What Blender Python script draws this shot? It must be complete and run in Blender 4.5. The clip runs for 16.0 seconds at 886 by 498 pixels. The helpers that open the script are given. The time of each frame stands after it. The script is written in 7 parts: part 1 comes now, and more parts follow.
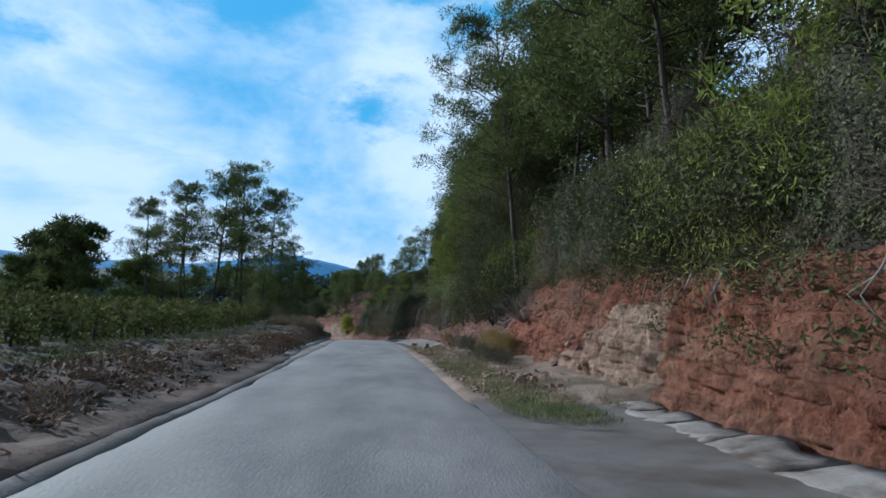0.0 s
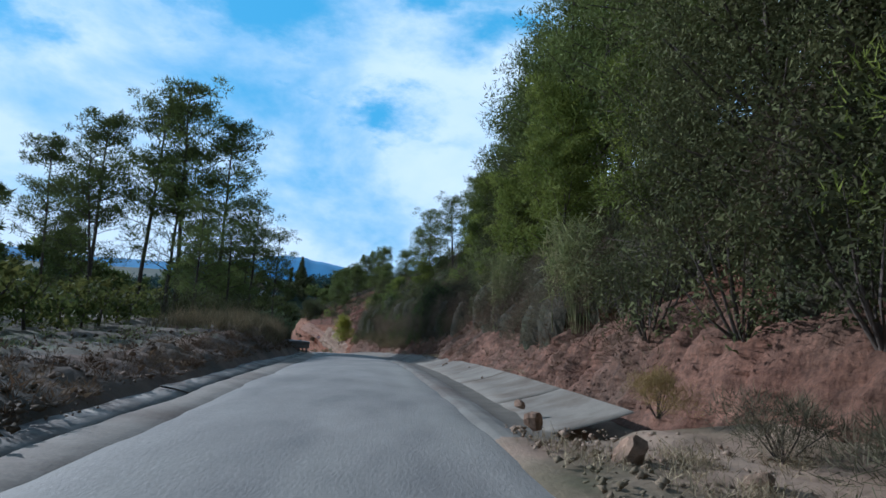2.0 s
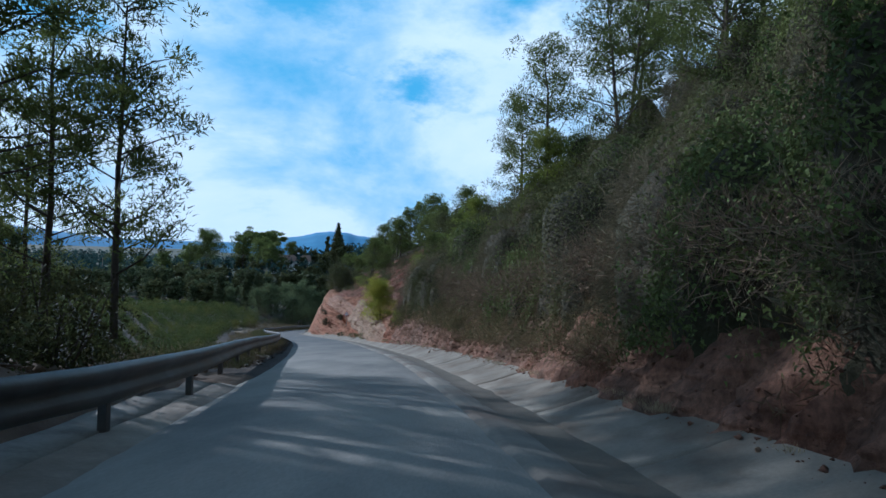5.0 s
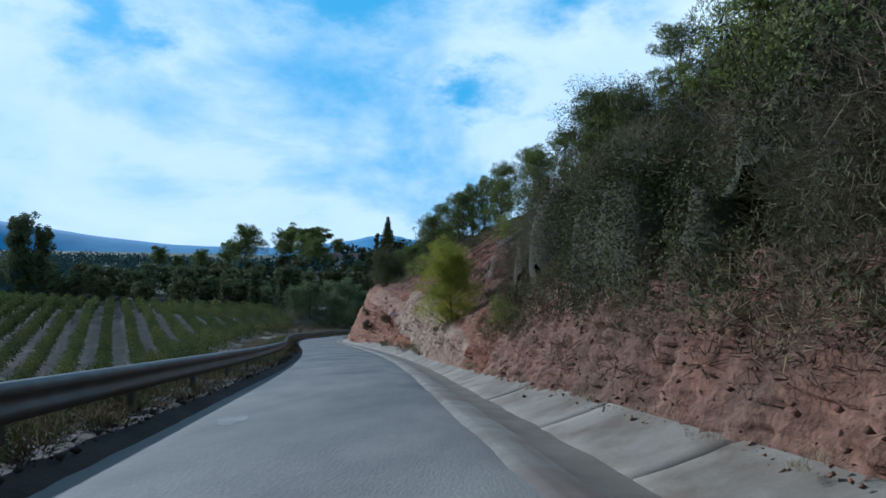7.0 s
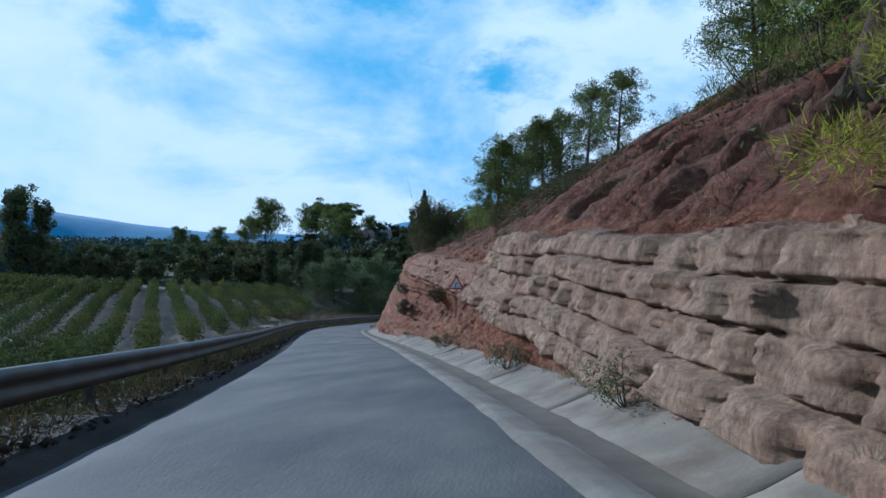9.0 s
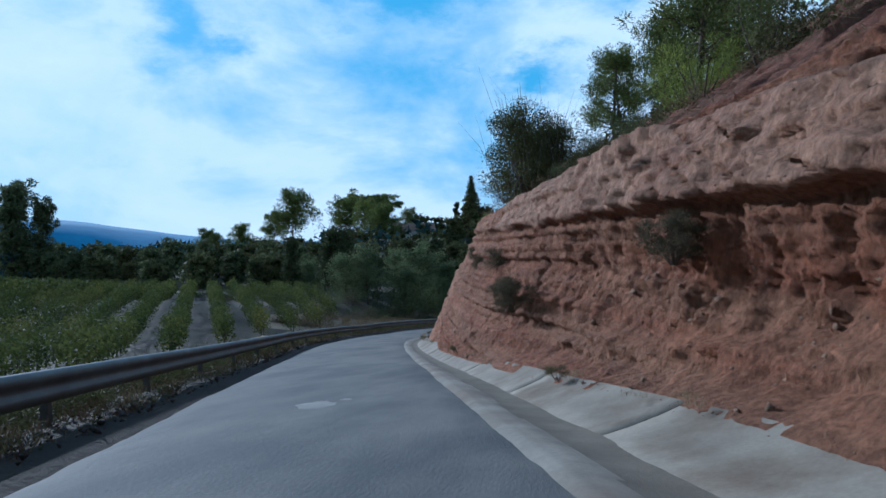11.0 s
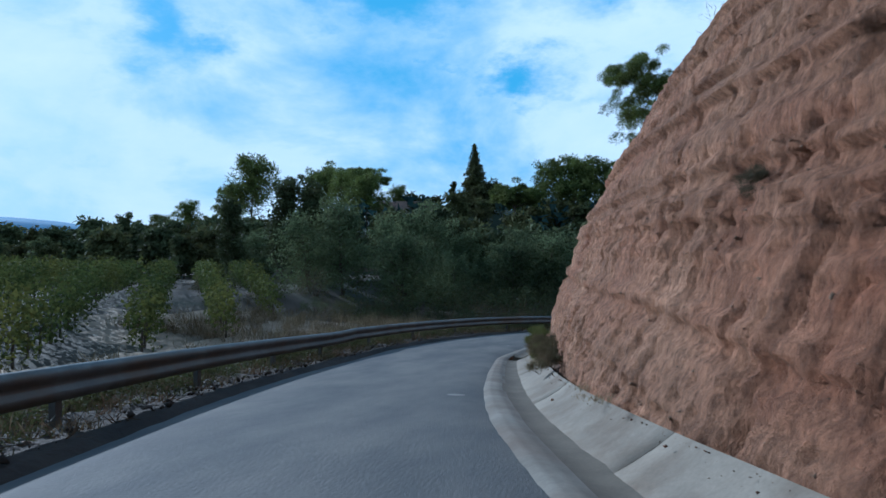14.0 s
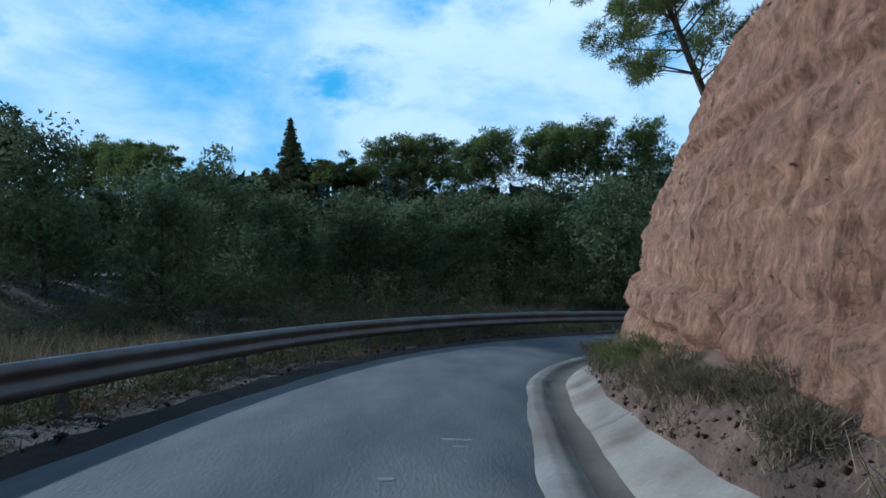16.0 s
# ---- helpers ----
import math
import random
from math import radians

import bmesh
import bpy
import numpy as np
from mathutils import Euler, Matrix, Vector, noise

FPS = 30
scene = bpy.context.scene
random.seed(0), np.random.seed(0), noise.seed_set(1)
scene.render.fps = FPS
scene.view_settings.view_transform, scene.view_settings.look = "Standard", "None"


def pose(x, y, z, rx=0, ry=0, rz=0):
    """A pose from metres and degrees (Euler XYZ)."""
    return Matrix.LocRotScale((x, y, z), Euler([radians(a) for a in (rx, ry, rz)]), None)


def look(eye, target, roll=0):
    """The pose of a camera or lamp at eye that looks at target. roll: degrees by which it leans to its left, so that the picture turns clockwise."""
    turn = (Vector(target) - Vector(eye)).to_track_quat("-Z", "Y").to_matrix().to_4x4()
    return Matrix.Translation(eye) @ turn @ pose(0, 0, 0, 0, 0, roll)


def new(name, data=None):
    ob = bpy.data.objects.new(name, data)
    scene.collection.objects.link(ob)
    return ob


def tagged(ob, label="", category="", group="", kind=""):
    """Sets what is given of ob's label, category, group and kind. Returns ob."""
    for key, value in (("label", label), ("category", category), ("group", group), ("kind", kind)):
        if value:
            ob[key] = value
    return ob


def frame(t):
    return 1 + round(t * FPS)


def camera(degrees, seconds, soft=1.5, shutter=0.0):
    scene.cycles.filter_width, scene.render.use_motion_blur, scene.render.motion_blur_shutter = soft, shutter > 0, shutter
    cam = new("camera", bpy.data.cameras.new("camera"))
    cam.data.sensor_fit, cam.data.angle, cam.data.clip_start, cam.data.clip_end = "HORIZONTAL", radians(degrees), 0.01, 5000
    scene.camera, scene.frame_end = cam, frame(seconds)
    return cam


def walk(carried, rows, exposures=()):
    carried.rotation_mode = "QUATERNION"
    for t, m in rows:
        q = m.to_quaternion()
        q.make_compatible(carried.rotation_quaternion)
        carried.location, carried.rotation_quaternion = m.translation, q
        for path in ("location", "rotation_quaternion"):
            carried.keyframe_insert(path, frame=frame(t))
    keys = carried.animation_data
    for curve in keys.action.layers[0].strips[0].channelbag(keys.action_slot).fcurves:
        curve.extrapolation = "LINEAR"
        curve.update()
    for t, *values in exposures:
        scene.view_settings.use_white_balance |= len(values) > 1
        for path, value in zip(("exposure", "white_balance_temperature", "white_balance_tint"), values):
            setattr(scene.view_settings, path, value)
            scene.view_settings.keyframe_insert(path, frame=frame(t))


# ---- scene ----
PATH = [
    (0.0, pose(0.000, 0.000, 1.350, 92.60, -2.60, -0.00)),
    (0.5, pose(-0.637, 6.600, 0.784, 92.76, -2.30, 0.08)),
    (1.0, pose(-1.286, 13.082, 0.280, 93.10, -2.55, 0.16)),
    (1.5, pose(-1.947, 19.425, -0.172, 93.47, -3.24, 0.18)),
    (2.0, pose(-2.642, 25.639, -0.605, 93.11, -3.91, 0.51)),
    (2.5, pose(-3.350, 31.729, -1.012, 92.79, -4.06, 0.92)),
    (3.0, pose(-4.069, 37.706, -1.445, 92.61, -3.77, 1.55)),
    (3.5, pose(-4.812, 43.610, -1.934, 92.30, -3.83, 2.24)),
    (4.0, pose(-5.601, 49.484, -2.477, 91.66, -3.38, 2.81)),
    (4.5, pose(-6.459, 55.360, -3.070, 90.98, -2.66, 3.51)),
    (5.0, pose(-7.409, 61.261, -3.696, 90.39, -1.88, 4.46)),
    (5.5, pose(-8.474, 67.202, -4.349, 90.01, -1.26, 5.65)),
    (6.0, pose(-9.669, 73.193, -5.035, 89.96, -1.01, 6.96)),
    (6.5, pose(-11.000, 79.233, -5.760, 90.41, -1.35, 8.01)),
    (7.0, pose(-12.479, 85.308, -6.504, 90.60, -1.26, 9.09)),
    (7.5, pose(-14.137, 91.357, -7.262, 89.88, -0.72, 9.99)),
    (8.0, pose(-15.882, 97.384, -8.036, 88.88, -0.57, 10.84)),
    (8.5, pose(-17.662, 103.394, -8.817, 89.15, -0.93, 11.17)),
    (9.0, pose(-19.513, 109.384, -9.600, 89.36, -0.96, 12.12)),
    (9.5, pose(-21.461, 115.344, -10.377, 89.48, -0.75, 13.24)),
    (10.0, pose(-23.508, 121.257, -11.144, 89.54, -0.38, 14.28)),
    (10.5, pose(-25.645, 127.101, -11.897, 89.59, 0.07, 15.11)),
    (11.0, pose(-27.850, 132.844, -12.634, 89.70, 0.50, 15.67)),
    (11.5, pose(-30.086, 138.442, -13.350, 89.97, 0.82, 16.13)),
    (12.0, pose(-32.261, 143.831, -14.034, 90.07, 0.54, 16.50)),
    (12.5, pose(-34.357, 149.001, -14.686, 89.85, 0.46, 16.55)),
    (13.0, pose(-36.319, 153.970, -15.308, 89.48, 0.99, 16.54)),
    (13.5, pose(-38.171, 158.833, -15.911, 89.47, 1.11, 16.04)),
    (14.0, pose(-39.845, 163.683, -16.467, 89.75, 0.55, 14.17)),
    (14.5, pose(-41.322, 168.577, -17.041, 89.68, 0.47, 11.15)),
    (15.0, pose(-42.549, 173.566, -17.649, 89.04, 1.07, 7.30)),
    (15.5, pose(-43.430, 178.666, -18.250, 89.33, 1.50, 2.94)),
    (16.0, pose(-43.947, 183.869, -18.785, 89.86, 1.62, -2.05)),
]
cam = camera(70.0, 16.0, soft=1.55)
walk(cam, PATH, [(0.0, 0.0, 4900, 11), (4.5, 0.0, 4850, 11), (6.0, 0.0, 4800, 7), (9.0, -0.05, 4700, 9), (16.0, -0.05, 4600, 7)])

# ---------- light ----------
SUN_ELEV, SUN_AZ = 19.0, 62.0          # degrees; azimuth counted to the left of +y
world = bpy.data.worlds.new("sky")
world.use_nodes = True
scene.world = world
wn, wl = world.node_tree.nodes, world.node_tree.links
wn.clear()
w_out = wn.new("ShaderNodeOutputWorld")
w_bg = wn.new("ShaderNodeBackground")
w_sky = wn.new("ShaderNodeTexSky")
w_sky.sky_type, w_sky.sun_disc = "NISHITA", False
w_sky.sun_elevation, w_sky.sun_rotation = radians(SUN_ELEV), radians(-SUN_AZ)
w_sky.air_density, w_sky.dust_density, w_sky.ozone_density = 1.0, 1.2, 2.0
w_co = wn.new("ShaderNodeTexCoord")
w_map = wn.new("ShaderNodeMapping")
w_map.inputs["Scale"].default_value = (1.0, 1.0, 1.9)
w_map.inputs["Location"].default_value = (0.4, 0.1, 0.55)
w_no = wn.new("ShaderNodeTexNoise")
w_no.inputs["Scale"].default_value, w_no.inputs["Detail"].default_value = 2.6, 7.0
w_no.inputs["Roughness"].default_value, w_no.inputs["Distortion"].default_value = 0.58, 0.25
w_ramp = wn.new("ShaderNodeValToRGB")
w_ramp.color_ramp.elements[0].position, w_ramp.color_ramp.elements[1].position = 0.28, 0.50
w_mix = wn.new("ShaderNodeMix")
w_mix.data_type = "RGBA"
w_cl = wn.new("ShaderNodeValToRGB")
w_cl.color_ramp.elements[0].position, w_cl.color_ramp.elements[1].position = 0.3, 0.68
w_cl.color_ramp.elements[0].color, w_cl.color_ramp.elements[1].color = (7.4, 9.2, 9.9, 1), (11.0, 11.4, 10.6, 1)
w_blue = wn.new("ShaderNodeMix")
w_blue.data_type = "RGBA"
w_blue.inputs[0].default_value = 0.8
w_blue.inputs[7].default_value = (1.5, 6.0, 8.6, 1)
wl.new(w_co.outputs["Generated"], w_map.inputs[0])
wl.new(w_map.outputs[0], w_no.inputs["Vector"])
wl.new(w_no.outputs["Fac"], w_ramp.inputs[0])
wl.new(w_no.outputs["Fac"], w_cl.inputs[0])


def w_math(kind, a, b, c=None):
    m = wn.new("ShaderNodeMath")
    m.operation = kind
    for k, v in enumerate((a, b, c)):
        if v is None:
            continue
        if isinstance(v, float):
            m.inputs[k].default_value = v
        else:
            wl.new(v, m.inputs[k])
    return m.outputs[0]


# ragged gaps of blue between the clouds: degrees to the left of +y, degrees up, half width, half height, strength
w_rag = wn.new("ShaderNodeTexNoise")
w_rag.inputs["Scale"].default_value, w_rag.inputs["Detail"].default_value, w_rag.inputs["Roughness"].default_value = 9.0, 5.0, 0.62
wl.new(w_map.outputs[0], w_rag.inputs["Vector"])
w_shift = wn.new("ShaderNodeVectorMath")
w_shift.operation = "MULTIPLY_ADD"
w_shift.inputs[1].default_value, w_shift.inputs[2].default_value = (0.26, 0.26, 0.15), (-0.13, -0.13, -0.075)
wl.new(w_rag.outputs["Color"], w_shift.inputs[0])
w_dir = wn.new("ShaderNodeVectorMath")
wl.new(w_co.outputs["Generated"], w_dir.inputs[0])
wl.new(w_shift.outputs[0], w_dir.inputs[1])
gap = None
for az, el, hw, hh_, power in ((37.0, 17.5, 5.0, 3.6, 1.25), (20.0, 23.5, 12.0, 4.6, 1.5), (7.5, 15.0, 5.6, 2.5, 1.35), (14.5, 15.8, 4.6, 1.7, 0.8), (17.5, 11.4, 4.5, 1.3, 0.55), (-3.0, 22.5, 8.0, 3.0, 1.1),
                               (1.5, 12.0, 5.0, 1.2, 0.5), (46.0, 9.0, 6.0, 5.0, 0.5), (-22.0, 17.0, 7.0, 3.0, 0.9), (-14.0, 10.0, 6.0, 1.6, 0.5), (4.0, 27.0, 20.0, 4.0, 1.3), (33.0, 27.0, 12.0, 4.0, 1.3)):
    m1 = wn.new("ShaderNodeMapping")
    m1.vector_type = "TEXTURE"
    m1.inputs["Location"].default_value = (-math.sin(radians(az)) * math.cos(radians(el)), math.cos(radians(az)) * math.cos(radians(el)), math.sin(radians(el)))
    m1.inputs["Rotation"].default_value = (0, 0, radians(az))
    m1.inputs["Scale"].default_value = (radians(hw) * 1.5, 0.6, radians(hh_) * 1.5)
    g1 = wn.new("ShaderNodeTexGradient")
    g1.gradient_type = "SPHERICAL"
    wl.new(w_dir.outputs[0], m1.inputs[0])
    wl.new(m1.outputs[0], g1.inputs[0])
    g1 = w_math("MULTIPLY", g1.outputs["Fac"], power)
    gap = g1 if gap is None else w_math("MAXIMUM", gap, g1)
w_gap = wn.new("ShaderNodeMapRange")
w_gap.interpolation_type = "SMOOTHSTEP"
w_gap.inputs["From Min"].default_value, w_gap.inputs["From Max"].default_value = 0.08, 1.15
w_gap.inputs["To Min"].default_value, w_gap.inputs["To Max"].default_value = 1.0, 0.0
wl.new(gap, w_gap.inputs["Value"])
# the cloud thins out overhead, where the blue is deeper
w_sep = wn.new("ShaderNodeSeparateXYZ")
wl.new(w_co.outputs["Generated"], w_sep.inputs[0])
w_high = wn.new("ShaderNodeMapRange")
w_high.interpolation_type = "SMOOTHSTEP"
w_high.inputs["From Min"].default_value, w_high.inputs["From Max"].default_value = 0.42, 0.80
w_high.inputs["To Min"].default_value, w_high.inputs["To Max"].default_value = 1.0, 0.12
wl.new(w_sep.outputs["Z"], w_high.inputs["Value"])
w_cover = w_math("MULTIPLY", w_math("MINIMUM", w_gap.outputs[0], w_ramp.outputs[0]), w_high.outputs[0])
wl.new(w_math("MULTIPLY", w_high.outputs[0], 0.8), w_blue.inputs[0])
wl.new(w_cover, w_mix.inputs[0])
wl.new(w_sky.outputs[0], w_blue.inputs[6])
wl.new(w_blue.outputs[2], w_mix.inputs[6])
wl.new(w_cl.outputs[0], w_mix.inputs[7])
wl.new(w_mix.outputs[2], w_bg.inputs[0])
w_bg.inputs[1].default_value = 0.08
wl.new(w_bg.outputs[0], w_out.inputs[0])

sun_data = bpy.data.lights.new("sun", "SUN")
sun_data.energy, sun_data.angle, sun_data.color = 5.0, radians(0.7), (1.0, 0.92, 0.80)
sun = new("sun", sun_data)
_e, _a = radians(SUN_ELEV), radians(SUN_AZ)
sun.matrix_world = look((-80 - 60 * math.sin(_a), 100 + 60 * math.cos(_a), 60),
                        (-80 - 60 * math.sin(_a) + math.cos(_e) * math.sin(_a), 100 + 60 * math.cos(_a) - math.cos(_e) * math.cos(_a), 60 - math.sin(_e)))


# ---------- materials ----------
def material(name, c1, c2, scale=1.0, rough=0.9, bump=0.3, c3=None, scale3=0.15, fine=12.0, island=0.0, translucent=0.0, metal=0.0,
             stretch=(1, 1, 1), dist=0.02, banded=0.0, strata_shade=0.0, along=None):
    """Two colours mixed by noise of the given scale (per metre), a third in larger patches, a fine relief and an uneven roughness."""
    m = bpy.data.materials.new(name)
    m.use_nodes = True
    n, l = m.node_tree.nodes, m.node_tree.links
    b = n["Principled BSDF"]
    co = n.new("ShaderNodeTexCoord")
    mp = n.new("ShaderNodeMapping")
    mp.inputs["Scale"].default_value = stretch
    l.new(co.outputs["Object"], mp.inputs[0])

    def noise_at(s, detail=5.0):
        t = n.new("ShaderNodeTexNoise")
        t.inputs["Scale"].default_value, t.inputs["Detail"].default_value, t.inputs["Roughness"].default_value = s, detail, 0.6
        l.new(mp.outputs[0], t.inputs["Vector"])
        return t

    def ramp(src, lo, hi):
        r = n.new("ShaderNodeMapRange")
        r.inputs["From Min"].default_value, r.inputs["From Max"].default_value = lo, hi
        l.new(src, r.inputs["Value"])
        return r.outputs[0]

    def blend(fac, a, c, kind="MIX"):
        x = n.new("ShaderNodeMix")
        x.data_type, x.blend_type = "RGBA", kind
        for socket, value in ((x.inputs[0], fac), (x.inputs[6], a), (x.inputs[7], c)):
            if isinstance(value, (tuple, float, int)):
                socket.default_value = (*value, 1) if isinstance(value, tuple) else value
            else:
                l.new(value, socket)
        return x.outputs[2]

    n1 = noise_at(scale)
    colour = blend(ramp(n1.outputs["Fac"], 0.35, 0.65), c1, c2)
    if c3:
        colour = blend(ramp(noise_at(scale3, 4.0).outputs["Fac"], 0.45, 0.68), colour, c3)
    if along:                               # (y from, y to, colour, colour): a second tone further down the road
        sy = n.new("ShaderNodeSeparateXYZ")
        l.new(co.outputs["Object"], sy.inputs[0])
        ad = n.new("ShaderNodeMath")
        ad.operation, ad.inputs[1].default_value = "MULTIPLY_ADD", 60.0
        l.new(noise_at(0.35, 5.0).outputs["Fac"], ad.inputs[0])
        l.new(sy.outputs["Y"], ad.inputs[2])
        colour = blend(ramp(ad.outputs[0], along[0] + 30, along[1] + 30), colour, blend(ramp(n1.outputs["Fac"], 0.35, 0.65), along[2], along[3]))
    n2 = noise_at(fine, 8.0)
    grain = n.new("ShaderNodeMapRange")
    grain.inputs["To Min"].default_value, grain.inputs["To Max"].default_value = 0.72, 1.28
    l.new(n2.outputs["Fac"], grain.inputs["Value"])
    if island:
        geo = n.new("ShaderNodeNewGeometry")
        var = n.new("ShaderNodeMapRange")
        var.inputs["To Min"].default_value, var.inputs["To Max"].default_value = 1 - island, 1 + island
        l.new(geo.outputs["Random Per Island"], var.inputs["Value"])
        obj = n.new("ShaderNodeObjectInfo")
        var2 = n.new("ShaderNodeMapRange")
        var2.inputs["To Min"].default_value, var2.inputs["To Max"].default_value = 0.72, 1.25
        l.new(obj.outputs["Random"], var2.inputs["Value"])
        mu = n.new("ShaderNodeMath")
        mu.operation = "MULTIPLY"
        l.new(var.outputs[0], mu.inputs[0])
        l.new(var2.outputs[0], mu.inputs[1])
        factor = mu.outputs[0]
    else:
        factor = grain.outputs[0]
    comb = n.new("ShaderNodeCombineColor")
    for k in range(3):
        l.new(factor, comb.inputs[k])
    colour = blend(1.0, colour, comb.outputs[0], "MULTIPLY")
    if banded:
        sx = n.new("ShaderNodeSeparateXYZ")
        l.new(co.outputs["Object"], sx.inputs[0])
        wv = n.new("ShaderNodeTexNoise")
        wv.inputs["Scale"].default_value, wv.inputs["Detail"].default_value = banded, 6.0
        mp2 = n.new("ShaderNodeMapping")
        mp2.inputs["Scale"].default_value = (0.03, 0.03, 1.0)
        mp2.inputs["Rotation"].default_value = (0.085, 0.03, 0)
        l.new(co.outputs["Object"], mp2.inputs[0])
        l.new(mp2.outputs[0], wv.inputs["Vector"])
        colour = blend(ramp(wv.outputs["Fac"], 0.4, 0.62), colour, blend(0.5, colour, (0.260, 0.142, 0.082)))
    l.new(colour, b.inputs["Base Color"])
    b.inputs["Metallic"].default_value = metal
    rr = n.new("ShaderNodeMapRange")
    rr.inputs["To Min"].default_value, rr.inputs["To Max"].default_value = max(rough - 0.12, 0.05), min(rough + 0.1, 1.0)
    l.new(n2.outputs["Fac"], rr.inputs["Value"])
    l.new(rr.outputs[0], b.inputs["Roughness"])
    b.inputs["Specular IOR Level"].default_value = 0.08 if translucent else 0.25
    if strata_shade:                              # beds of differing tone, and dark streaks down the face painting crack shade
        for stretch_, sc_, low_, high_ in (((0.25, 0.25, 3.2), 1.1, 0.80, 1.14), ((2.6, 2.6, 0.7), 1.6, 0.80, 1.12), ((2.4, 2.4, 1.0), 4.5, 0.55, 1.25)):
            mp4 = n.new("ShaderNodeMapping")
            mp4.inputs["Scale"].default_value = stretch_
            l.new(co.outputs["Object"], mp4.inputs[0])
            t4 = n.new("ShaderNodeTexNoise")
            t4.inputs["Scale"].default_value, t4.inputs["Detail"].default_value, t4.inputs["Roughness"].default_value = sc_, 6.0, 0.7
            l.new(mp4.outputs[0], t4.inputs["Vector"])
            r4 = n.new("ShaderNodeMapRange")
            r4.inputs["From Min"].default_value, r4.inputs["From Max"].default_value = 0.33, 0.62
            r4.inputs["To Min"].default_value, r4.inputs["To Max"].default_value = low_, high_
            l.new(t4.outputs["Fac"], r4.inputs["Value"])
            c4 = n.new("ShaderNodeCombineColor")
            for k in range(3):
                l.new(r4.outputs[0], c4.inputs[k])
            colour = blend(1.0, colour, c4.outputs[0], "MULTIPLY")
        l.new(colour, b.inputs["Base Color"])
    if bump:
        bp = n.new("ShaderNodeBump")
        bp.inputs["Strength"].default_value, bp.inputs["Distance"].default_value = bump, dist
        l.new(n2.outputs["Fac"], bp.inputs["Height"])
        last = bp
        for stretch_, sc_, deep_ in (((0.5, 0.5, 2.6), 1.4, 0.14), ((2.2, 2.2, 0.8), 2.0, 0.12), ((2.2, 2.2, 1.4), 5.0, 0.16)) if strata_shade else ():
            mp3 = n.new("ShaderNodeMapping")
            mp3.inputs["Scale"].default_value = stretch_
            l.new(co.outputs["Object"], mp3.inputs[0])
            b3 = n.new("ShaderNodeBump")
            t3 = n.new("ShaderNodeTexNoise")
            t3.inputs["Scale"].default_value, t3.inputs["Detail"].default_value, t3.inputs["Roughness"].default_value = sc_, 8.0, 0.72
            l.new(mp3.outputs[0], t3.inputs["Vector"])
            l.new(t3.outputs["Fac"], b3.inputs["Height"])
            b3.inputs["Strength"].default_value, b3.inputs["Distance"].default_value = strata_shade, deep_
            l.new(last.outputs[0], b3.inputs["Normal"])
            last = b3
        l.new(last.outputs[0], b.inputs["Normal"])
    if translucent:
        tr = n.new("ShaderNodeBsdfTranslucent")
        l.new(colour, tr.inputs["Color"])
        ms = n.new("ShaderNodeMixShader")
        ms.inputs[0].default_value = translucent
        l.new(b.outputs[0], ms.inputs[1])
        l.new(tr.outputs[0], ms.inputs[2])
        l.new(ms.outputs[0], n["Material Output"].inputs[0])
    return m


M_DUSTY = material("dusty_worn_asphalt", (0.186, 0.170, 0.150), (0.285, 0.258, 0.222), 0.8, 0.88, 0.6, (0.32, 0.294, 0.245), 0.22, 32.0, stretch=(1, 0.35, 1), dist=0.012, along=(70, 115, (0.074, 0.076, 0.078), (0.138, 0.131, 0.120)))
M_STRIP = material("sand_covered_concrete", (0.238, 0.198, 0.154), (0.326, 0.277, 0.220), 1.1, 0.92, 0.5, (0.150, 0.110, 0.079), 0.45, 18.0, dist=0.015)
M_LIP = material("dirty_concrete", (0.170, 0.151, 0.124), (0.242, 0.219, 0.182), 1.4, 0.9, 0.35, (0.145, 0.111, 0.085), 0.5, 22.0, dist=0.01)
M_BANK = material("reddish_bank_earth", (0.119, 0.055, 0.033), (0.185, 0.099, 0.064), 0.9, 0.95, 0.8, (0.086, 0.053, 0.034), 0.35, 12.0, dist=0.05, strata_shade=0.3)
M_SLABL = material("soiled_concrete", (0.207, 0.178, 0.144), (0.302, 0.266, 0.221), 1.6, 0.92, 0.5, (0.077, 0.056, 0.041), 1.1, 20.0, dist=0.015)
M_CONCRETE = material("dusty_concrete", (0.165, 0.142, 0.112), (0.225, 0.197, 0.156), 1.2, 0.9, 0.4, (0.123, 0.095, 0.069), 0.9, 25.0, dist=0.008)
# darker than the ditch concrete, with still darker patches at random
M_PAVE = material("mottled_entrance_concrete", (0.128, 0.111, 0.092), (0.191, 0.168, 0.140), 0.9, 0.9, 0.5, (0.089, 0.066, 0.049), 0.5, 22.0, dist=0.012)
M_SILT = material("brownish_silt", (0.110, 0.092, 0.070), (0.150, 0.128, 0.098), 1.5, 0.9, 0.3, None, 0.4, 25.0)
M_EARTH = material("dry_earth", (0.098, 0.060, 0.037), (0.190, 0.122, 0.076), 0.8, 0.95, 0.6, (0.055, 0.046, 0.028), 0.25, 9.0, dist=0.05)
# soil colour lowered to stand in for shade between the vine rows
M_FIELD = material("dry_field_soil_vine_shade", (0.046, 0.036, 0.026), (0.080, 0.063, 0.045), 0.35, 0.95, 0.5, (0.034, 0.037, 0.018), 0.10, 6.0, dist=0.05)
M_CLIFF = material("red_clay_rock", (0.205, 0.070, 0.034), (0.285, 0.118, 0.061), 0.5, 0.95, 0.9, (0.230, 0.102, 0.056), 0.13, 15.0, dist=0.06, banded=1.6, strata_shade=0.8, along=(156, 190, (0.350, 0.180, 0.102), (0.450, 0.262, 0.156)))
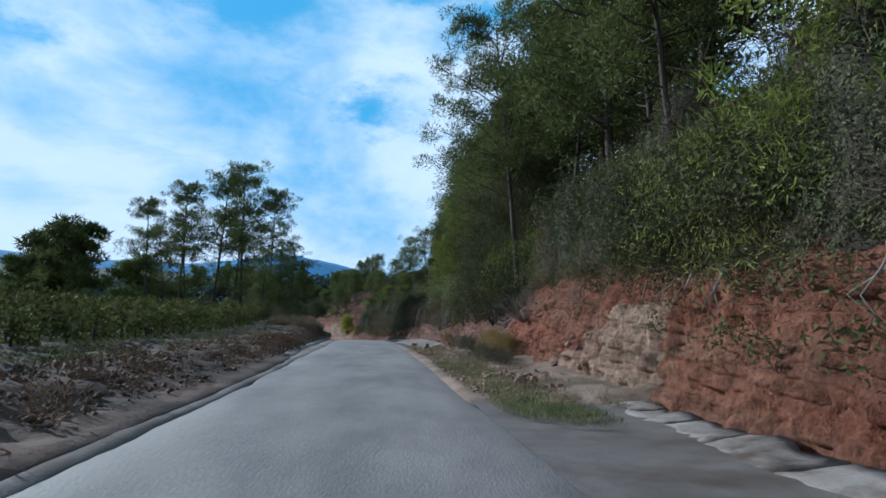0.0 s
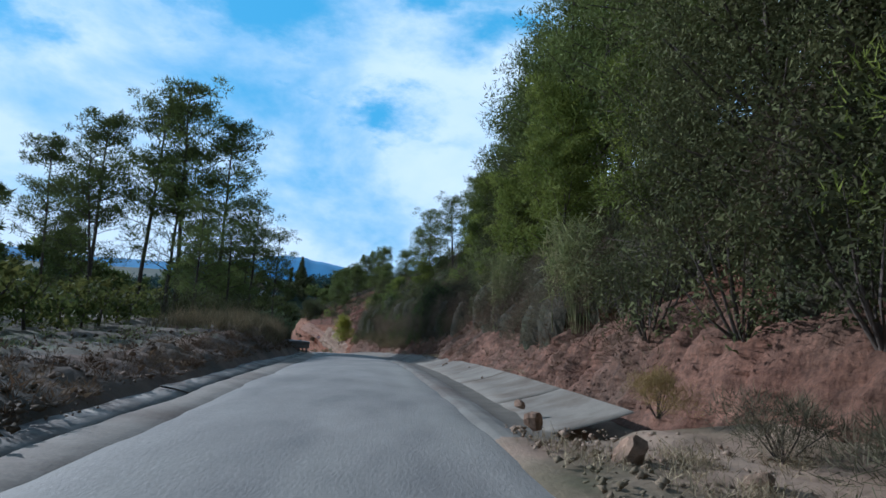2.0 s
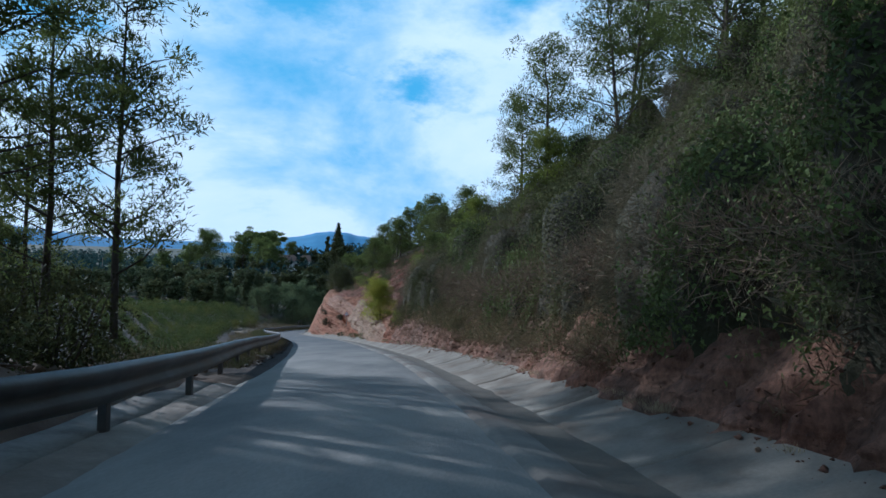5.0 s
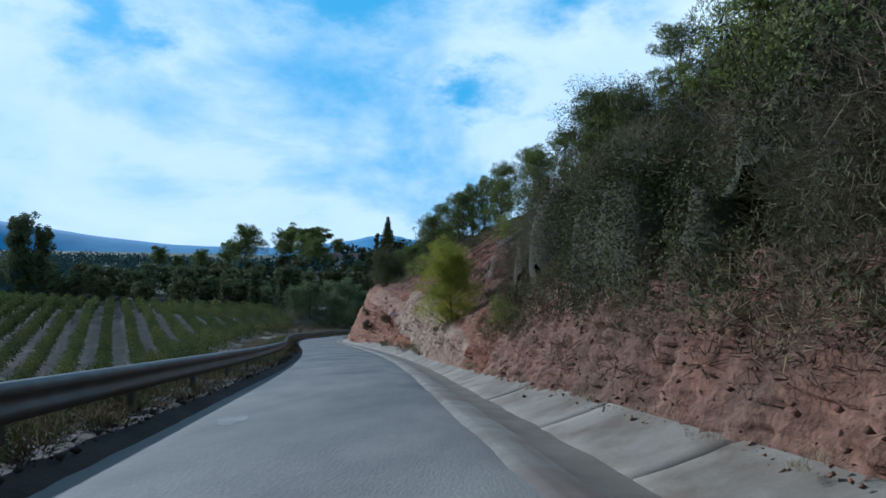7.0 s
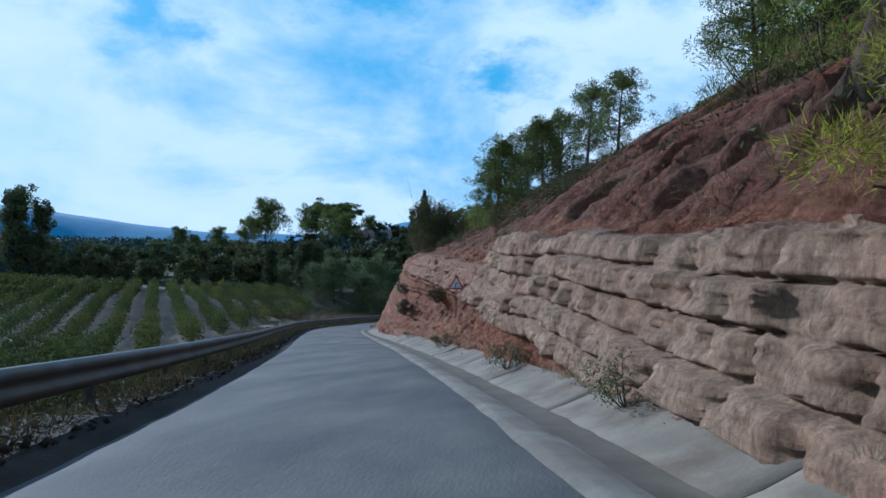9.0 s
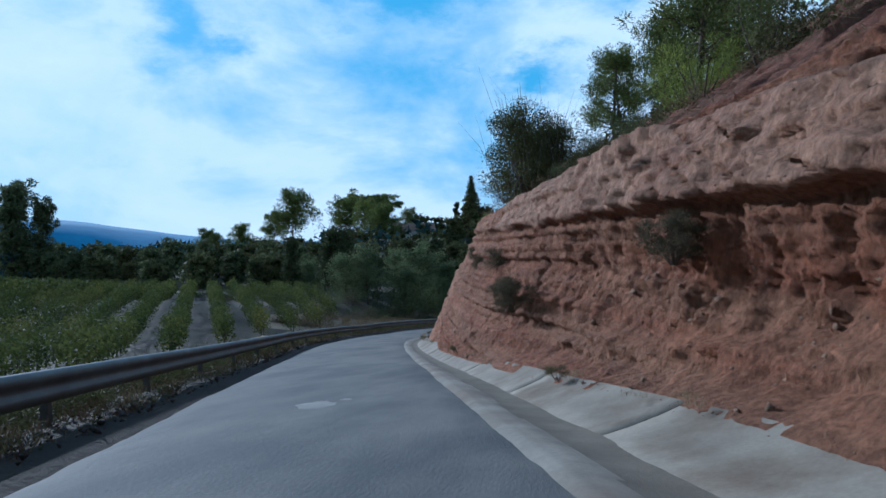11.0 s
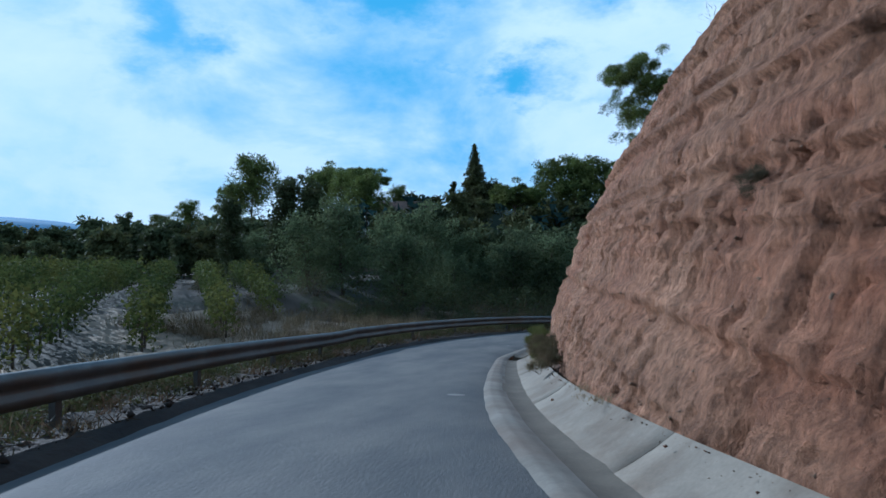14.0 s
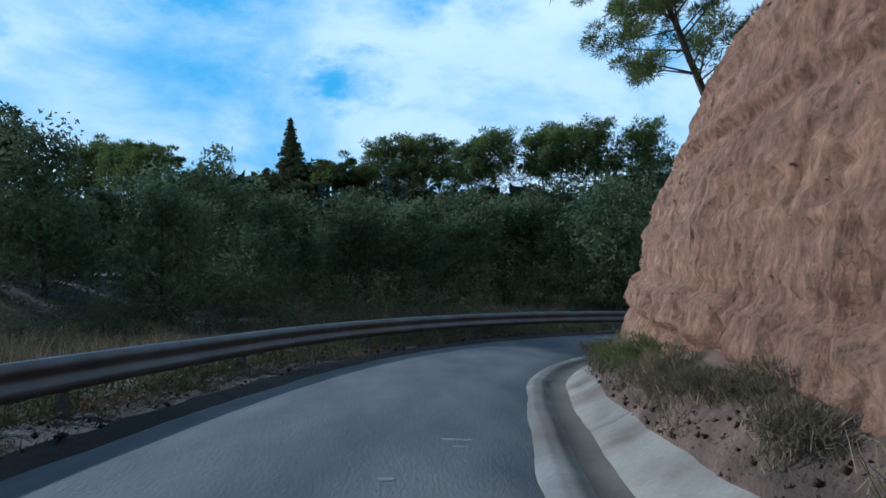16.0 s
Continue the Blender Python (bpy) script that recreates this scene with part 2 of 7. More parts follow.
M_LEDGE = material("pinkish_sandstone", (0.218, 0.112, 0.068), (0.295, 0.172, 0.110), 1.2, 0.92, 0.8, (0.191, 0.092, 0.058), 0.6, 9.0, dist=0.03, strata_shade=0.55)
M_ROCK = material("pale_sandstone", (0.217, 0.139, 0.089), (0.299, 0.208, 0.136), 1.2, 0.92, 0.8, (0.184, 0.100, 0.061), 0.6, 9.0, dist=0.03, strata_shade=0.5)
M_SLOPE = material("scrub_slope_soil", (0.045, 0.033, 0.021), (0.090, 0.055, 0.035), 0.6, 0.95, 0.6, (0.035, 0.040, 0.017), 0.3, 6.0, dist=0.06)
M_PINE_B = material("bright_pine_shoots", (0.25, 0.25, 0.032), (0.36, 0.335, 0.047), 0.5, 0.75, 0.0, (0.15, 0.17, 0.030), 0.8, island=0.35, translucent=0.4)
M_BARK = material("pine_bark", (0.042, 0.033, 0.026), (0.090, 0.070, 0.055), 3.0, 0.95, 0.7, None, 1, 18.0, stretch=(1, 1, 0.25), dist=0.02)
M_PINE = material("pine_needles", (0.072, 0.088, 0.028), (0.128, 0.146, 0.043), 0.5, 0.75, 0.0, (0.150, 0.180, 0.045), 0.3, island=0.26, translucent=0.25)
M_PINE_Y = material("young_pine_needles", (0.120, 0.150, 0.030), (0.200, 0.220, 0.042), 0.5, 0.75, 0.0, None, 0.3, island=0.35, translucent=0.3)
M_SCRUB = material("evergreen_scrub_leaves", (0.048, 0.051, 0.022), (0.092, 0.092, 0.036), 0.6, 0.85, 0.0, (0.108, 0.114, 0.046), 0.4, island=0.26, translucent=0.2)
M_DRY = material("dry_stalks", (0.20, 0.155, 0.09), (0.32, 0.26, 0.16), 0.6, 0.9, 0.0, (0.12, 0.09, 0.055), 0.4, island=0.4, translucent=0.2)
M_REED = material("green_reed_blades", (0.14, 0.155, 0.058), (0.24, 0.235, 0.10), 0.6, 0.7, 0.0, (0.30, 0.26, 0.14), 0.5, island=0.35, translucent=0.3)
M_OLIVE = material("grey_olive_scrub", (0.068, 0.064, 0.037), (0.128, 0.113, 0.068), 0.6, 0.9, 0.0, (0.16, 0.13, 0.085), 0.5, island=0.3, translucent=0.2)
M_STRAW = material("yellow_brown_dry_bush", (0.20, 0.14, 0.05), (0.33, 0.24, 0.09), 0.6, 0.9, 0.0, (0.14, 0.10, 0.05), 0.5, island=0.3, translucent=0.3)
# littered soil, its colour darkened further for the shade of the guardrail
M_VERGE = material("littered_verge_soil_rail_shade", (0.030, 0.021, 0.016), (0.062, 0.044, 0.032), 0.9, 0.95, 0.8, (0.022, 0.019, 0.014), 0.4, 11.0, dist=0.05)
M_VINEY = material("yellowing_vine_leaves", (0.055, 0.072, 0.021), (0.100, 0.115, 0.032), 0.5, 0.85, 0.0, (0.16, 0.14, 0.04), 0.4, island=0.3, translucent=0.3)
M_VINE = material("vine_leaves", (0.036, 0.052, 0.017), (0.070, 0.086, 0.025), 0.3, 0.92, 0.0, (0.105, 0.105, 0.028), 0.12, island=0.26, translucent=0.3)
M_BROAD = material("river_tree_leaves", (0.058, 0.072, 0.034), (0.098, 0.115, 0.053), 0.2, 0.75, 0.0, (0.128, 0.138, 0.060), 0.08, island=0.26, translucent=0.25)
M_OAK = material("riverside_oak_leaves", (0.076, 0.098, 0.048), (0.122, 0.148, 0.072), 0.2, 0.9, 0.0, (0.150, 0.168, 0.080), 0.1, island=0.26, translucent=0.35)
M_STEEL = material("weathered_galvanised_steel", (0.085, 0.083, 0.080), (0.140, 0.136, 0.130), 1.5, 0.5, 0.15, (0.105, 0.080, 0.060), 0.6, 30.0, metal=0.4, dist=0.004)
M_WALL = material("white_plaster", (0.62, 0.60, 0.56), (0.72, 0.70, 0.66), 0.8, 0.9, 0.15)
M_TILE = material("weathered_clay_roof", (0.15, 0.095, 0.07), (0.22, 0.14, 0.10), 1.5, 0.9, 0.5)
M_DARK = material("dark_window_glass", (0.03, 0.035, 0.04), (0.05, 0.055, 0.06), 1.0, 0.2, 0.0)
M_WOOD = material("grey_wooden_post", (0.16, 0.13, 0.10), (0.24, 0.20, 0.16), 2.0, 0.9, 0.4)
M_RED = material("bare_red_soil", (0.136, 0.051, 0.031), (0.187, 0.080, 0.048), 0.5, 0.95, 0.8, (0.093, 0.058, 0.036), 0.25, 7.0, dist=0.06, strata_shade=0.6)
M_CRUST = material("grey_weathered_crust", (0.101, 0.074, 0.055), (0.173, 0.134, 0.102), 0.9, 0.95, 0.9, (0.120, 0.060, 0.039), 0.5, 9.0, dist=0.06, strata_shade=0.8)
M_WOODS = material("far_woodland_floor", (0.025, 0.035, 0.017), (0.042, 0.052, 0.028), 0.05, 1.0, 0.3, (0.056, 0.063, 0.035), 0.01, 0.5)
M_GRASS = material("dark_dry_grass", (0.080, 0.072, 0.036), (0.160, 0.125, 0.070), 0.6, 0.9, 0.0, (0.220, 0.165, 0.095), 0.4, island=0.26, translucent=0.2)
M_PATCH = material("pale_road_patch", (0.17, 0.165, 0.15), (0.25, 0.24, 0.22), 2.0, 0.9, 0.3)
M_TWIGGY = material("dry_scrub_twigs", (0.078, 0.057, 0.039), (0.142, 0.102, 0.069), 0.6, 0.9, 0.0, (0.20, 0.145, 0.095), 0.4, island=0.3, translucent=0.15)
M_BROWN = material("withered_brown_weeds", (0.085, 0.052, 0.03), (0.15, 0.098, 0.058), 0.6, 0.9, 0.0, (0.20, 0.14, 0.085), 0.4, island=0.26, translucent=0.15)
M_TWIG = material("bare_grey_twigs", (0.11, 0.095, 0.08), (0.19, 0.165, 0.14), 2.0, 0.9, 0.0)
# far trees: green pushed towards blue to paint the haze of distance
M_FAR = material("haze_tinted_far_woodland", (0.022, 0.044, 0.042), (0.038, 0.068, 0.062), 0.05, 0.95, 0.0, (0.050, 0.080, 0.068), 0.02, island=0.3, translucent=0.15)
# ridge colour: the blue of distance haze is put into the base
M_HILL = material("haze_blue_wooded_hill", (0.040, 0.185, 0.345), (0.055, 0.215, 0.385), 0.004, 1.0, 0.0, (0.07, 0.24, 0.41), 0.002, 0.02)


# ---------- small mesh tools ----------
def hash01(i):
    i = (i.astype(np.int64) & 0xFFFFFFFF).astype(np.uint64)
    i = ((i ^ (i >> np.uint64(16))) * np.uint64(0x45D9F3B)) & np.uint64(0xFFFFFFFF)
    i = ((i ^ (i >> np.uint64(16))) * np.uint64(0x45D9F3B)) & np.uint64(0xFFFFFFFF)
    return ((i ^ (i >> np.uint64(16))) & np.uint64(0xFFFFFF)).astype(float) / 0xFFFFFF


def vnoise(x, y, z=0.0, seed=0):
    """Smooth value noise, 0 to 1, on arrays."""
    x, y, z = np.broadcast_arrays(np.asarray(x, float), np.asarray(y, float), np.asarray(z, float))
    xi, yi, zi = np.floor(x), np.floor(y), np.floor(z)
    fx, fy, fz = x - xi, y - yi, z - zi
    fx, fy, fz = (v * v * (3 - 2 * v) for v in (fx, fy, fz))
    total = 0
    for dx in (0, 1):
        for dy in (0, 1):
            for dz in (0, 1):
                w = (fx if dx else 1 - fx) * (fy if dy else 1 - fy) * (fz if dz else 1 - fz)
                total = total + w * hash01((xi + dx) * 73856093 + (yi + dy) * 19349663 + (zi + dz) * 83492791 + seed * 7919)
    return total


def fbm(x, y, z=0.0, octaves=4, seed=0):
    total, amp, norm = 0, 1.0, 0.0
    for o in range(octaves):
        k = 2.0 ** o
        total = total + amp * vnoise(np.asarray(x) * k, np.asarray(y) * k, np.asarray(z) * k, seed + o * 17)
        norm, amp = norm + amp, amp * 0.5
    return total / norm - 0.5


def mesh_from(name, verts, faces, mats, slots=None, smooth=False):
    """A mesh from an (n, 3) array of places and an (m, 3 or 4) array of corners."""
    me = bpy.data.meshes.new(name)
    verts, faces = np.asarray(verts, np.float32), np.asarray(faces, np.int32)
    k = faces.shape[1]
    me.vertices.add(len(verts))
    me.vertices.foreach_set("co", verts.ravel())
    me.loops.add(faces.size)
    me.loops.foreach_set("vertex_index", faces.ravel())
    me.polygons.add(len(faces))
    me.polygons.foreach_set("loop_start", np.arange(0, faces.size, k, dtype=np.int32))
    for m in mats:
        me.materials.append(m)
    if slots is not None:
        me.polygons.foreach_set("material_index", np.asarray(slots, np.int32))
    if smooth:
        me.polygons.foreach_set("use_smooth", np.ones(len(faces), bool))
    me.update(calc_edges=True)
    return me


def grid_faces(n, m):
    i = np.arange(n - 1)[:, None] * m + np.arange(m - 1)[None, :]
    return np.stack([i, i + m, i + m + 1, i + 1], -1).reshape(-1, 4)


def tube(points, radii, sides=7):
    """Places and faces of a tapered round tube along points."""
    pts, vs = [Vector(p) for p in points], []
    for i, p in enumerate(pts):
        d = (pts[min(i + 1, len(pts) - 1)] - pts[max(i - 1, 0)]).normalized()
        a = d.orthogonal().normalized()
        b = d.cross(a)
        vs += [p + radii[i] * (math.cos(2 * math.pi * j / sides) * a + math.sin(2 * math.pi * j / sides) * b) for j in range(sides)]
    f = []
    for i in range(len(pts) - 1):
        for j in range(sides):
            f.append((i * sides + j, i * sides + (j + 1) % sides, (i + 1) * sides + (j + 1) % sides, (i + 1) * sides + j))
    return np.array([tuple(v) for v in vs]), np.array(f)


def join_tubes(tubes):
    v, f, k = [], [], 0
    for tv, tf in tubes:
        v.append(tv)
        f.append(tf + k)
        k += len(tv)
    return np.concatenate(v), np.concatenate(f)


def unit(v):
    return v / (np.linalg.norm(v, axis=1)[:, None] + 1e-9)


def leaf_faces(rng, p, out, length, width, droop=0.0, loose=0.6, needle=False):
    """One triangle for each leaf at p: broad ones face outward like shingles, narrow ones point outward."""
    n = len(p)
    if needle:
        a = unit(out * 0.8 + rng.normal(size=(n, 3)) * 0.55 - np.array([0, 0, droop - 0.25]))
        b = unit(np.cross(a, rng.normal(size=(n, 3))))
    else:
        q = unit(out + rng.normal(size=(n, 3)) * loose)
        a = rng.normal(size=(n, 3))
        a[:, 2] -= 0.35 + droop
        a = unit(a - q * (a * q).sum(1)[:, None])
        b = np.cross(q, a)
    size = rng.uniform(0.6, 1.35, (n, 1))
    return np.stack([p - b * width * size * 0.5, p + b * width * size * 0.5, p + a * length * size], 1).reshape(-1, 3), np.arange(3 * n).reshape(-1, 3)


def leaves(rng, centres, radii, per, length, width, droop=0.0, flat=0.75):
    """Many single leaves on flattened balls round the centres."""
    needle = width < 0.34 * length
    centres = np.repeat(np.asarray(centres, float), per, 0)
    radii = np.repeat(np.asarray(radii, float), per, 0)[:, None]
    n = len(centres)
    d = rng.normal(size=(n, 3))
    if needle:
        d[:, 2] += 0.35
    d = unit(d)
    p = centres + d * radii * (rng.random((n, 1)) ** (0.4 if needle else 0.22)) * np.array([1, 1, flat])
    return leaf_faces(rng, p, d, length, width, droop, 0.6, needle)


def child(name, me, parent, label=""):
    ob = new(name, me)
    ob.parent = parent
    if label:
        ob["label"] = label
    return ob


def box_mesh(name, sx, sy, sz, mat, bevel=0.0, centre=(0, 0, 0)):
    bm = bmesh.new()
    bmesh.ops.create_cube(bm, size=1.0)
    for v in bm.verts:
        v.co = Vector((v.co.x * sx + centre[0], v.co.y * sy + centre[1], v.co.z * sz + centre[2]))
    if bevel:
        bmesh.ops.bevel(bm, geom=bm.edges[:], offset=bevel, segments=2, affect="EDGES")
    me = bpy.data.meshes.new(name)
    bm.to_mesh(me)
    bm.free()
    me.materials.append(mat)
    return me


# ---------- the lie of the land ----------
# road axis (where a car's middle runs), x y z of the surface, about every 12 m down the hill
AXIS = [(0.0, 0.0, 0.0), (-1.29, 13.08, -1.07), (-2.64, 25.64, -1.96), (-4.07, 37.71, -2.8), (-5.6, 49.48, -3.83), (-7.41, 61.26, -5.05),
        (-9.67, 73.19, -6.39), (-12.48, 85.31, -7.85), (-15.88, 97.38, -9.39), (-19.51, 109.38, -10.95), (-23.51, 121.26, -12.49),
        (-27.85, 132.84, -13.98), (-32.26, 143.83, -15.38), (-36.32, 153.97, -16.66), (-39.84, 163.68, -17.82), (-42.55, 173.57, -19.0), (-43.95, 183.87, -20.14)]
_head, _p, _tail = math.atan2(1.40 - 0.25, 10.3), Vector(AXIS[-1]), []
for _i in range(16):                    # the bend to the right at the foot of the cliff
    _head += radians(-1.6 if _i < 4 else -3.3) * 3
    _p = _p + 3 * Vector((-math.sin(_head), math.cos(_head), -0.088))
    _tail.append(tuple(_p))
AXIS = [(0.129 * k, -1.308 * k, 0.107 * k) for k in (40, 30, 20, 10)] + AXIS + _tail


def spline(q, n):
    q = np.array(q)
    out = []
    for i in range(len(q) - 1):
        p0, p1, p2, p3 = q[max(i - 1, 0)], q[i], q[i + 1], q[min(i + 2, len(q) - 1)]
        h = np.arange(n)[:, None] / n
        out.append(0.5 * (2 * p1 + (p2 - p0) * h + (2 * p0 - 5 * p1 + 4 * p2 - p3) * h ** 2 + (3 * p1 - p0 - 3 * p2 + p3) * h ** 3))
    return np.concatenate(out + [q[-1:]])


AX = spline(AXIS, 24)
AS = np.concatenate([[0], np.cumsum(np.hypot(*np.diff(AX[:, :2], axis=0).T))])
AS = AS - AS[24 * 4]
AT = np.gradient(AX[:, :2], axis=0)
AT /= np.linalg.norm(AT, axis=1)[:, None]


def on_axis(s):
    return (np.interp(s, AS, AX[:, 0]), np.interp(s, AS, AX[:, 1]), np.interp(s, AS, AX[:, 2]), np.interp(s, AS, AT[:, 0]), np.interp(s, AS, AT[:, 1]))


def place(s, u, dz=0.0):
    """World place at station s, u metres to the right of the axis, dz above the road there."""
    x, y, z, tx, ty = on_axis(s)
    return np.stack(np.broadcast_arrays(x + u * ty, y - u * tx, z + dz), -1)


def station(x, y):
    """Nearest station and offset of places (arrays)."""
    x, y = np.ravel(x), np.ravel(y)
    so, uo = np.empty(len(x)), np.empty(len(x))
    ax, asx, at = AX[::4], AS[::4], AT[::4]
    for k in range(0, len(x), 20000):
        dx, dy = x[k:k + 20000, None] - ax[:, 0], y[k:k + 20000, None] - ax[:, 1]
        i = np.argmin(dx * dx + dy * dy, 1)
        j = np.arange(len(i))
        so[k:k + 20000] = asx[i] + dx[j, i] * at[i, 0] + dy[j, i] * at[i, 1]
        uo[k:k + 20000] = dx[j, i] * at[i, 1] - dy[j, i] * at[i, 0]
    return so, uo


def table(*rows):
    r = np.array(rows, float)
    return lambda s, c=1: np.interp(s, r[:, 0], r[:, c])


# station: left edge, right edge of the asphalt, bottom of the ditch, foot of the bank
EDGES = table((-60, -2.85, 1.9, 2.7, 3.6), (24, -2.8, 1.9, 2.6, 3.6), (36, -2.45, 1.65, 2.45, 3.5), (55, -2.4, 1.5, 2.5, 3.4), (80, -2.75, 1.5, 2.4, 3.4),
              (100, -2.95, 1.55, 2.45, 3.25), (115, -3.0, 1.75, 2.65, 3.2), (142, -3.15, 1.6, 2.5, 3.5), (150, -3.3, 1.55, 2.4, 2.9), (160, -3.45, 1.42, 2.05, 2.5),
              (170, -3.6, 1.2, 1.75, 2.1), (182, -3.8, 0.9, 1.55, 1.9), (190, -3.85, 0.8, 1.3, 1.8), (197, -3.55, 1.05, 1.5, 1.95), (206, -3.2, 0.9, 1.35, 1.75), (216, -3.2, 1.0, 1.5, 1.9))
# station: height of the bare face, its lean (metres back per metre up), rise of the slope above it
FACE = table((-60, 2.4, 0.4, 0.9), (0, 2.3, 0.35, 0.95), (14, 2.5, 0.3, 0.95), (20, 3.0, 0.28, 0.95), (27, 3.1, 0.28, 0.95), (33, 1.6, 0.6, 0.85), (45, 1.1, 0.75, 0.9), (84, 1.3, 0.7, 0.95), (91, 2.2, 0.5, 0.95), (100, 2.7, 0.45, 0.85),
             (110, 1.9, 0.42, 0.75), (122, 2.5, 0.42, 0.75), (130, 3.7, 0.42, 0.75), (137, 4.4, 0.48, 0.7), (150, 4.8, 0.48, 0.66), (165, 5.8, 0.45, 0.62), (180, 8.0, 0.44, 0.6), (200, 9.0, 0.52, 0.7), (220, 9.0, 0.52, 0.7))
BANKFOOT = table((-60, 4.8), (3, 4.8), (8, 4.9), (14, 5.3), (22, 5.6), (30, 5.9), (36, 4.6), (44, 3.9), (52, 3.4), (300, 0))


def foot(s):
    return np.where(s < 52, BANKFOOT(s), EDGES(s, 4))


def face_top(s):
    return foot(s) + 0.12 + FACE(s, 1) * FACE(s, 2)


# station: height of the terrace edge left of the road over the road
TERRACE = table((-60, 0.35), (14, 0.35), (24, 0.35), (32, 0.35), (40, 0.45), (48, 0.75), (55, 1.25), (63, 1.6), (68, 1.0), (73, 0.3), (78, 0.0), (90, -0.1))


def smooth(a, b, x):
    t = np.clip((x - a) / (b - a), 0, 1)
    return t * t * (3 - 2 * t)


def field_z(x, y):
    return -19.4 - 2.6 * smooth(-68, -54, np.asarray(x)) * smooth(188, 206, np.asarray(y)) + 0.025 * np.clip(-np.asarray(x) - 50, 0, 120) + 0.02 * np.clip(150 - np.asarray(y), 0, 60)


def left_z(s, u, x, y):
    """Height of the ground left of the road."""
    road = np.interp(s, AS, AX[:, 2])
    edge = EDGES(s, 1)
    d = edge - u                                     # metres out from the asphalt
    terrace = road + TERRACE(s) * smooth(0.5, 2.6, d)
    bank = np.interp(s, AS, AX[:, 2]) - 0.06 * np.clip(d, 0, 1.8) - 0.1 * smooth(1.2, 2.0, d)
    low = np.where(s < 78, road + 0.0, field_z(x, y))
    terr_far = np.interp(62.0, AS, AX[:, 2]) + 1.6 + 0.035 * np.clip(62 - s, -40, 200) - 0.0 * s
    terr_far = np.where(s < 62, road + TERRACE(s), terr_far)
    far = np.where(s < 70, terr_far, terr_far + (field_z(x, y) - terr_far) * smooth(70, 118, s))
    near = np.where(s < 78, terrace, bank)
    k = smooth(2.2, 24.0, d) ** 0.8
    return near + (far - near) * np.where(s < 62, smooth(3, 14, d), k)


def right_dz(s, u):
    """Height over the road of the bank and the hill to the right."""
    f, h, lean, rise = foot(s), FACE(s, 1), FACE(s, 2), FACE(s, 3)
    d = u - f
    top = lean * h
    hill = h + rise * np.clip(d - top, 0, 26) * (1 - 0.008 * np.clip(d - top, 0, 26)) + 0.25 * np.clip(d - top - 26, 0, 60)
    return np.where(d < 0, 0.05, np.where(d < top, 0.2 + (h - 0.2) * np.clip(d / np.maximum(top, 0.1), 0, 1), hill))


def ground_z(x, y):
    """Height of the ground sheet anywhere."""
    s, u = station(x, y)
    x, y = np.ravel(x), np.ravel(y)
    e = EDGES(s, 1)
    road = np.interp(s, AS, AX[:, 2])
    z = np.where(u < e, left_z(s, u, x, y), np.where(u < 8.0, road - 3.0, road + right_dz(s, np.minimum(u, 90)) - 4.0))
    z = np.where((u < e) & (u > e - 1.3), np.minimum(z, road - 0.6), z)
    # valley floor past the bend and the rise on which the house stands
    beyond = smooth(190, 205, y) * smooth(0, 10, e - u)
    z = z + (np.minimum(field_z(x, y), -19.6) - 0.8 * smooth(200, 240, y) - z) * beyond
    hill = 12.0 * np.exp(-(((x + 62) / 60) ** 2 + ((y - 318) / 42) ** 2)) + 16 * smooth(300, 420, y) * smooth(-160, -40, x)
    z = z + hill * smooth(205, 250, y)
    r = np.hypot(x + 40, y - 120)
    z = z + (np.where((u > 0) & (y < 170), 30, -19) - z) * smooth(300, 700, r) * np.where((x < -60) & (y > 120), 1.0, 1.0)
    return z


RNG0 = np.random.default_rng(3)
M_TERR = material("weedy_terrace_soil", (0.092, 0.066, 0.044), (0.155, 0.116, 0.078), 0.9, 0.95, 0.7, (0.075, 0.078, 0.034), 0.5, 9.0, dist=0.05)
M_PALE = material("bare_sandy_field_track", (0.225, 0.168, 0.112), (0.31, 0.237, 0.160), 0.8, 0.95, 0.6, (0.17, 0.135, 0.085), 0.4, 8.0, dist=0.05)
M_SAND = material("washed_sandy_earth", (0.195, 0.132, 0.088), (0.305, 0.218, 0.150), 0.9, 0.95, 0.6, (0.10, 0.085, 0.045), 0.35, 9.0, dist=0.04)


# ---------- structure: ground, road, ditch, cliff ----------
def band(z, lo, hi, soft=0.12):
    return smooth(lo - soft, lo + soft, z) * (1 - smooth(hi - soft, hi + soft, z))


def spread(parts):
    return np.unique(np.concatenate([np.arange(a, b, st) for a, b, st in parts]))


gx = spread([(-2600, -600, 200), (-600, -250, 25), (-250, -130, 5), (-130, -20, 1.2), (-20, 60, 2.5), (60, 300, 20), (300, 2601, 200)])
gy = spread([(-1500, -200, 130), (-200, -60, 14), (-60, 0, 4), (0, 90, 1.5), (90, 240, 1.2), (240, 380, 5), (380, 800, 30), (800, 3001, 200)])
GX, GY = np.meshgrid(gx, gy, indexing="ij")
GZ = ground_z(GX, GY).reshape(GX.shape)
gs, gu = station(GX, GY)
GZ = GZ + 0.35 * fbm(GX * 0.15, GY * 0.15, 0, 4, 3) * smooth(4, 10, np.abs(gu)).reshape(GX.shape) + 0.10 * fbm(GX * 0.9, GY * 0.9, 0, 3, 5)
GZ = GZ - 0.45 * band((EDGES(gs, 1) - gu).reshape(GX.shape), 0.5, 7.2, 0.8)
gv = np.stack([GX, GY, GZ], -1).reshape(-1, 3)
gf = grid_faces(len(gx), len(gy))
cx, cy = gv[gf].mean(1)[:, 0], gv[gf].mean(1)[:, 1]
cs, cu = station(cx, cy)
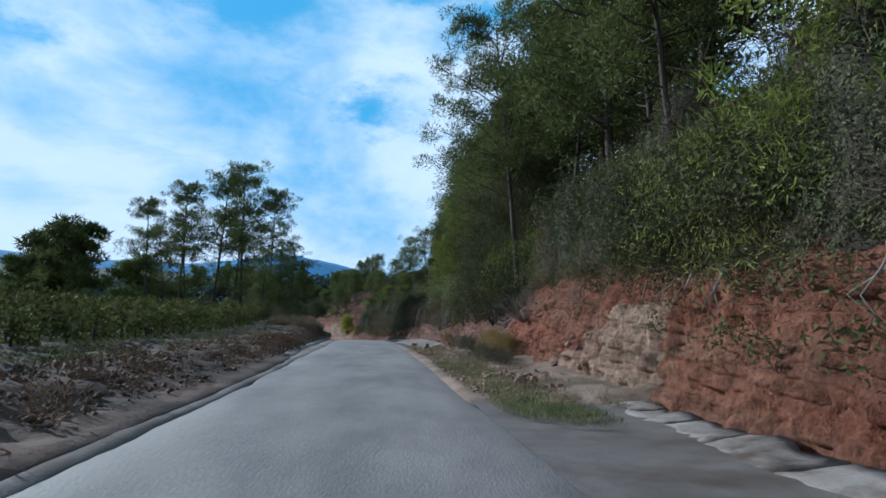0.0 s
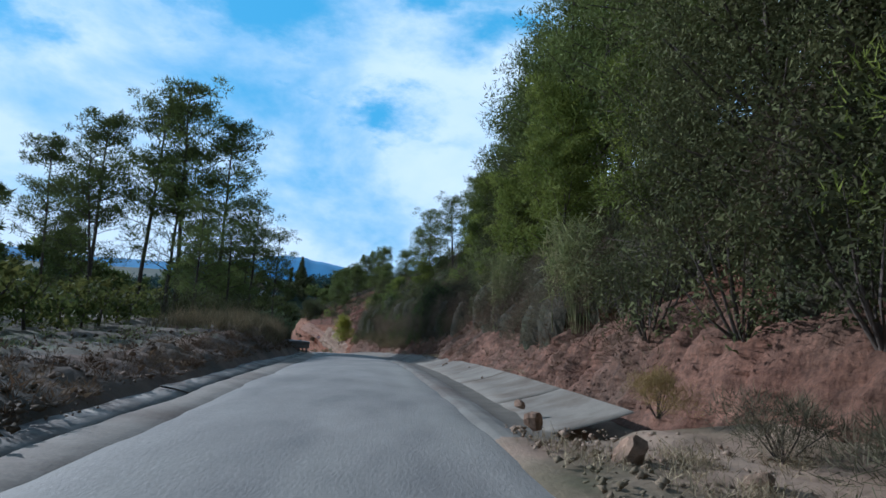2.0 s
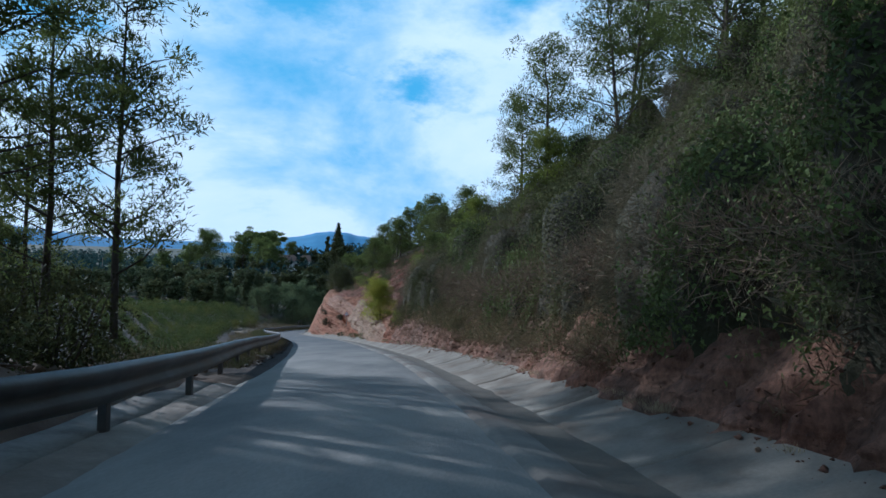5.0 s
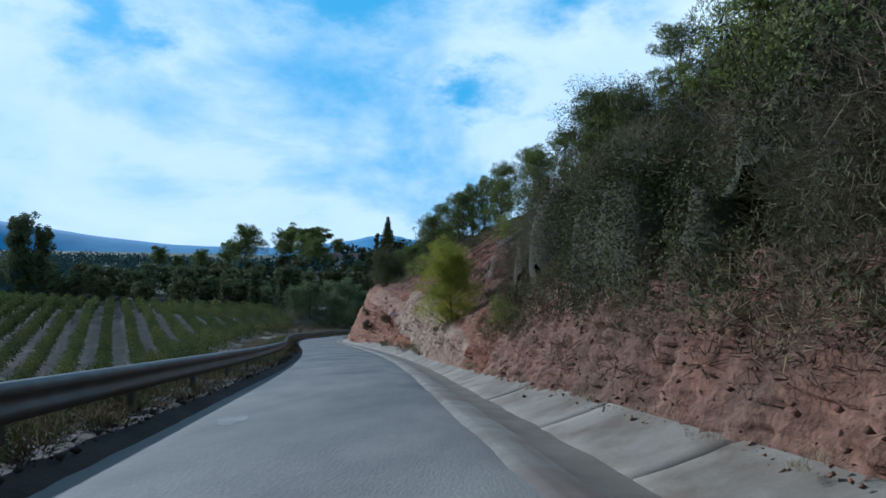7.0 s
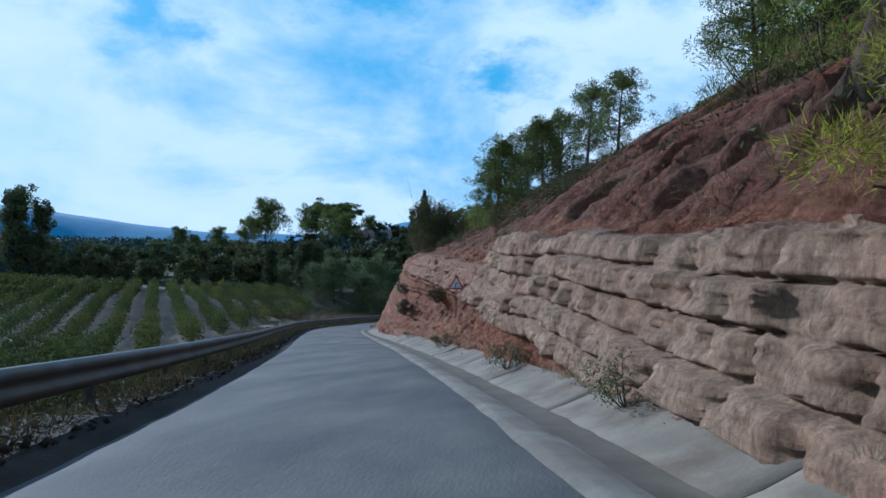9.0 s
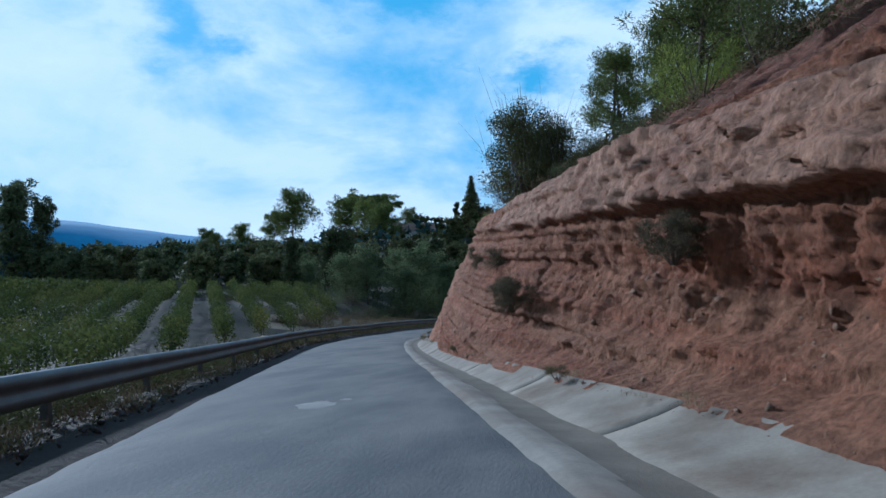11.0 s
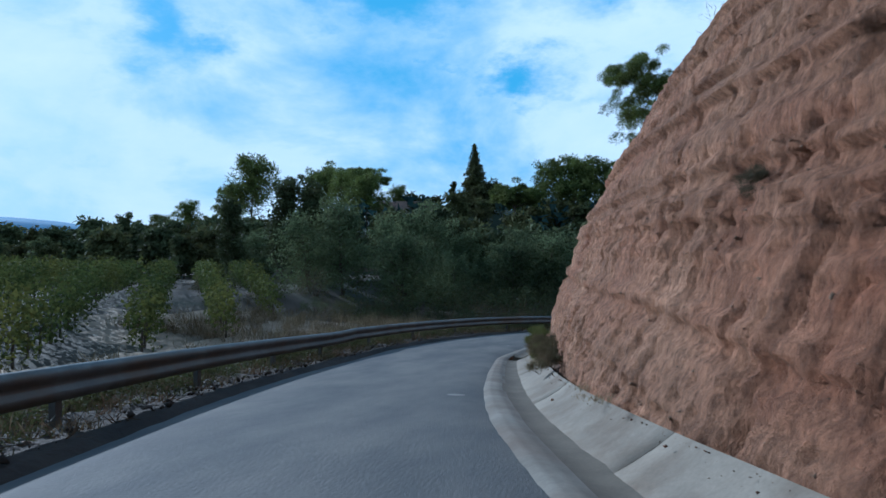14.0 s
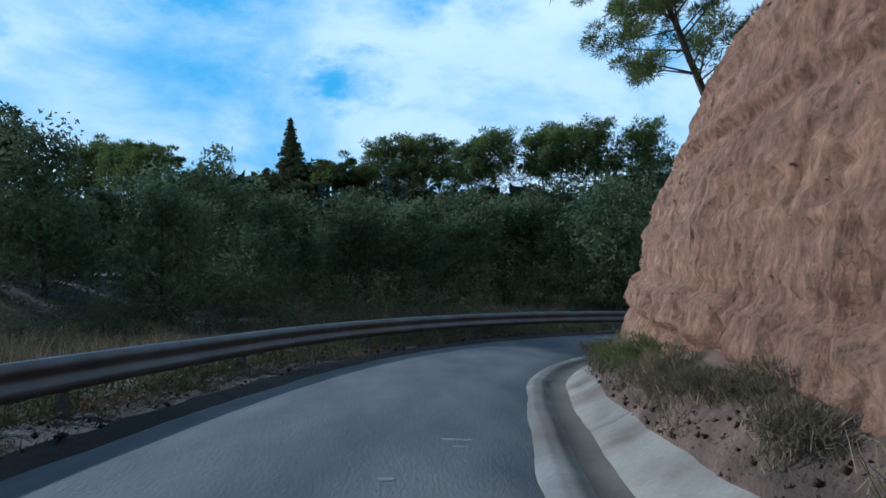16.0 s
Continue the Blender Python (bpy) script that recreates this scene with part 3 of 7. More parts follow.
sandy = np.exp(-(((cx + 56) / 6.5) ** 2 + ((cy - 191) / 8) ** 2)) + 0.3 * fbm(cx * 0.3, cy * 0.3, 0, 3, 81) > 0.35
slot = np.where(sandy & (cu < -7), 4, np.where((cs < 62) & (cu < -6) & (cu > -24) & (cs > -30), 5, np.where((cy > 250) | (np.hypot(cx + 40, cy - 120) > 260), 3, np.where(cu > 3, 2, np.where((cy > 115) & (cu < -9) & (cy < 245) & (cx > -260), 1, 0)))))
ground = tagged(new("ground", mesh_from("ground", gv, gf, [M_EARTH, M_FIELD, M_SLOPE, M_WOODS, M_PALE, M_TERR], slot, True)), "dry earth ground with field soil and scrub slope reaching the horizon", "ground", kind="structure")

# left verge, finely uneven
vs_, vd = np.arange(-40, 246, 0.22), np.concatenate([np.arange(-0.25, 4, 0.16), np.arange(4, 9.01, 0.4)])
VS, VD = np.meshgrid(vs_, vd, indexing="ij")
VU = EDGES(VS, 1) - VD
pl = place(VS, VU)
vz = left_z(VS.ravel(), VU.ravel(), pl[..., 0].ravel(), pl[..., 1].ravel()).reshape(VS.shape)
lump = fbm(VS * 0.8, VD * 0.8, 0, 5, 11)
slabbed = band(VS, 25, 76, 1.5)
vz = vz + (0.30 * lump + 0.26 * np.clip(fbm(VS * 2.6, VD * 2.6, 0, 3, 12), -0.1, 0.5)) * (smooth(0.1, 1.2, VD) * (1 - slabbed) + smooth(1.0, 1.7, VD) * slabbed) + 0.05 - 0.16 * slabbed * (1 - smooth(0.9, 1.3, VD)) - 0.12 * (1 - smooth(0.12 + 0.2 * smooth(22, 30, VS), 0.3 + 0.22 * smooth(22, 30, VS), VD)) * (1 - smooth(74, 78, VS)) - 0.14 * (1 - smooth(-0.25, 0.15, VD)) - 0.5 * smooth(7.5, 9, VD)
verge = tagged(new("verge", mesh_from("verge", np.stack([pl[..., 0], pl[..., 1], vz], -1).reshape(-1, 3), grid_faces(*VS.shape), [M_EARTH, M_VERGE, M_PALE, M_TERR], np.where((VS < 62) & (VD + 2 * lump > 2.5), 3, np.where((band(VS + 6 * lump, 181, 205, 1.0) > 0.5) & (VD + 2 * lump > 3.4), 2, VS + 8 * lump > 78))[:-1, :-1].ravel().astype(int), True)),
               "crumbly brown earth verge along the road edge", "verge", kind="structure")

# asphalt
rs, ra = np.arange(-48, 250, 0.2), np.linspace(0, 1, 15)
RS, RA = np.meshgrid(rs, ra, indexing="ij")
wob_l, wob_r = 0.20 * fbm(rs * 0.35, 3.1, 0, 4, 21) + 0.10 * fbm(rs * 1.6, 1.0, 0, 3, 23), 0.26 * fbm(rs * 0.3, 8.2, 0, 4, 22) + 0.16 * fbm(rs * 1.5, 4.0, 0, 4, 24)
RU = (EDGES(RS, 1) + wob_l[:, None]) * (1 - RA) + (EDGES(RS, 2) + wob_r[:, None]) * RA
rz = 0.05 * (1 - (2 * RA - 1) ** 2) + 0.008 * fbm(RS * 0.3, RU * 0.5, 0, 3, 25) - 0.05 * ((RA == 0) | (RA == 1))
pl = place(RS, RU, rz)
road = tagged(new("road", mesh_from("road", pl.reshape(-1, 3), grid_faces(*RS.shape), [M_DUSTY], None, True)), "worn grey asphalt country road with dusty patches", "road", kind="structure")

# concrete ditch on the right: lip and silted bottom, and the sloping slabs of its apron
ds = np.arange(33, 236, 0.2)
da = np.array([-0.25, 0.0, 0.06, 0.11, 0.15, 0.19, 0.23, 0.28, 0.34, 0.44, 0.55, 0.66])
DS, DA = np.meshgrid(ds, da, indexing="ij")
R_, B_ = EDGES(DS, 2), EDGES(DS, 3)
DU = np.where(DA < 0.01, R_ + DA, R_ + (B_ + 0.18 - R_) * DA / 0.66) + 0.05 * fbm(DS * 0.8, DA * 2, 0, 3, 30)
dzz = np.interp(DA, [-0.25, 0.0, 0.16, 0.3, 0.45, 0.66], [-0.10, 0.012, 0.0, -0.05, -0.075, -0.06]) + 0.02 * fbm(DS * 2.2, DU * 3, 0, 3, 34) + 0.03 * fbm(DS * 0.6, DU * 1.5, 0, 3, 31)
df, dslot = grid_faces(*DS.shape), (DA + 0.12 * fbm(DS * 0.9, DA * 3, 0, 4, 74) > 0.24)[:-1, :-1].ravel().astype(int)
dkeep = ~((DS.ravel()[df[:, 0]] > 190.1) & (DS.ravel()[df[:, 0]] < 191.95) & (DA.ravel()[df[:, 0]] > 0.25))
ditch = tagged(new("ditch", mesh_from("ditch", place(DS, DU, dzz).reshape(-1, 3), df[dkeep], [M_LIP, M_SILT], dslot[dkeep], True)),
               "pale concrete roadside ditch with grey silt along its bottom", "ditch", kind="structure")
s0 = 34.6
while s0 < 232:
    n_ = RNG0.uniform(3.2, 5.2)
    n_ = 190.3 - s0 if s0 < 190.3 < s0 + n_ + 1.2 else n_
    ss = np.concatenate([[s0 + 0.004], np.linspace(s0 + 0.012, s0 + n_ - 0.012, 14), [s0 + n_ - 0.004]])
    aa = np.array([0.0, 0.02, 0.35, 0.7, 1.0])
    SS, AA = np.meshgrid(ss, aa, indexing="ij")
    b_, f2 = EDGES(SS, 3) + 0.08, EDGES(SS, 4) + 0.32
    rim = ((SS == SS[0, 0]) | (SS == SS[-1, 0]) | (AA == 0)) * 0.02
    sz = np.interp(AA, aa, [-0.07, -0.06, 0.04, 0.17, 0.31]) + 0.02 * fbm(SS * 0.7, AA * 3, 0, 3, 38) + RNG0.uniform(-0.005, 0.005) - rim
    child("slab", mesh_from("slab", place(SS, b_ + (f2 - b_) * AA + 0.04 * fbm(SS * 1.2, 2.0, 0, 3, 39) * (AA < 0.1), sz).reshape(-1, 3), grid_faces(*SS.shape), [M_CONCRETE], None, True), ditch)
    s0 += n_
    s0 = 192.2 if abs(s0 - 190.3) < 0.01 else s0

# earth shoulder on the right where the ditch is buried
hs_, ha = np.arange(11.5, 41, 0.18), np.linspace(0, 1, 30)
HS, HA = np.meshgrid(hs_, ha, indexing="ij")
HU = EDGES(HS, 2) - 0.12 + (foot(HS) + 0.7 - EDGES(HS, 2)) * HA
hz = -0.06 * (HA < 0.02) + 0.03 + 0.30 * HA ** 2 + (0.32 * fbm(HS * 0.9, HU * 0.9, 0, 5, 61) + 0.16 * np.clip(fbm(HS * 2.4, HU * 2.4, 0, 3, 62), 0, 1)) * smooth(0.0, 0.3, HA) - 0.5 * smooth(33.6, 36.4, HS + 1.5 * fbm(HU * 0.8, 2.0, 0, 3, 64)) - 0.3 * (1 - smooth(11.5, 12.6, HS))
shoulder = tagged(new("shoulder", mesh_from("shoulder", place(HS, HU, hz).reshape(-1, 3), grid_faces(*HS.shape), [M_SAND], None, True)), "pale crumbled earth shoulder washed down from the bank", "shoulder", kind="structure")

# flat concrete strip and sloping slabs on the left, upper stretch
ks = np.arange(-40, 76, 0.4)
ka = np.array([-0.2, 0.0, 0.2, 0.4, 0.55])
KS, KA = np.meshgrid(ks, ka, indexing="ij")
KU = EDGES(KS, 1) - 0.02 - KA * (0.5 + 0.5 * smooth(22, 30, KS)) + 0.14 * fbm(KS * 0.5, 5.0, 0, 4, 36) * (KA < 0.1) + 0.22 * fbm(KS * 0.7, 9.0, 0, 4, 38) * (KA > 0.3)
kz = np.interp(KA, ka, [-0.12, -0.04, -0.02, -0.005, -0.02]) + 0.03 * fbm(KS * 0.5, KA * 2, 0, 3, 33)
kerb = tagged(new("kerb", mesh_from("kerb", place(KS, KU, kz).reshape(-1, 3), grid_faces(*KS.shape), [M_STRIP], None, True)), "dirty concrete strip with sloping slabs half covered by soil", "kerb", kind="structure")
s0 = 25.0
while s0 < 74:
    n_ = RNG0.uniform(2.2, 3.6)
    SS, AA = np.meshgrid(np.linspace(s0 + 0.008, s0 + n_ - 0.008, 6), np.array([0.0, 0.06, 0.5, 1.0, 1.02]), indexing="ij")
    sz = np.interp(AA, [0, 0.06, 0.5, 1.0, 1.02], [-0.12, -0.01, 0.03, 0.07, -0.05]) * (0.15 + 0.85 * smooth(25, 33, SS)) + 0.04 * fbm(SS * 0.8, AA * 2, 0, 3, 37) + RNG0.uniform(-0.03, 0.02) + 0.06 * fbm(SS * 1.6, AA * 3, 0, 3, 72)
    child("slab", mesh_from("slab", place(SS, EDGES(SS, 1) - 0.26 - 0.24 * smooth(22, 30, SS) - 0.52 * AA * (1 + 0.5 * fbm(SS * 0.9, 4.0, 0, 3, 73)), sz).reshape(-1, 3), grid_faces(*SS.shape), [M_SLABL]), kerb)
    s0 += n_

# concrete field entrance at the start, on the right
ps, pa = np.arange(-40, 13.2, 0.5), np.linspace(0, 1, 9)
PS, PA = np.meshgrid(ps, pa, indexing="ij")
PU = EDGES(PS, 2) - 0.05 + (foot(PS) + 0.2 - EDGES(PS, 2)) * PA
pz = -0.02 + 0.10 * PA ** 2 + 0.03 * fbm(PS * 0.5, PU * 0.5, 0, 3, 35)
apron = tagged(new("pavement", mesh_from("pavement", place(PS, PU, pz).reshape(-1, 3), grid_faces(*PS.shape), [M_PAVE], None, True)), "mottled darker concrete entrance slab beside the asphalt", "pavement", kind="structure")

# cliff and bank on the right: bare face with level beds, then the slope above it
cs_ = np.concatenate([np.arange(-40, 4, 0.8), np.arange(4, 32, 0.13), np.arange(32, 88, 0.17), np.arange(88, 98, 0.16), np.arange(98, 134, 0.13), np.arange(134, 208, 0.09), np.arange(208, 234, 0.4)])
face_n, slope_n = 92, 62
CV = np.concatenate([np.linspace(-0.12, 1, face_n), 1 + np.linspace(0.03, 1, slope_n) ** 1.9])
CS, CVV = np.meshgrid(cs_, CV, indexing="ij")
Hh, LN, RI = FACE(CS, 1), FACE(CS, 2), FACE(CS, 3)
hh = np.clip(CVV, -0.12, 1) * Hh
up = np.clip(CVV - 1, 0, 1)
reach = np.where(CS < 200, 38.0, 9.0 + 29 * (1 - smooth(196, 206, CS)))
vface = np.clip(CVV, 0, 1)
convex = smooth(172, 192, CS)
cd = LN * hh * (1 - convex) + LN * Hh * convex * (0.42 * vface + 0.58 * vface ** 2.4) + up * reach
hollow = 0.75 * band(CS, 140, 153, 3.0) * smooth(0.15, 0.65, hh) * (1 - smooth(-13.3, -11.8, hh + np.interp(CS, AS, AX[:, 2])))
cd = cd + hollow
bend = np.clip(up * reach, 0, 26)
cz = hh + RI * bend * (1 - 0.008 * bend) + 0.25 * np.clip(up * reach - 26, 0, 60)
scarp = band(CS + 3 * fbm(CS * 0.4, 5.0, 0, 3, 70), 104, 121, 2.0)
step_up = 0.085 + 0.05 * fbm(CS * 0.5, 7.0, 0, 3, 75)
cz = cz + 1.2 * scarp * smooth(0.0, 0.014, up - step_up) * (1 - smooth(0.14, 0.24, up))
za = cz + np.interp(CS, AS, AX[:, 2])                     # level height, along which the beds run
zb = za + 0.25 * fbm(CS * 0.05, 3.0, 0, 3, 40)
on_face = 1 - smooth(0.0, 0.06, up)
stony = band(CS + 1.5 * fbm(CS * 0.4, cz * 0.6, 0, 3, 50), 2.0, 30.0, 1.2)
rocky = (smooth(86, 94, CS) + stony) * (1 - smooth(0.02, 0.16, up))
ledge_a = band(zb + 0.35 * fbm(CS * 0.5, zb, 0, 3, 51), -12.0, -10.5) * band(CS, 136, 173, 3.0)
ledge_b = band(zb + 0.2 * fbm(CS * 0.7, zb, 0, 3, 52), -15.3, -14.3) * band(CS, 156, 186, 3.0)
ledge_c = band(zb + 0.3 * fbm(CS * 0.4, zb, 0, 3, 53), -11.9, -9.35) * band(CS, 107, 137, 2.0)
base_d = band(cz + 0.3 * fbm(CS * 0.5, 2.0, 0, 3, 54), -1, 1.0) * band(CS, 138, 162, 3.0)
hard = np.clip(ledge_a + ledge_b + ledge_c + 0.6 * base_d + 0.4 * stony * (1 - smooth(2.0, 2.7, cz)) + 0.6 * smooth(160, 172, CS) * rocky + 0.4 * smooth(152, 160, CS) * rocky * (cz < 2.4), 0, 1) * np.clip(on_face + ledge_a, 0, 1)
bi = zb / (0.52 - 0.27 * smooth(136, 160, CS)) + 0.5 * fbm(CS * 0.16, 1.0, 0, 4, 55)
bn, bf = np.floor(bi), bi - np.floor(bi)
cellf = CS / (0.6 + 1.0 * hash01(bn * 91 + 5)) + 3.1 * hash01(bn * 37 + 1) + 0.5 * fbm(CS * 0.8, zb * 1.2, 0, 3, 56)
cell = np.floor(cellf)
crack = 1 - smooth(0.0, 0.10, np.minimum(cellf - cell, 1 - cellf + cell))
in_bed = smooth(0.0, 0.14, bf) * (1 - smooth(0.88, 1.0, bf))
slab = (0.55 * hash01(bn * 131 + 11) + 0.6 * hash01(bn * 57 + cell * 7919 + 3) - 0.55) * in_bed - 0.16 * (1 - in_bed) - 0.26 * crack
big = fbm(CS * 0.13, cz * 0.18, 0, 4, 42)
med = fbm(CS * 0.8, za * 0.6, 0, 4, 43)
rill = np.abs(fbm(CS * 1.5 + 0.5 * za, za * 0.22, 0, 4, 44))
fine = fbm(CS * 3.6, za * 3.6, 0, 3, 45)
fine2 = fbm(CS * 8.5, za * 8.5, 0, 2, 49)
soft_ = 1 - hard
streak = fbm(CS * 3.6 + 0.5 * za, za * 0.8, 0, 3, 57)
flute = np.abs(fbm(CS * 4.6 + 0.4 * za, za * 0.7, 0, 3, 65))
warp = 0.6 * fbm(CS * 0.5, za * 0.5, 0, 2, 67)
runnel = np.abs(fbm(CS * 1.1 + 0.4 * warp, za * 0.14, 0, 3, 68))
splinter = np.abs(fbm(CS * 3.4 + warp, za * 0.75, 0, 3, 69))
dash = smooth(0.10, 0.30, fbm(CS * 6.0 + 0.5 * warp, za * 1.1, 0, 3, 79))      # short upright cracks
crumb = np.abs(fbm(CS * 4.2, za * 4.2, 0, 3, 58))
ti = zb / 0.22 + 0.9 * fbm(CS * 0.14, 2.0, 0, 4, 59)
tf_ = ti - np.floor(ti)
thin = (hash01(np.floor(ti) * 173 + 7) - 0.4) * smooth(0.0, 0.25, tf_) - 0.25 * (1 - smooth(0.08, 0.2, tf_)) * (hash01(np.floor(ti) * 419 + 3) > 0.6)
block = (0.5 * hash01(bn * 131 + 11) + 0.5 * hash01(bn * 57 + cell * 7919 + 3) - 0.5) * in_bed - (0.10 + 0.06 * (CS < 138)) * (1 - in_bed) - (0.12 + 0.16 * (CS < 138)) * crack
late = smooth(146, 160, CS)
tc = CS / 0.55 + 9 * hash01(np.floor(ti) * 71 + 2) + 0.6 * fbm(CS * 1.1, zb * 2, 0, 3, 60)
chip = (hash01(np.floor(tc) * 97 + np.floor(ti) * 311 + 5) - 0.5) * smooth(0, 0.2, tc - np.floor(tc)) * smooth(0, 0.2, ti - np.floor(ti))
smoothed = smooth(158, 174, CS)
blocky = band(CS, 104, 138, 2.0)
hard_relief = (0.34 + 0.16 * blocky - 0.33 * late) * block + 0.16 * med * (1 - 0.7 * late) + (0.14 - 0.06 * late) * fine + (0.12 + 0.02 * late) * fine2 + (0.10 - 0.07 * blocky + 0.46 * late - 0.16 * smoothed) * thin + (0.12 - 0.06 * blocky - 0.08 * smoothed) * chip + (0.09 * late - 0.03 * smoothed) * streak - (0.08 * late - 0.03 * smoothed) * flute - smoothed * (0.16 * runnel + 0.10 * splinter) - 0.30 * late * dash - 0.3 * blocky * splinter + stony * (0.9 * streak - 0.3 * crack - 0.7 * splinter)
soft_relief = 0.18 * (1 - 0.7 * late) * med + 0.22 * streak - 0.10 * flute - (0.45 - 0.25 * late) * splinter - 0.28 * late * dash + 0.12 * fine + 0.16 * fine2 - 0.16 * crumb + (0.06 + 0.44 * late) * thin + 0.08 * chip
earth_relief = 0.45 * med + 0.14 * fine + 0.26 * fine2 - 0.14 * crumb + 0.95 * streak
out = ((0.8 - 0.5 * late) * big + (0.45 - 0.15 * smooth(152, 164, CS)) * ledge_a + 0.14 * ledge_b + 0.34 * ledge_c + 0.25 * base_d
       + rocky * ((1.5 - 0.8 * late) * hard * hard_relief + (1.5 - 0.8 * late) * soft_ * soft_relief) + (1 - np.clip(rocky, 0, 1)) * earth_relief
       - (0.24 - 0.14 * late) * rill * (0.4 + 0.6 * rocky) - 0.5 * smooth(0.02, 0.1, up) * rill * smooth(100, 110, CS) - 0.4 * smooth(100, 40, CS) * rill)
gully = np.abs(fbm(CS * 0.55 + 0.22 * cz, cz * 0.10, 0, 4, 63))
out = out - 5.0 * (gully - 0.1) * band(CS, 100, 142, 4.0) * smooth(0.0, 0.05, up)
out = out - 0.36 * smooth(160, 178, CS) + 0.28 * (1 - smooth(0.0, 0.09, vface)) * band(CS, 186, 205, 1.5)
out = np.minimum(out, 0.12 + 0.55 * np.clip(cz, 0, 20))
out = out * smooth(-0.12, 0.06, CVV)
cliff_p = pl = place(CS, foot(CS) + 0.12 + cd - out * 0.8, cz + 0.3 * out * (CVV > 1) - 0.03)
cf = grid_faces(*CS.shape)
edge_n = 0.10 * fbm(CS * 0.35, za * 0.5, 0, 3, 47)[:-1, :-1]
upf, csf, hf_ = up[:-1, :-1], CS[:-1, :-1], hard[:-1, :-1]
bare = 0.05 + 0.32 * band(csf, 104, 168, 6.0)
cslot = np.where(upf + edge_n > bare, 1, np.where((upf > 0.02) & (hf_ < 0.4), 3, np.where(((ledge_a * (CS < 160) + ledge_c + stony * (CS > 12.4 + 1.6 * fbm(CS * 0.5, cz * 0.9, 0, 3, 87)) * (cz < 2.1 * (1 - smooth(13.5, 23, CS)) + 0.7 * fbm(CS * 0.6, cz, 0, 3, 86)))[:-1, :-1] + edge_n * 2 > 0.55) & (csf < 178), 2, np.where((csf < 104) & (csf + 30 * edge_n > 30), 4, 0))))
cslot = np.where((scarp[:-1, :-1] > 0.4) & (upf - step_up[:-1, :-1] > -0.004) & (upf < 0.15 + edge_n), 6, cslot)
cslot = np.where((cslot == 2) & (csf + 40 * edge_n > 136), 5, cslot)
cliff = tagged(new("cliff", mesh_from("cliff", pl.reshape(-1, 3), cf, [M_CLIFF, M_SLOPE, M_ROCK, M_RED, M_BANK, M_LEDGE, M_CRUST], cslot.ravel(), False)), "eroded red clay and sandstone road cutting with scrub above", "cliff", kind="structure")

# far ridges, their haze painted as blue
def ridge(name, yaw0, yaw1, dist, hfun, base):
    yaws = np.radians(np.linspace(yaw0, yaw1, 120))
    k = np.linspace(0, 1, 120)
    hs = hfun(k) + 10 * fbm(k * 14, 2.0, 0, 4, int(dist))
    rows = []
    for back, frac in ((0, 0.0), (120, 0.45), (260, 0.8), (420, 1.0), (800, 0.4)):
        r = dist + back
        rows.append(np.stack([-20 - np.sin(yaws) * r, 100 + np.cos(yaws) * r, base + hs * frac], -1))
    v = np.stack(rows, 1)
    return tagged(new(name, mesh_from(name, v.reshape(-1, 3), grid_faces(120, 5), [M_HILL], None, True)), "distant wooded ridge beyond the valley, coloured with blue haze", "hill", kind="structure")


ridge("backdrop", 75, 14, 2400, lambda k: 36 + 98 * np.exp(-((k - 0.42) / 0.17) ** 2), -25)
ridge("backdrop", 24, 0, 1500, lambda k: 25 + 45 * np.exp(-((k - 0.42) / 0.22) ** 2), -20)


# ---------- plants: makers ----------
def make_thing(name, label, category, parts, group=""):
    ob = tagged(new(name), label, category, group)
    for pname, me in parts:
        child(pname, me, ob)
    return ob


def plant(ob, spots, rng, scales=(0.85, 1.15), lean=4.0):
    """Sets ob at the first spot and copies of it at the others. Spots: x y z [scale]."""
    done = []
    for i, sp in enumerate(spots):
        k = sp[3] if len(sp) > 3 else rng.uniform(*scales)
        m = Matrix.Translation(sp[:3]) @ pose(0, 0, 0, rng.uniform(-lean, lean), rng.uniform(-lean, lean), rng.uniform(0, 360)) @ Matrix.Scale(k, 4)
        if i == 0:
            ob.matrix_basis = m
        else:
            c = ob.copy()
            scene.collection.objects.link(c)
            c.matrix_basis = m
            for o in ob.children:
                q = o.copy()
                scene.collection.objects.link(q)
                q.parent = c
            done.append(c)
    return done


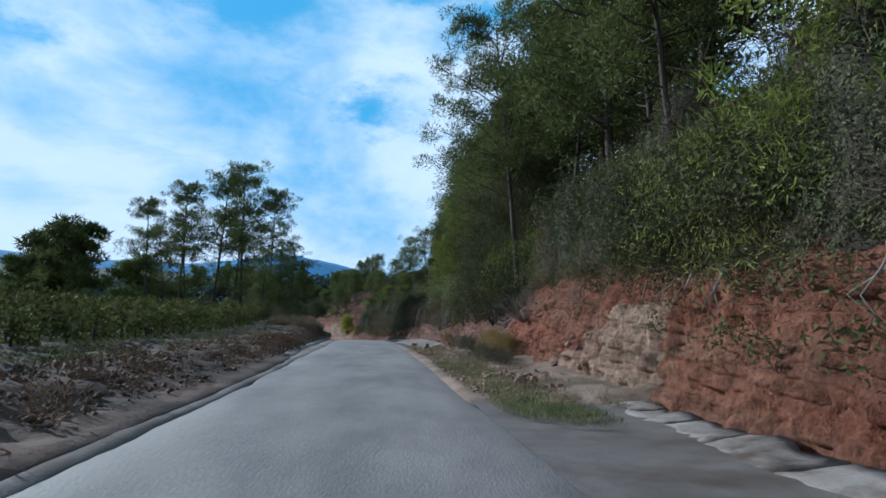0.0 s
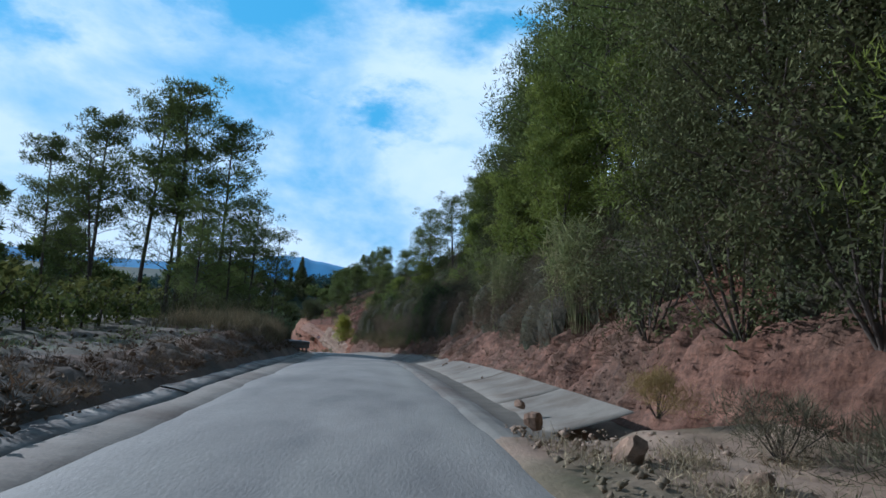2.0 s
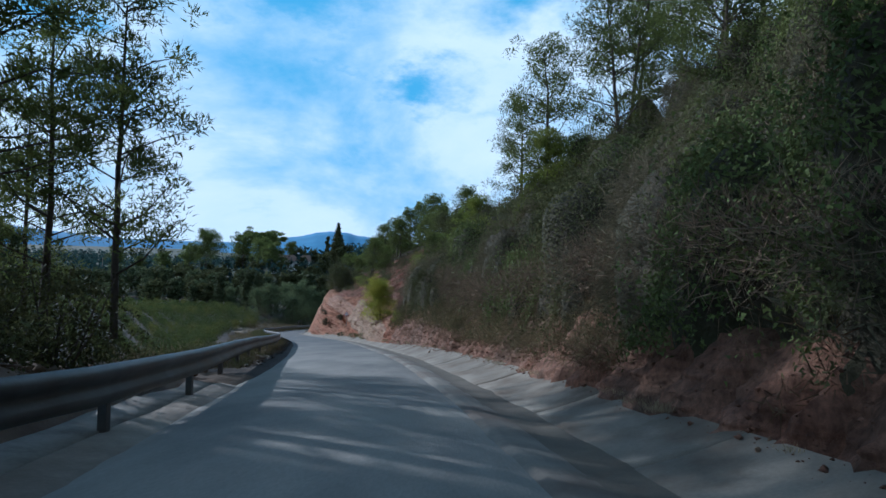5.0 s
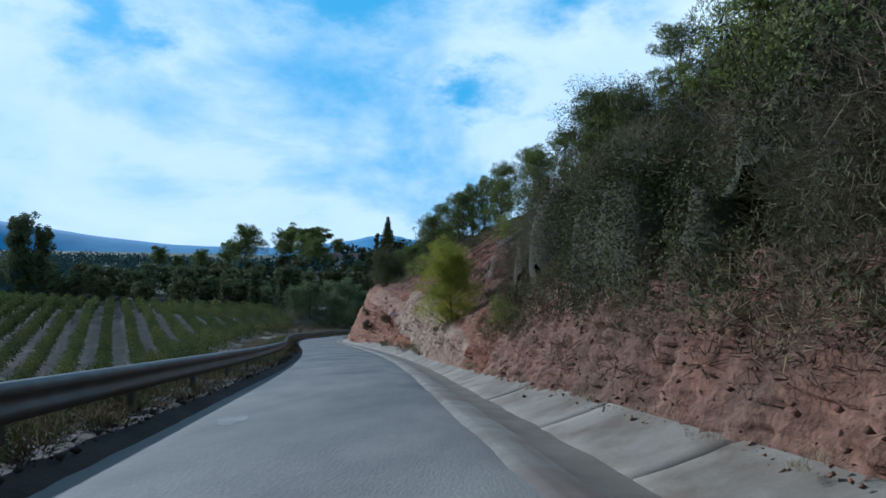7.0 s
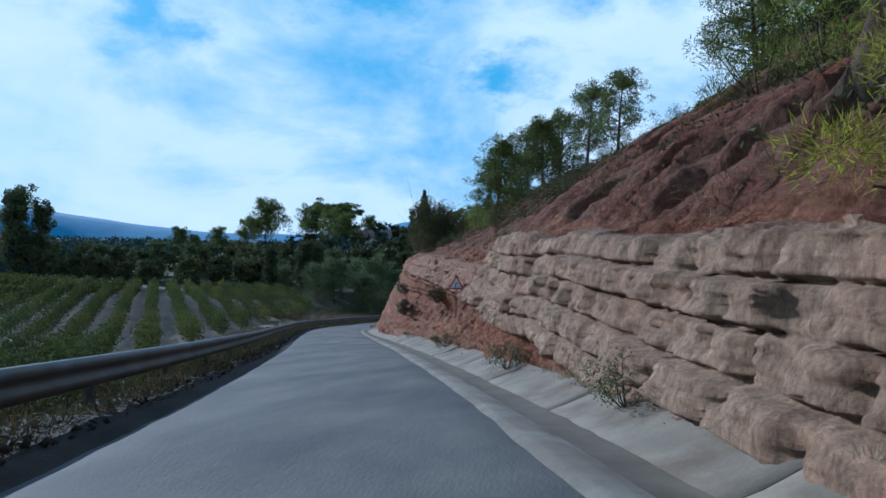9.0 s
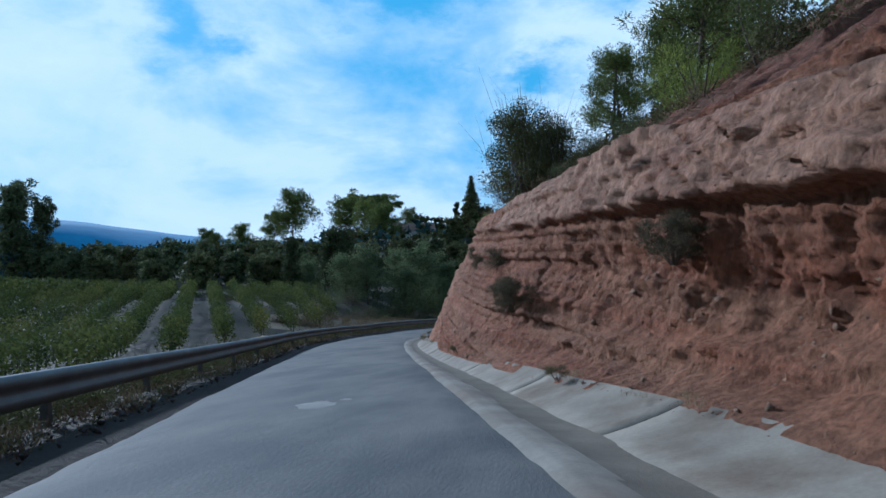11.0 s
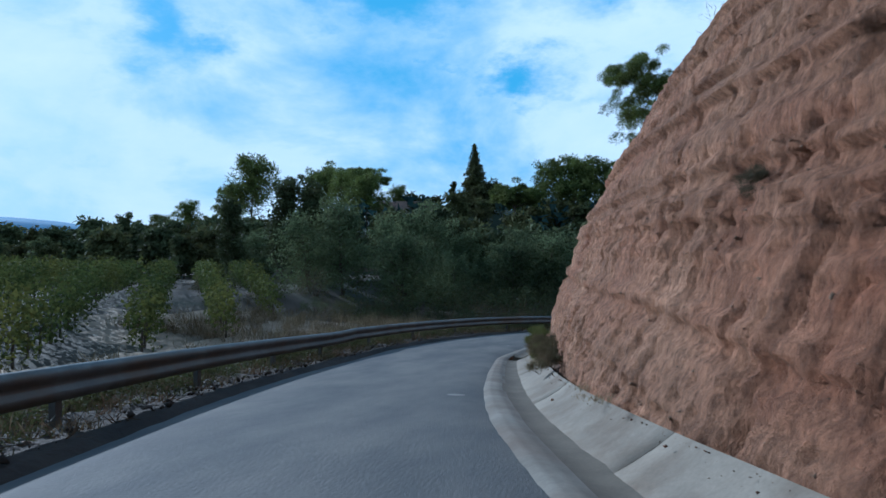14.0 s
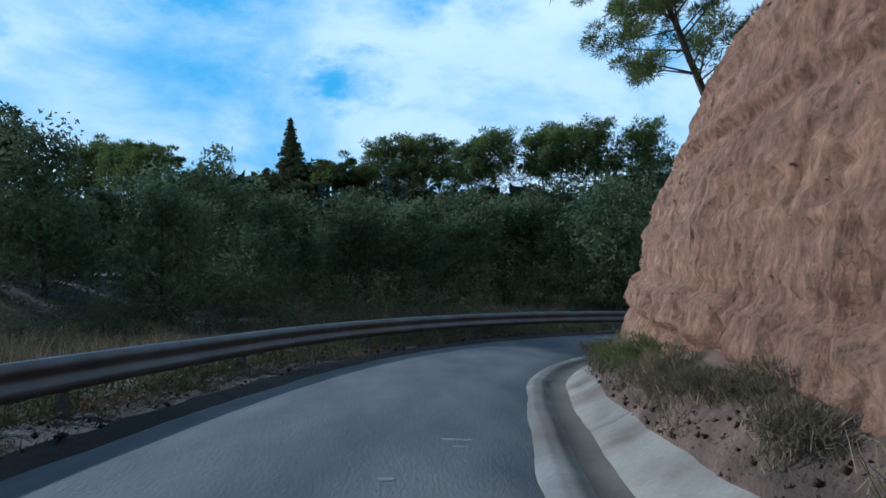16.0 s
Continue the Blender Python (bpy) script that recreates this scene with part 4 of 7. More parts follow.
def tree_parts(rng, h, crown_from, spread_r, limbs, per, leaf, width, mat, top=0.35, flat=0.7, clump=0.85, trunk_r=0.16, bend=0.5, rise=0.35, pieces=3):
    """Trunk with limbs, and a crown of leaf clumps along the limbs."""
    tubes, centres, radii = [], [], []
    z = np.linspace(0, h * 0.95, 9)
    off = np.cumsum(rng.normal(0, bend * 0.18, (9, 2)), 0) * (z / h)[:, None]
    trunk = [(off[i, 0], off[i, 1], z[i]) for i in range(9)]
    tubes.append(tube(trunk, [trunk_r * (1 - 0.86 * i / 8) + 0.012 for i in range(9)], 6))
    for i in range(limbs):
        f = crown_from + (0.97 - crown_from) * ((i + rng.random()) / limbs)
        k = min(int(f * 8.4), 7)
        base = np.array(trunk[k]) + (np.array(trunk[k + 1]) - np.array(trunk[k])) * rng.random()
        a = i * 2.4 + rng.uniform(-0.5, 0.5)
        shape = (1 - (1 - top) * max(0, (f - crown_from) / (1 - crown_from)) ** 1.3) * rng.uniform(0.65, 1.1)
        r = spread_r * shape
        d = np.array([math.cos(a), math.sin(a), 0])
        mid = base + d * r * 0.5 + np.array([0, 0, r * rise * rng.uniform(0.3, 0.9)])
        tip = base + d * r + np.array([0, 0, r * rise * rng.uniform(0.8, 1.7)])
        tubes.append(tube([base, mid, tip], [trunk_r * 0.34 * (1.1 - 0.6 * f), trunk_r * 0.2, 0.012], 4))
        extra = 2 if width < 0.34 * leaf else 0
        for j in range(pieces + extra):
            q = mid + (tip - mid) * (-0.1 + 1.15 * j / max(pieces + extra - 1, 1)) + rng.normal(0, (0.42 if extra else 0.28) * clump, 3) * np.array([1, 1, 0.6])
            centres.append(q)
            radii.append(clump * rng.uniform(0.6, 1.15) * (0.75 + 0.25 * shape) * (0.66 if extra else 1.0))
    for j in range(3):
        centres.append(np.array(trunk[-1 if top < 0.3 else -2]) + rng.normal(0, 0.3, 3))
        radii.append(clump * 0.8 * min(1.0, max(0.25, 2.5 * top)))
    tv, tf = join_tubes(tubes)
    lv, lf = leaves(rng, centres, radii, per, leaf, width, 0.0, flat)
    return [("trunk", mesh_from("trunk", tv, tf, [M_BARK], None, True)), ("crown", mesh_from("crown", lv, lf, [mat]))]


def conifer_parts(rng, h, r, tiers, mat):
    """A spire: straight trunk, whorls of sloping boughs that shorten towards the tip."""
    tubes = [tube([(0, 0, 0), (0.03, 0, h * 0.5), (0, 0, h)], [0.22, 0.12, 0.015], 6)]
    centres, radii = [], []
    for k in range(tiers):
        f = (k + 0.5) / tiers
        z, reach_ = h * (0.1 + 0.9 * f), r * (1 - f) ** 0.85 * rng.uniform(0.8, 1.1) + 0.12
        count = 5 + int(6 * (1 - f))
        for i in range(count):
            a, e = (i + 0.5 * (k % 2)) * 6.283 / count + rng.uniform(-0.25, 0.25), reach_ * rng.uniform(0.75, 1.1)
            tip = (e * math.cos(a), e * math.sin(a), z - 0.22 * e + 0.1)
            tubes.append(tube([(0, 0, z), (tip[0] * 0.6, tip[1] * 0.6, z - 0.18 * e), tip], [0.04, 0.025, 0.006], 4))
            for q in np.arange(0.25, 1.01, 0.3 / max(e, 0.4)):
                centres.append((tip[0] * q, tip[1] * q, z - 0.22 * e * q))
                radii.append(min(0.5, 0.14 + 0.14 * e))
    centres += [(0, 0, h), (0, 0, h - 0.35)]
    radii += [0.10, 0.14]
    tv, tf = join_tubes(tubes)
    lv, lf = leaves(rng, centres, radii, 26, 0.46, 0.16, 0.2, 0.5)
    return [("trunk", mesh_from("trunk", tv, tf, [M_BARK], None, True)), ("crown", mesh_from("crown", lv, lf, [mat]))]


def shrub_parts(rng, r, h, lumps, per, leaf, width, mat, droop=0.0):
    tubes, centres, radii = [], [], []
    for i in range(lumps):
        a, q = rng.uniform(0, 6.28), rng.random() ** 0.6
        c = np.array([math.cos(a) * r * q, math.sin(a) * r * q, h * rng.uniform(0.08, 0.92) * (1 - 0.35 * q)])
        centres.append(c)
        radii.append(r * rng.uniform(0.26, 0.46))
        if i % 2 == 0:
            tubes.append(tube([(c[0] * 0.1, c[1] * 0.1, -0.15), tuple(c * 0.6 + rng.normal(0, 0.05, 3)), tuple(c + [0, 0, 0.2 * h])], [0.024 * min(r, 1.4), 0.014 * min(r, 1.4), 0.004], 4))
    tv, tf = join_tubes(tubes)
    lv, lf = leaves(rng, centres, radii, per, leaf, width, droop, 0.85)
    return [("stem", mesh_from("stem", tv, tf, [M_BARK])), ("foliage", mesh_from("foliage", lv, lf, [mat]))]


def blades(rng, n, r, h, width, lean=0.35):
    """n standing blades with a bent tip, each of two triangles."""
    a, q = rng.uniform(0, 6.28, n), r * rng.random(n) ** 0.6
    base = np.stack([np.cos(a) * q, np.sin(a) * q, np.full(n, -0.03)], -1)
    d = rng.normal(size=(n, 3)) * lean
    hh_ = h * rng.uniform(0.5, 1.1, n)
    d[:, 2] = 1
    d /= np.linalg.norm(d, axis=1)[:, None]
    side = np.cross(d, rng.normal(size=(n, 3)))
    side /= np.linalg.norm(side, axis=1)[:, None]
    mid = base + d * (hh_ * 0.6)[:, None]
    bent = d + rng.normal(size=(n, 3)) * lean * 1.2
    bent[:, 2] -= 0.25
    tip = mid + bent * (hh_ * 0.45)[:, None]
    v = np.stack([base - side * width, base + side * width, mid + side * width * 0.8, mid - side * width * 0.8, tip], 1).reshape(-1, 3)
    i = np.arange(n)[:, None] * 5
    return v, np.concatenate([i + [0, 1, 2], i + [0, 2, 3], i + [3, 2, 4]], 1).reshape(-1, 3)


def spot(s, u, sink=0.05):
    """Place on the ground at station s, offset u."""
    x, y, z = place(float(s), float(u))
    if u > 0:
        z = z + float(right_dz(np.array([s]), np.array([u]))[0])
    else:
        z = float(left_z(np.array([s]), np.array([u]), np.array([x]), np.array([y]))[0])
    return (float(x), float(y), float(z) - sink)


def spot_xy(x, y, sink=0.1):
    return (x, y, float(ground_z(np.array([x]), np.array([y]))[0]) - sink)


RNG = np.random.default_rng(7)

# pines left of the road, where the terrace ends
def put(ob, spots, lean=4.0):
    return plant(ob, spots, RNG, (1, 1), lean)


G1 = "pines beside the vineyard"
P1 = make_thing("pine_tree", "tall dark Aleppo pine with bare lower trunk", "tree", tree_parts(RNG, 16, 0.36, 3.3, 36, 60, 0.27, 0.066, M_PINE, clump=1.05, flat=0.75), G1)
P2 = make_thing("pine_tree", "tall dark Aleppo pine with a leaning open crown", "tree", tree_parts(RNG, 14, 0.2, 3.8, 32, 56, 0.27, 0.066, M_PINE, bend=0.9, clump=1.05, flat=0.75), G1)
put(P1, [(-23.8, 75, -4.6, 1.2), (-27.5, 76, -4.8, 1.14), (-32, 77, -4.9, 1.08), (-20.2, 73.6, -4.6, 1.0), (-36.5, 78, -5.0, 0.95)])
put(P2, [(-23.0, 77.0, -6.0, 0.62), (-20.0, 71.5, -5.0, 0.55), (-24.5, 74.5, -4.9, 0.95), (-17.3, 72.0, -5.4, 0.7), (-29.5, 73, -4.2, 0.85), (-35, 80, -5.4, 0.8), (-23.5, 82.0, -7.4, 0.6), (-17.6, 68.5, -4.6, 0.6), (-18.6, 65.2, -4.3, 0.55), (-16.4, 75.8, -6.0, 0.6), (-19.5, 77.5, -6.0, 0.65)])
P5 = make_thing("pine_tree", "distant dark pine at the field edge", "tree", tree_parts(RNG, 11, 0.3, 2.6, 26, 70, 0.42, 0.12, M_PINE), "pines at the field edge")
put(P5, [(*spot_xy(x, y, 0.2), k) for x, y, k in [(-51, 76, 0.95), (-55, 80, 0.85), (-48, 88, 0.7), (-52, 92, 0.75), (-60, 78, 0.9), (-66, 84, 0.8), (-42, 90, 0.6), (-38, 96, 0.6), (-50, 84, 1.75), (-54, 92, 2.0), (-58.5, 94, 1.9), (-47, 97, 1.75), (-44, 101, 1.5), (-57, 74, 0.8), (-46, 80, 0.7), (-63, 76, 0.7)]])

# forest on the right slope
G2 = "pines on the bank"
P3 = make_thing("pine_tree", "Aleppo pine on the bank above the road", "tree", tree_parts(RNG, 12, 0.25, 3.1, 36, 68, 0.21, 0.054, M_PINE, clump=1.1, flat=0.8), G2)
P6 = make_thing("pine_tree", "slanting Aleppo pine with a thin trunk", "tree", tree_parts(RNG, 12, 0.42, 2.8, 30, 84, 0.20, 0.046, M_PINE, bend=1.0, trunk_r=0.14), G2)
P11 = make_thing("pine_tree", "tall spreading Aleppo pine leaning over the road", "tree", tree_parts(RNG, 15, 0.36, 4.8, 44, 170, 0.19, 0.036, M_PINE, bend=0.7, trunk_r=0.13, clump=1.0), G2)
P11.matrix_basis = Matrix.Translation(spot(30.2, 7.0, 0.2)) @ pose(0, 0, 0, 0, -7, 0)
P4 = make_thing("pine_tree", "young bright green pine on the bank", "tree", tree_parts(RNG, 6.5, 0.08, 2.1, 34, 74, 0.2, 0.044, M_PINE_Y, rise=0.75, trunk_r=0.08, clump=0.75), G2)
put(P3, [(*spot(s, u, 0.2), k) for s, u, k in
         [(20, 9.0, 0.9), (38, 8.4, 0.95), (50, 8.6, 1.0), (56, 8.2, 0.95), (62, 10, 1.0), (73, 10.5, 0.85), (80, 11.0, 0.6), (86, 13.0, 0.6), (96, 16.5, 0.8),
          (12, 11, 1.0), (4, 9.5, 0.95), (30, 13, 1.0), (46, 13, 1.0), (66, 16, 1.0), (42, 7.4, 1.0), (58, 15, 1.0), (90, 20, 1.0), (-6, 8, 1.0), (22, 8.4, 1.25), (26, 9.5, 1.3), (17, 9.0, 1.2), (32, 9.5, 1.25), (14, 10.5, 1.3), (36, 10.5, 1.2), (9, 9.0, 1.2), (41, 10, 1.1), (52, 10.5, 1.1), (55, 12, 1.2), (24, 13, 1.3), (30, 16, 1.4), (18, 14, 1.3), (38, 15, 1.2), (11, 15, 1.3), (92, 9.5, 0.75), (97, 10, 0.65), (86, 10.5, 0.75), (82, 12, 0.8), (20, 11, 1.2), (27, 12, 1.35), (33, 12.5, 1.3), (40, 12, 1.2), (56, 9.5, 1.2), (60, 9, 1.1), (64, 10, 1.1), (53, 9, 1.1)]], 5)
put(P6, [(*spot(s, u, 0.2), k) for s, u, k in [(25.5, 7.6, 0.9), (44, 8.6, 0.95), (34, 8.2, 0.9), (68, 10.5, 1.0), (91, 13.5, 0.8), (101.5, 5.9, 0.32), (103.2, 6.6, 0.3), (99.5, 6.6, 0.35), (77, 15, 0.7), (16, 8, 0.9)]], 9)
put(P4, [(*spot(s, u, 0.2), k) for s, u, k in [(5, 6.9, 1.0), (8.5, 7.1, 1.05), (2, 7.0, 1.1), (41, 7.0, 0.9), (46.5, 6.4, 0.85), (49, 7.4, 1.1), (53, 6.6, 0.8), (63, 8, 1.0), (70, 8.5, 0.9), (88, 8, 0.7),
                                               (98, 7.5, 0.6)]], 5)
x_, y_, z_ = place(114.2, 4.15, 0.95)
P7 = make_thing("pine_tree", "small yellow-green young pine on the rock ledge", "tree", tree_parts(RNG, 4.0, 0.04, 1.55, 64, 250, 0.10, 0.010, M_PINE_B, top=0.25, rise=0.6, trunk_r=0.06, clump=0.62))
P7.matrix_basis = Matrix.Translation((float(x_), float(y_), float(z_)))
# trees on the hill over the cliff
P8 = make_thing("pine_tree", "pine on the crest above the cutting", "tree", tree_parts(RNG, 8, 0.14, 2.6, 34, 70, 0.22, 0.06, M_PINE, clump=1.05, flat=0.85), "pines on the crest")
put(P8, [(*spot(s, u, 0.2), k) for s, u, k in [(128, 13, 0.6), (133, 14.5, 0.7), (155.8, 10.5, 0.75), (159, 13, 0.5), (172, 13, 0.7), (150, 17, 0.7), (166, 17, 0.8), (180, 18, 0.9), (186, 16, 0.9), (190, 22, 1.1), (195, 20, 1.1),
                                               (178, 24, 1.1), (140, 20, 0.8)]], 6)
P10 = make_thing("pine_tree", "leaning pine overhanging the crest of the cutting", "tree", tree_parts(RNG, 11.5, 0.14, 3.4, 52, 300, 0.20, 0.028, M_PINE, trunk_r=0.13, clump=0.8, bend=0.9), "pines on the crest")
cr_s, cr_u = station(np.array([-34.9]), np.array([205.2]))
crest = spot(cr_s[0], cr_u[0], 0.6)
P10.matrix_basis = Matrix.Translation((crest[0] + 1.3, crest[1], max(crest[2], -14.4) - 0.6)) @ pose(0, 0, 0, 0, -20, 0)

# scrub covering the bank
G3 = "scrub on the bank"
S1 = make_thing("shrub", "dark evergreen shrub on the bank", "shrub", shrub_parts(RNG, 1.5, 2.2, 26, 130, 0.085, 0.048, M_SCRUB), G3)
S2 = make_thing("shrub", "dry grey-brown bramble on the bank", "shrub", shrub_parts(RNG, 1.4, 1.8, 20, 42, 0.30, 0.02, M_GRASS, 0.5), G3)
S3 = make_thing("shrub", "leafy green creeper and bramble on the bank", "shrub", shrub_parts(RNG, 1.5, 1.8, 24, 100, 0.09, 0.058, M_BROAD), G3)
S4 = make_thing("shrub", "dense fine-leaved evergreen shrub hanging over the bank", "shrub", shrub_parts(RNG, 1.5, 2.3, 26, 105, 0.10, 0.042, M_SCRUB), G3)
S5 = make_thing("shrub", "young yellow-green broom on the bank", "shrub", shrub_parts(RNG, 1.3, 2.2, 22, 130, 0.14, 0.02, M_PINE_Y, -0.4), G3)
b4, b5 = [], []
b1, b2, b3 = [], [], []
for i in range(90):
    s = RNG.uniform(104, 176)
    f_ = float(foot(np.array([s]))[0])
    top_ = float((FACE(np.array([s]), 1) * FACE(np.array([s]), 2))[0])
    if s < 136:
        dd, low, kk = RNG.uniform(9, 17), 1.0, RNG.uniform(0.5, 1.0)
    else:
        dd, low, kk = RNG.uniform(1.5, 15), 1.0, RNG.uniform(0.35, 0.8)
    if s > 104 and RNG.random() < 0.45:
        continue
    (b4 if (s < 30 or 92 < s < 112) and RNG.random() < 0.6 else b1 if RNG.random() < 0.45 else b2 if RNG.random() < 0.4 else b3).append((*spot(s, f_ + 0.12 + top_ * low + dd, 0.25), kk))
b4 += [(*spot(s, u, 0.2), k) for s, u, k in [(33, 6.4, 1.2), (35.5, 6.0, 1.2), (38, 5.6, 1.0), (31, 7.0, 1.3), (34, 7.5, 1.5)]]
b4 += [(*spot(s, u, 0.1), k) for s, u, k in [(64, -6.6, 0.9), (66.5, -7.6, 1.1), (69, -8.6, 1.2), (72, -9.6, 1.2), (62, -8.2, 0.9), (68, -11.5, 1.3), (75, -8.8, 1.1)]]
b1 += [(*spot(s, u, 0.2), k) for s, u, k in [(70, -6.4, 0.9), (73, -7.0, 1.1), (76, -6.6, 1.2), (78.5, -8.0, 1.3), (66, -8.0, 0.8), (74, -12, 1.2), (77, -16, 1.3), (72, -20, 1.2), (76, -24, 1.3), (71, -28, 1.2), (82, -11, 1.3), (84, -16, 1.3), (150, 9, 1.0)]]
for i in range(40):                     # bushes between the bend and the riverside trees
    s, d = RNG.uniform(192, 240), RNG.uniform(5.5, 24)
    q = place(s, float(EDGES(np.array([s]), 1)[0]) - 1.5 - d)
    if q[0] > -50 or q[1] > 203:
        (b1, b3, b3, b2)[i % 4].append((*spot_xy(float(q[0]), float(q[1]), 0.2), RNG.uniform(0.35, 0.7) if d < 9 else RNG.uniform(0.8, 1.5)))
b3 += [(*spot_xy(x, y, 0.2), k) for x, y, k in [(-34 - 3.1 * i + RNG.uniform(-1, 1), 203.5 + 0.28 * i + RNG.uniform(-2, 6), RNG.uniform(0.5, 1.1)) for i in range(18)]]
b2 += [(*spot_xy(x, y, 0.2), k) for x, y, k in [(-40 - 2.4 * i + RNG.uniform(-1, 1), 198 + 0.4 * i + RNG.uniform(-3, 5), RNG.uniform(0.4, 0.8)) for i in range(16)]]
S7 = make_thing("shrub", "tall dense dark bush with bare twigs on the crest", "shrub", shrub_parts(RNG, 1.3, 4.2, 56, 300, 0.085, 0.036, M_SCRUB, 0.2) + [("twig", mesh_from("twig", *blades(RNG, 46, 1.3, 4.9, 0.009, 0.25), [M_TWIG]))], G3)
put(S7, [(*spot(165.6, 7.1, 0.3), 1.35), (*spot(163.4, 7.8, 0.2), 0.8), (*spot(85, 8.2, 0.3), 0.62), (*spot(87.5, 7.8, 0.3), 0.7), (*spot(90.5, 8.4, 0.3), 0.66), (*spot(99, 7.6, 0.3), 0.62), (*spot(101.5, 8.0, 0.3), 0.7)] + [(*spot(s, u, 0.3), k) for s, u, k in [(106.4, 7.4, 0.7), (109.2, 7.8, 0.7), (107, 10, 0.9)]], 5)
S6 = make_thing("shrub", "grey-olive bush clinging to the red cliff", "shrub", shrub_parts(RNG, 0.9, 1.5, 36, 250, 0.13, 0.014, M_OLIVE, -0.2), G3)
put(S6, [(*(float(q) for q in place(s, u, dz_)), k) for s, u, dz_, k in [(155.4, 4.1, 1.9, 0.55), (153.0, 3.7, 1.6, 0.6), (157.4, 4.3, 3.0, 0.6), (162.6, 4.4, 3.4, 0.5), (145.6, 4.6, 2.2, 0.55), (166, 4.6, 4.2, 0.4), (176, 3.6, 2.6, 0.25), (186, 3.4, 2.2, 0.3)]], 8)
for s, u, dz_, k in [(135, 3.2, 0.3, 0.3), (126, 3.3, 0.2, 0.35), (119.5, 3.4, 0.2, 0.4)]:
    b3.append((*(float(q) for q in place(s, u, dz_)), k))
plant(S1, b1, RNG, (1, 1), 10)
plant(S3, b3, RNG, (1, 1), 10)
for i in range(46):                     # bushes standing out of the tangle on the bank
    s = RNG.uniform(8, 103)
    (b4 if i % 3 else b2).append((*spot(s, float(face_top(np.array([s]))[0]) + RNG.uniform(0.1, 5.0), -0.3), RNG.uniform(0.35, 0.75)))
b4 += [(*spot(s, u, 0.2), k) for s, u, k in [(168.5, 7.6, 1.6), (171, 8.6, 1.7), (166.5, 8.4, 1.3), (94, 5.6, 1.1), (97, 5.2, 1.0), (100, 5.4, 0.9), (18, 7.4, 1.4), (21, 7.8, 1.5), (24, 8.0, 1.4), (14, 7.2, 1.4), (10, 7.0, 1.4), (27, 8.4, 1.4)]]
b5 += [(*spot(s, u, 0.2), k) for s, u, k in [(103.5, 3.9, 0.45), (104.5, 4.1, 0.4), (95, 6.8, 1.1), (92.5, 7.2, 1.2), (30.5, 8.0, 1.6), (33, 7.6, 1.5), (28, 8.2, 1.2), (69, 7.5, 1.1), (85, 7.6, 0.9), (152, 8.6, 0.9), (154, 9.0, 0.8), (128, 11, 1.1), (124, 10, 1.1), (118, 9.5, 0.7)]]
plant(S2, b2, RNG, (1, 1), 10)
plant(S4, b4, RNG, (1, 1), 10)
plant(S5, b5, RNG, (1, 1), 10)

# dense evergreen oaks branching from the ground on the bank
K1 = make_thing("evergreen_oak", "dense dark evergreen oak branching from the ground", "tree", tree_parts(RNG, 6.4, 0.04, 2.4, 54, 190, 0.085, 0.04, M_SCRUB, top=0.5, clump=0.85, flat=0.9, trunk_r=0.12, rise=0.5), "evergreen oaks on the bank")
put(K1, [(*spot(s, u, 0.3), k) for s, u, k in [(33.5, 7.2, 1.0), (36, 6.9, 1.05), (38.6, 7.0, 0.95), (34.8, 9.0, 1.15), (31.2, 8.2, 1.0), (53.5, 7.2, 0.85), (56, 7.4, 0.95), (59, 7.6, 0.9), (57, 9.4, 1.1), (105.2, 8.0, 0.62), (107.6, 8.4, 0.7), (110.2, 9.4, 0.75), (112.5, 11, 0.8)]], 5)

# riverside trees beyond the vineyard and the bend
G4 = "riverside trees"
T1 = make_thing("broadleaf_tree", "dense grey-green riverside tree", "tree", tree_parts(RNG, 9, 0.06, 3.0, 32, 56, 0.28, 0.16, M_OAK, top=0.5, clump=1.2, flat=0.9), G4)
T4 = make_thing("broadleaf_tree", "grey-green tree far along the river", "tree", tree_parts(RNG, 9, 0.08, 3.0, 26, 14, 0.9, 0.55, M_BROAD, top=0.5, clump=1.2, flat=0.9), G4)
T2 = make_thing("broadleaf_tree", "dark dense riverside tree", "tree", tree_parts(RNG, 8, 0.05, 3.2, 32, 56, 0.28, 0.16, M_OAK, top=0.6, clump=1.25, flat=0.9), G4)
T5 = make_thing("broadleaf_tree", "dark tree far along the river", "tree", tree_parts(RNG, 8, 0.06, 3.2, 26, 14, 0.9, 0.55, M_SCRUB, top=0.6, clump=1.25, flat=0.9), G4)
T3 = make_thing("poplar", "slender light green poplar by the river", "tree", tree_parts(RNG, 11, 0.15, 1.6, 34, 60, 0.36, 0.2, M_BROAD, top=0.4, clump=0.9, flat=1.0, rise=1.3), G4)
t1, t2, t4, t5 = [], [], [], []
for i in range(150):
    k = (i + RNG.random()) / 150
    x = 12 - 215 * k
    for_y = 219 + 40 * max(0.0, k - 0.22)
    y = for_y + RNG.uniform(0, 12) + (18 if i % 3 == 0 else 0)
    near = 0.76 if -62 < x < -46 else 0.92 if -46 <= x < 0 else 0.82 if x > -120 else 0.84
    fine_ = x > -80 and i % 3
    ((t1 if fine_ else t4) if RNG.random() < 0.5 else (t2 if fine_ else t5)).append((*spot_xy(x, y, 0.3), (RNG.uniform(0.65, 0.98) + (0.28 if i % 3 == 0 else 0)) * near))
for i in range(90):                     # the wooded rise round the house
    x, y = RNG.uniform(-130, 10), RNG.uniform(258, 316)
    t5.append((*spot_xy(x, y, 0.3), RNG.uniform(0.6, 0.95)))
t2 += [(*spot_xy(-58.6, 226, 0.3), 1.1), (*spot_xy(-57.2, 229, 0.3), 1.05)]
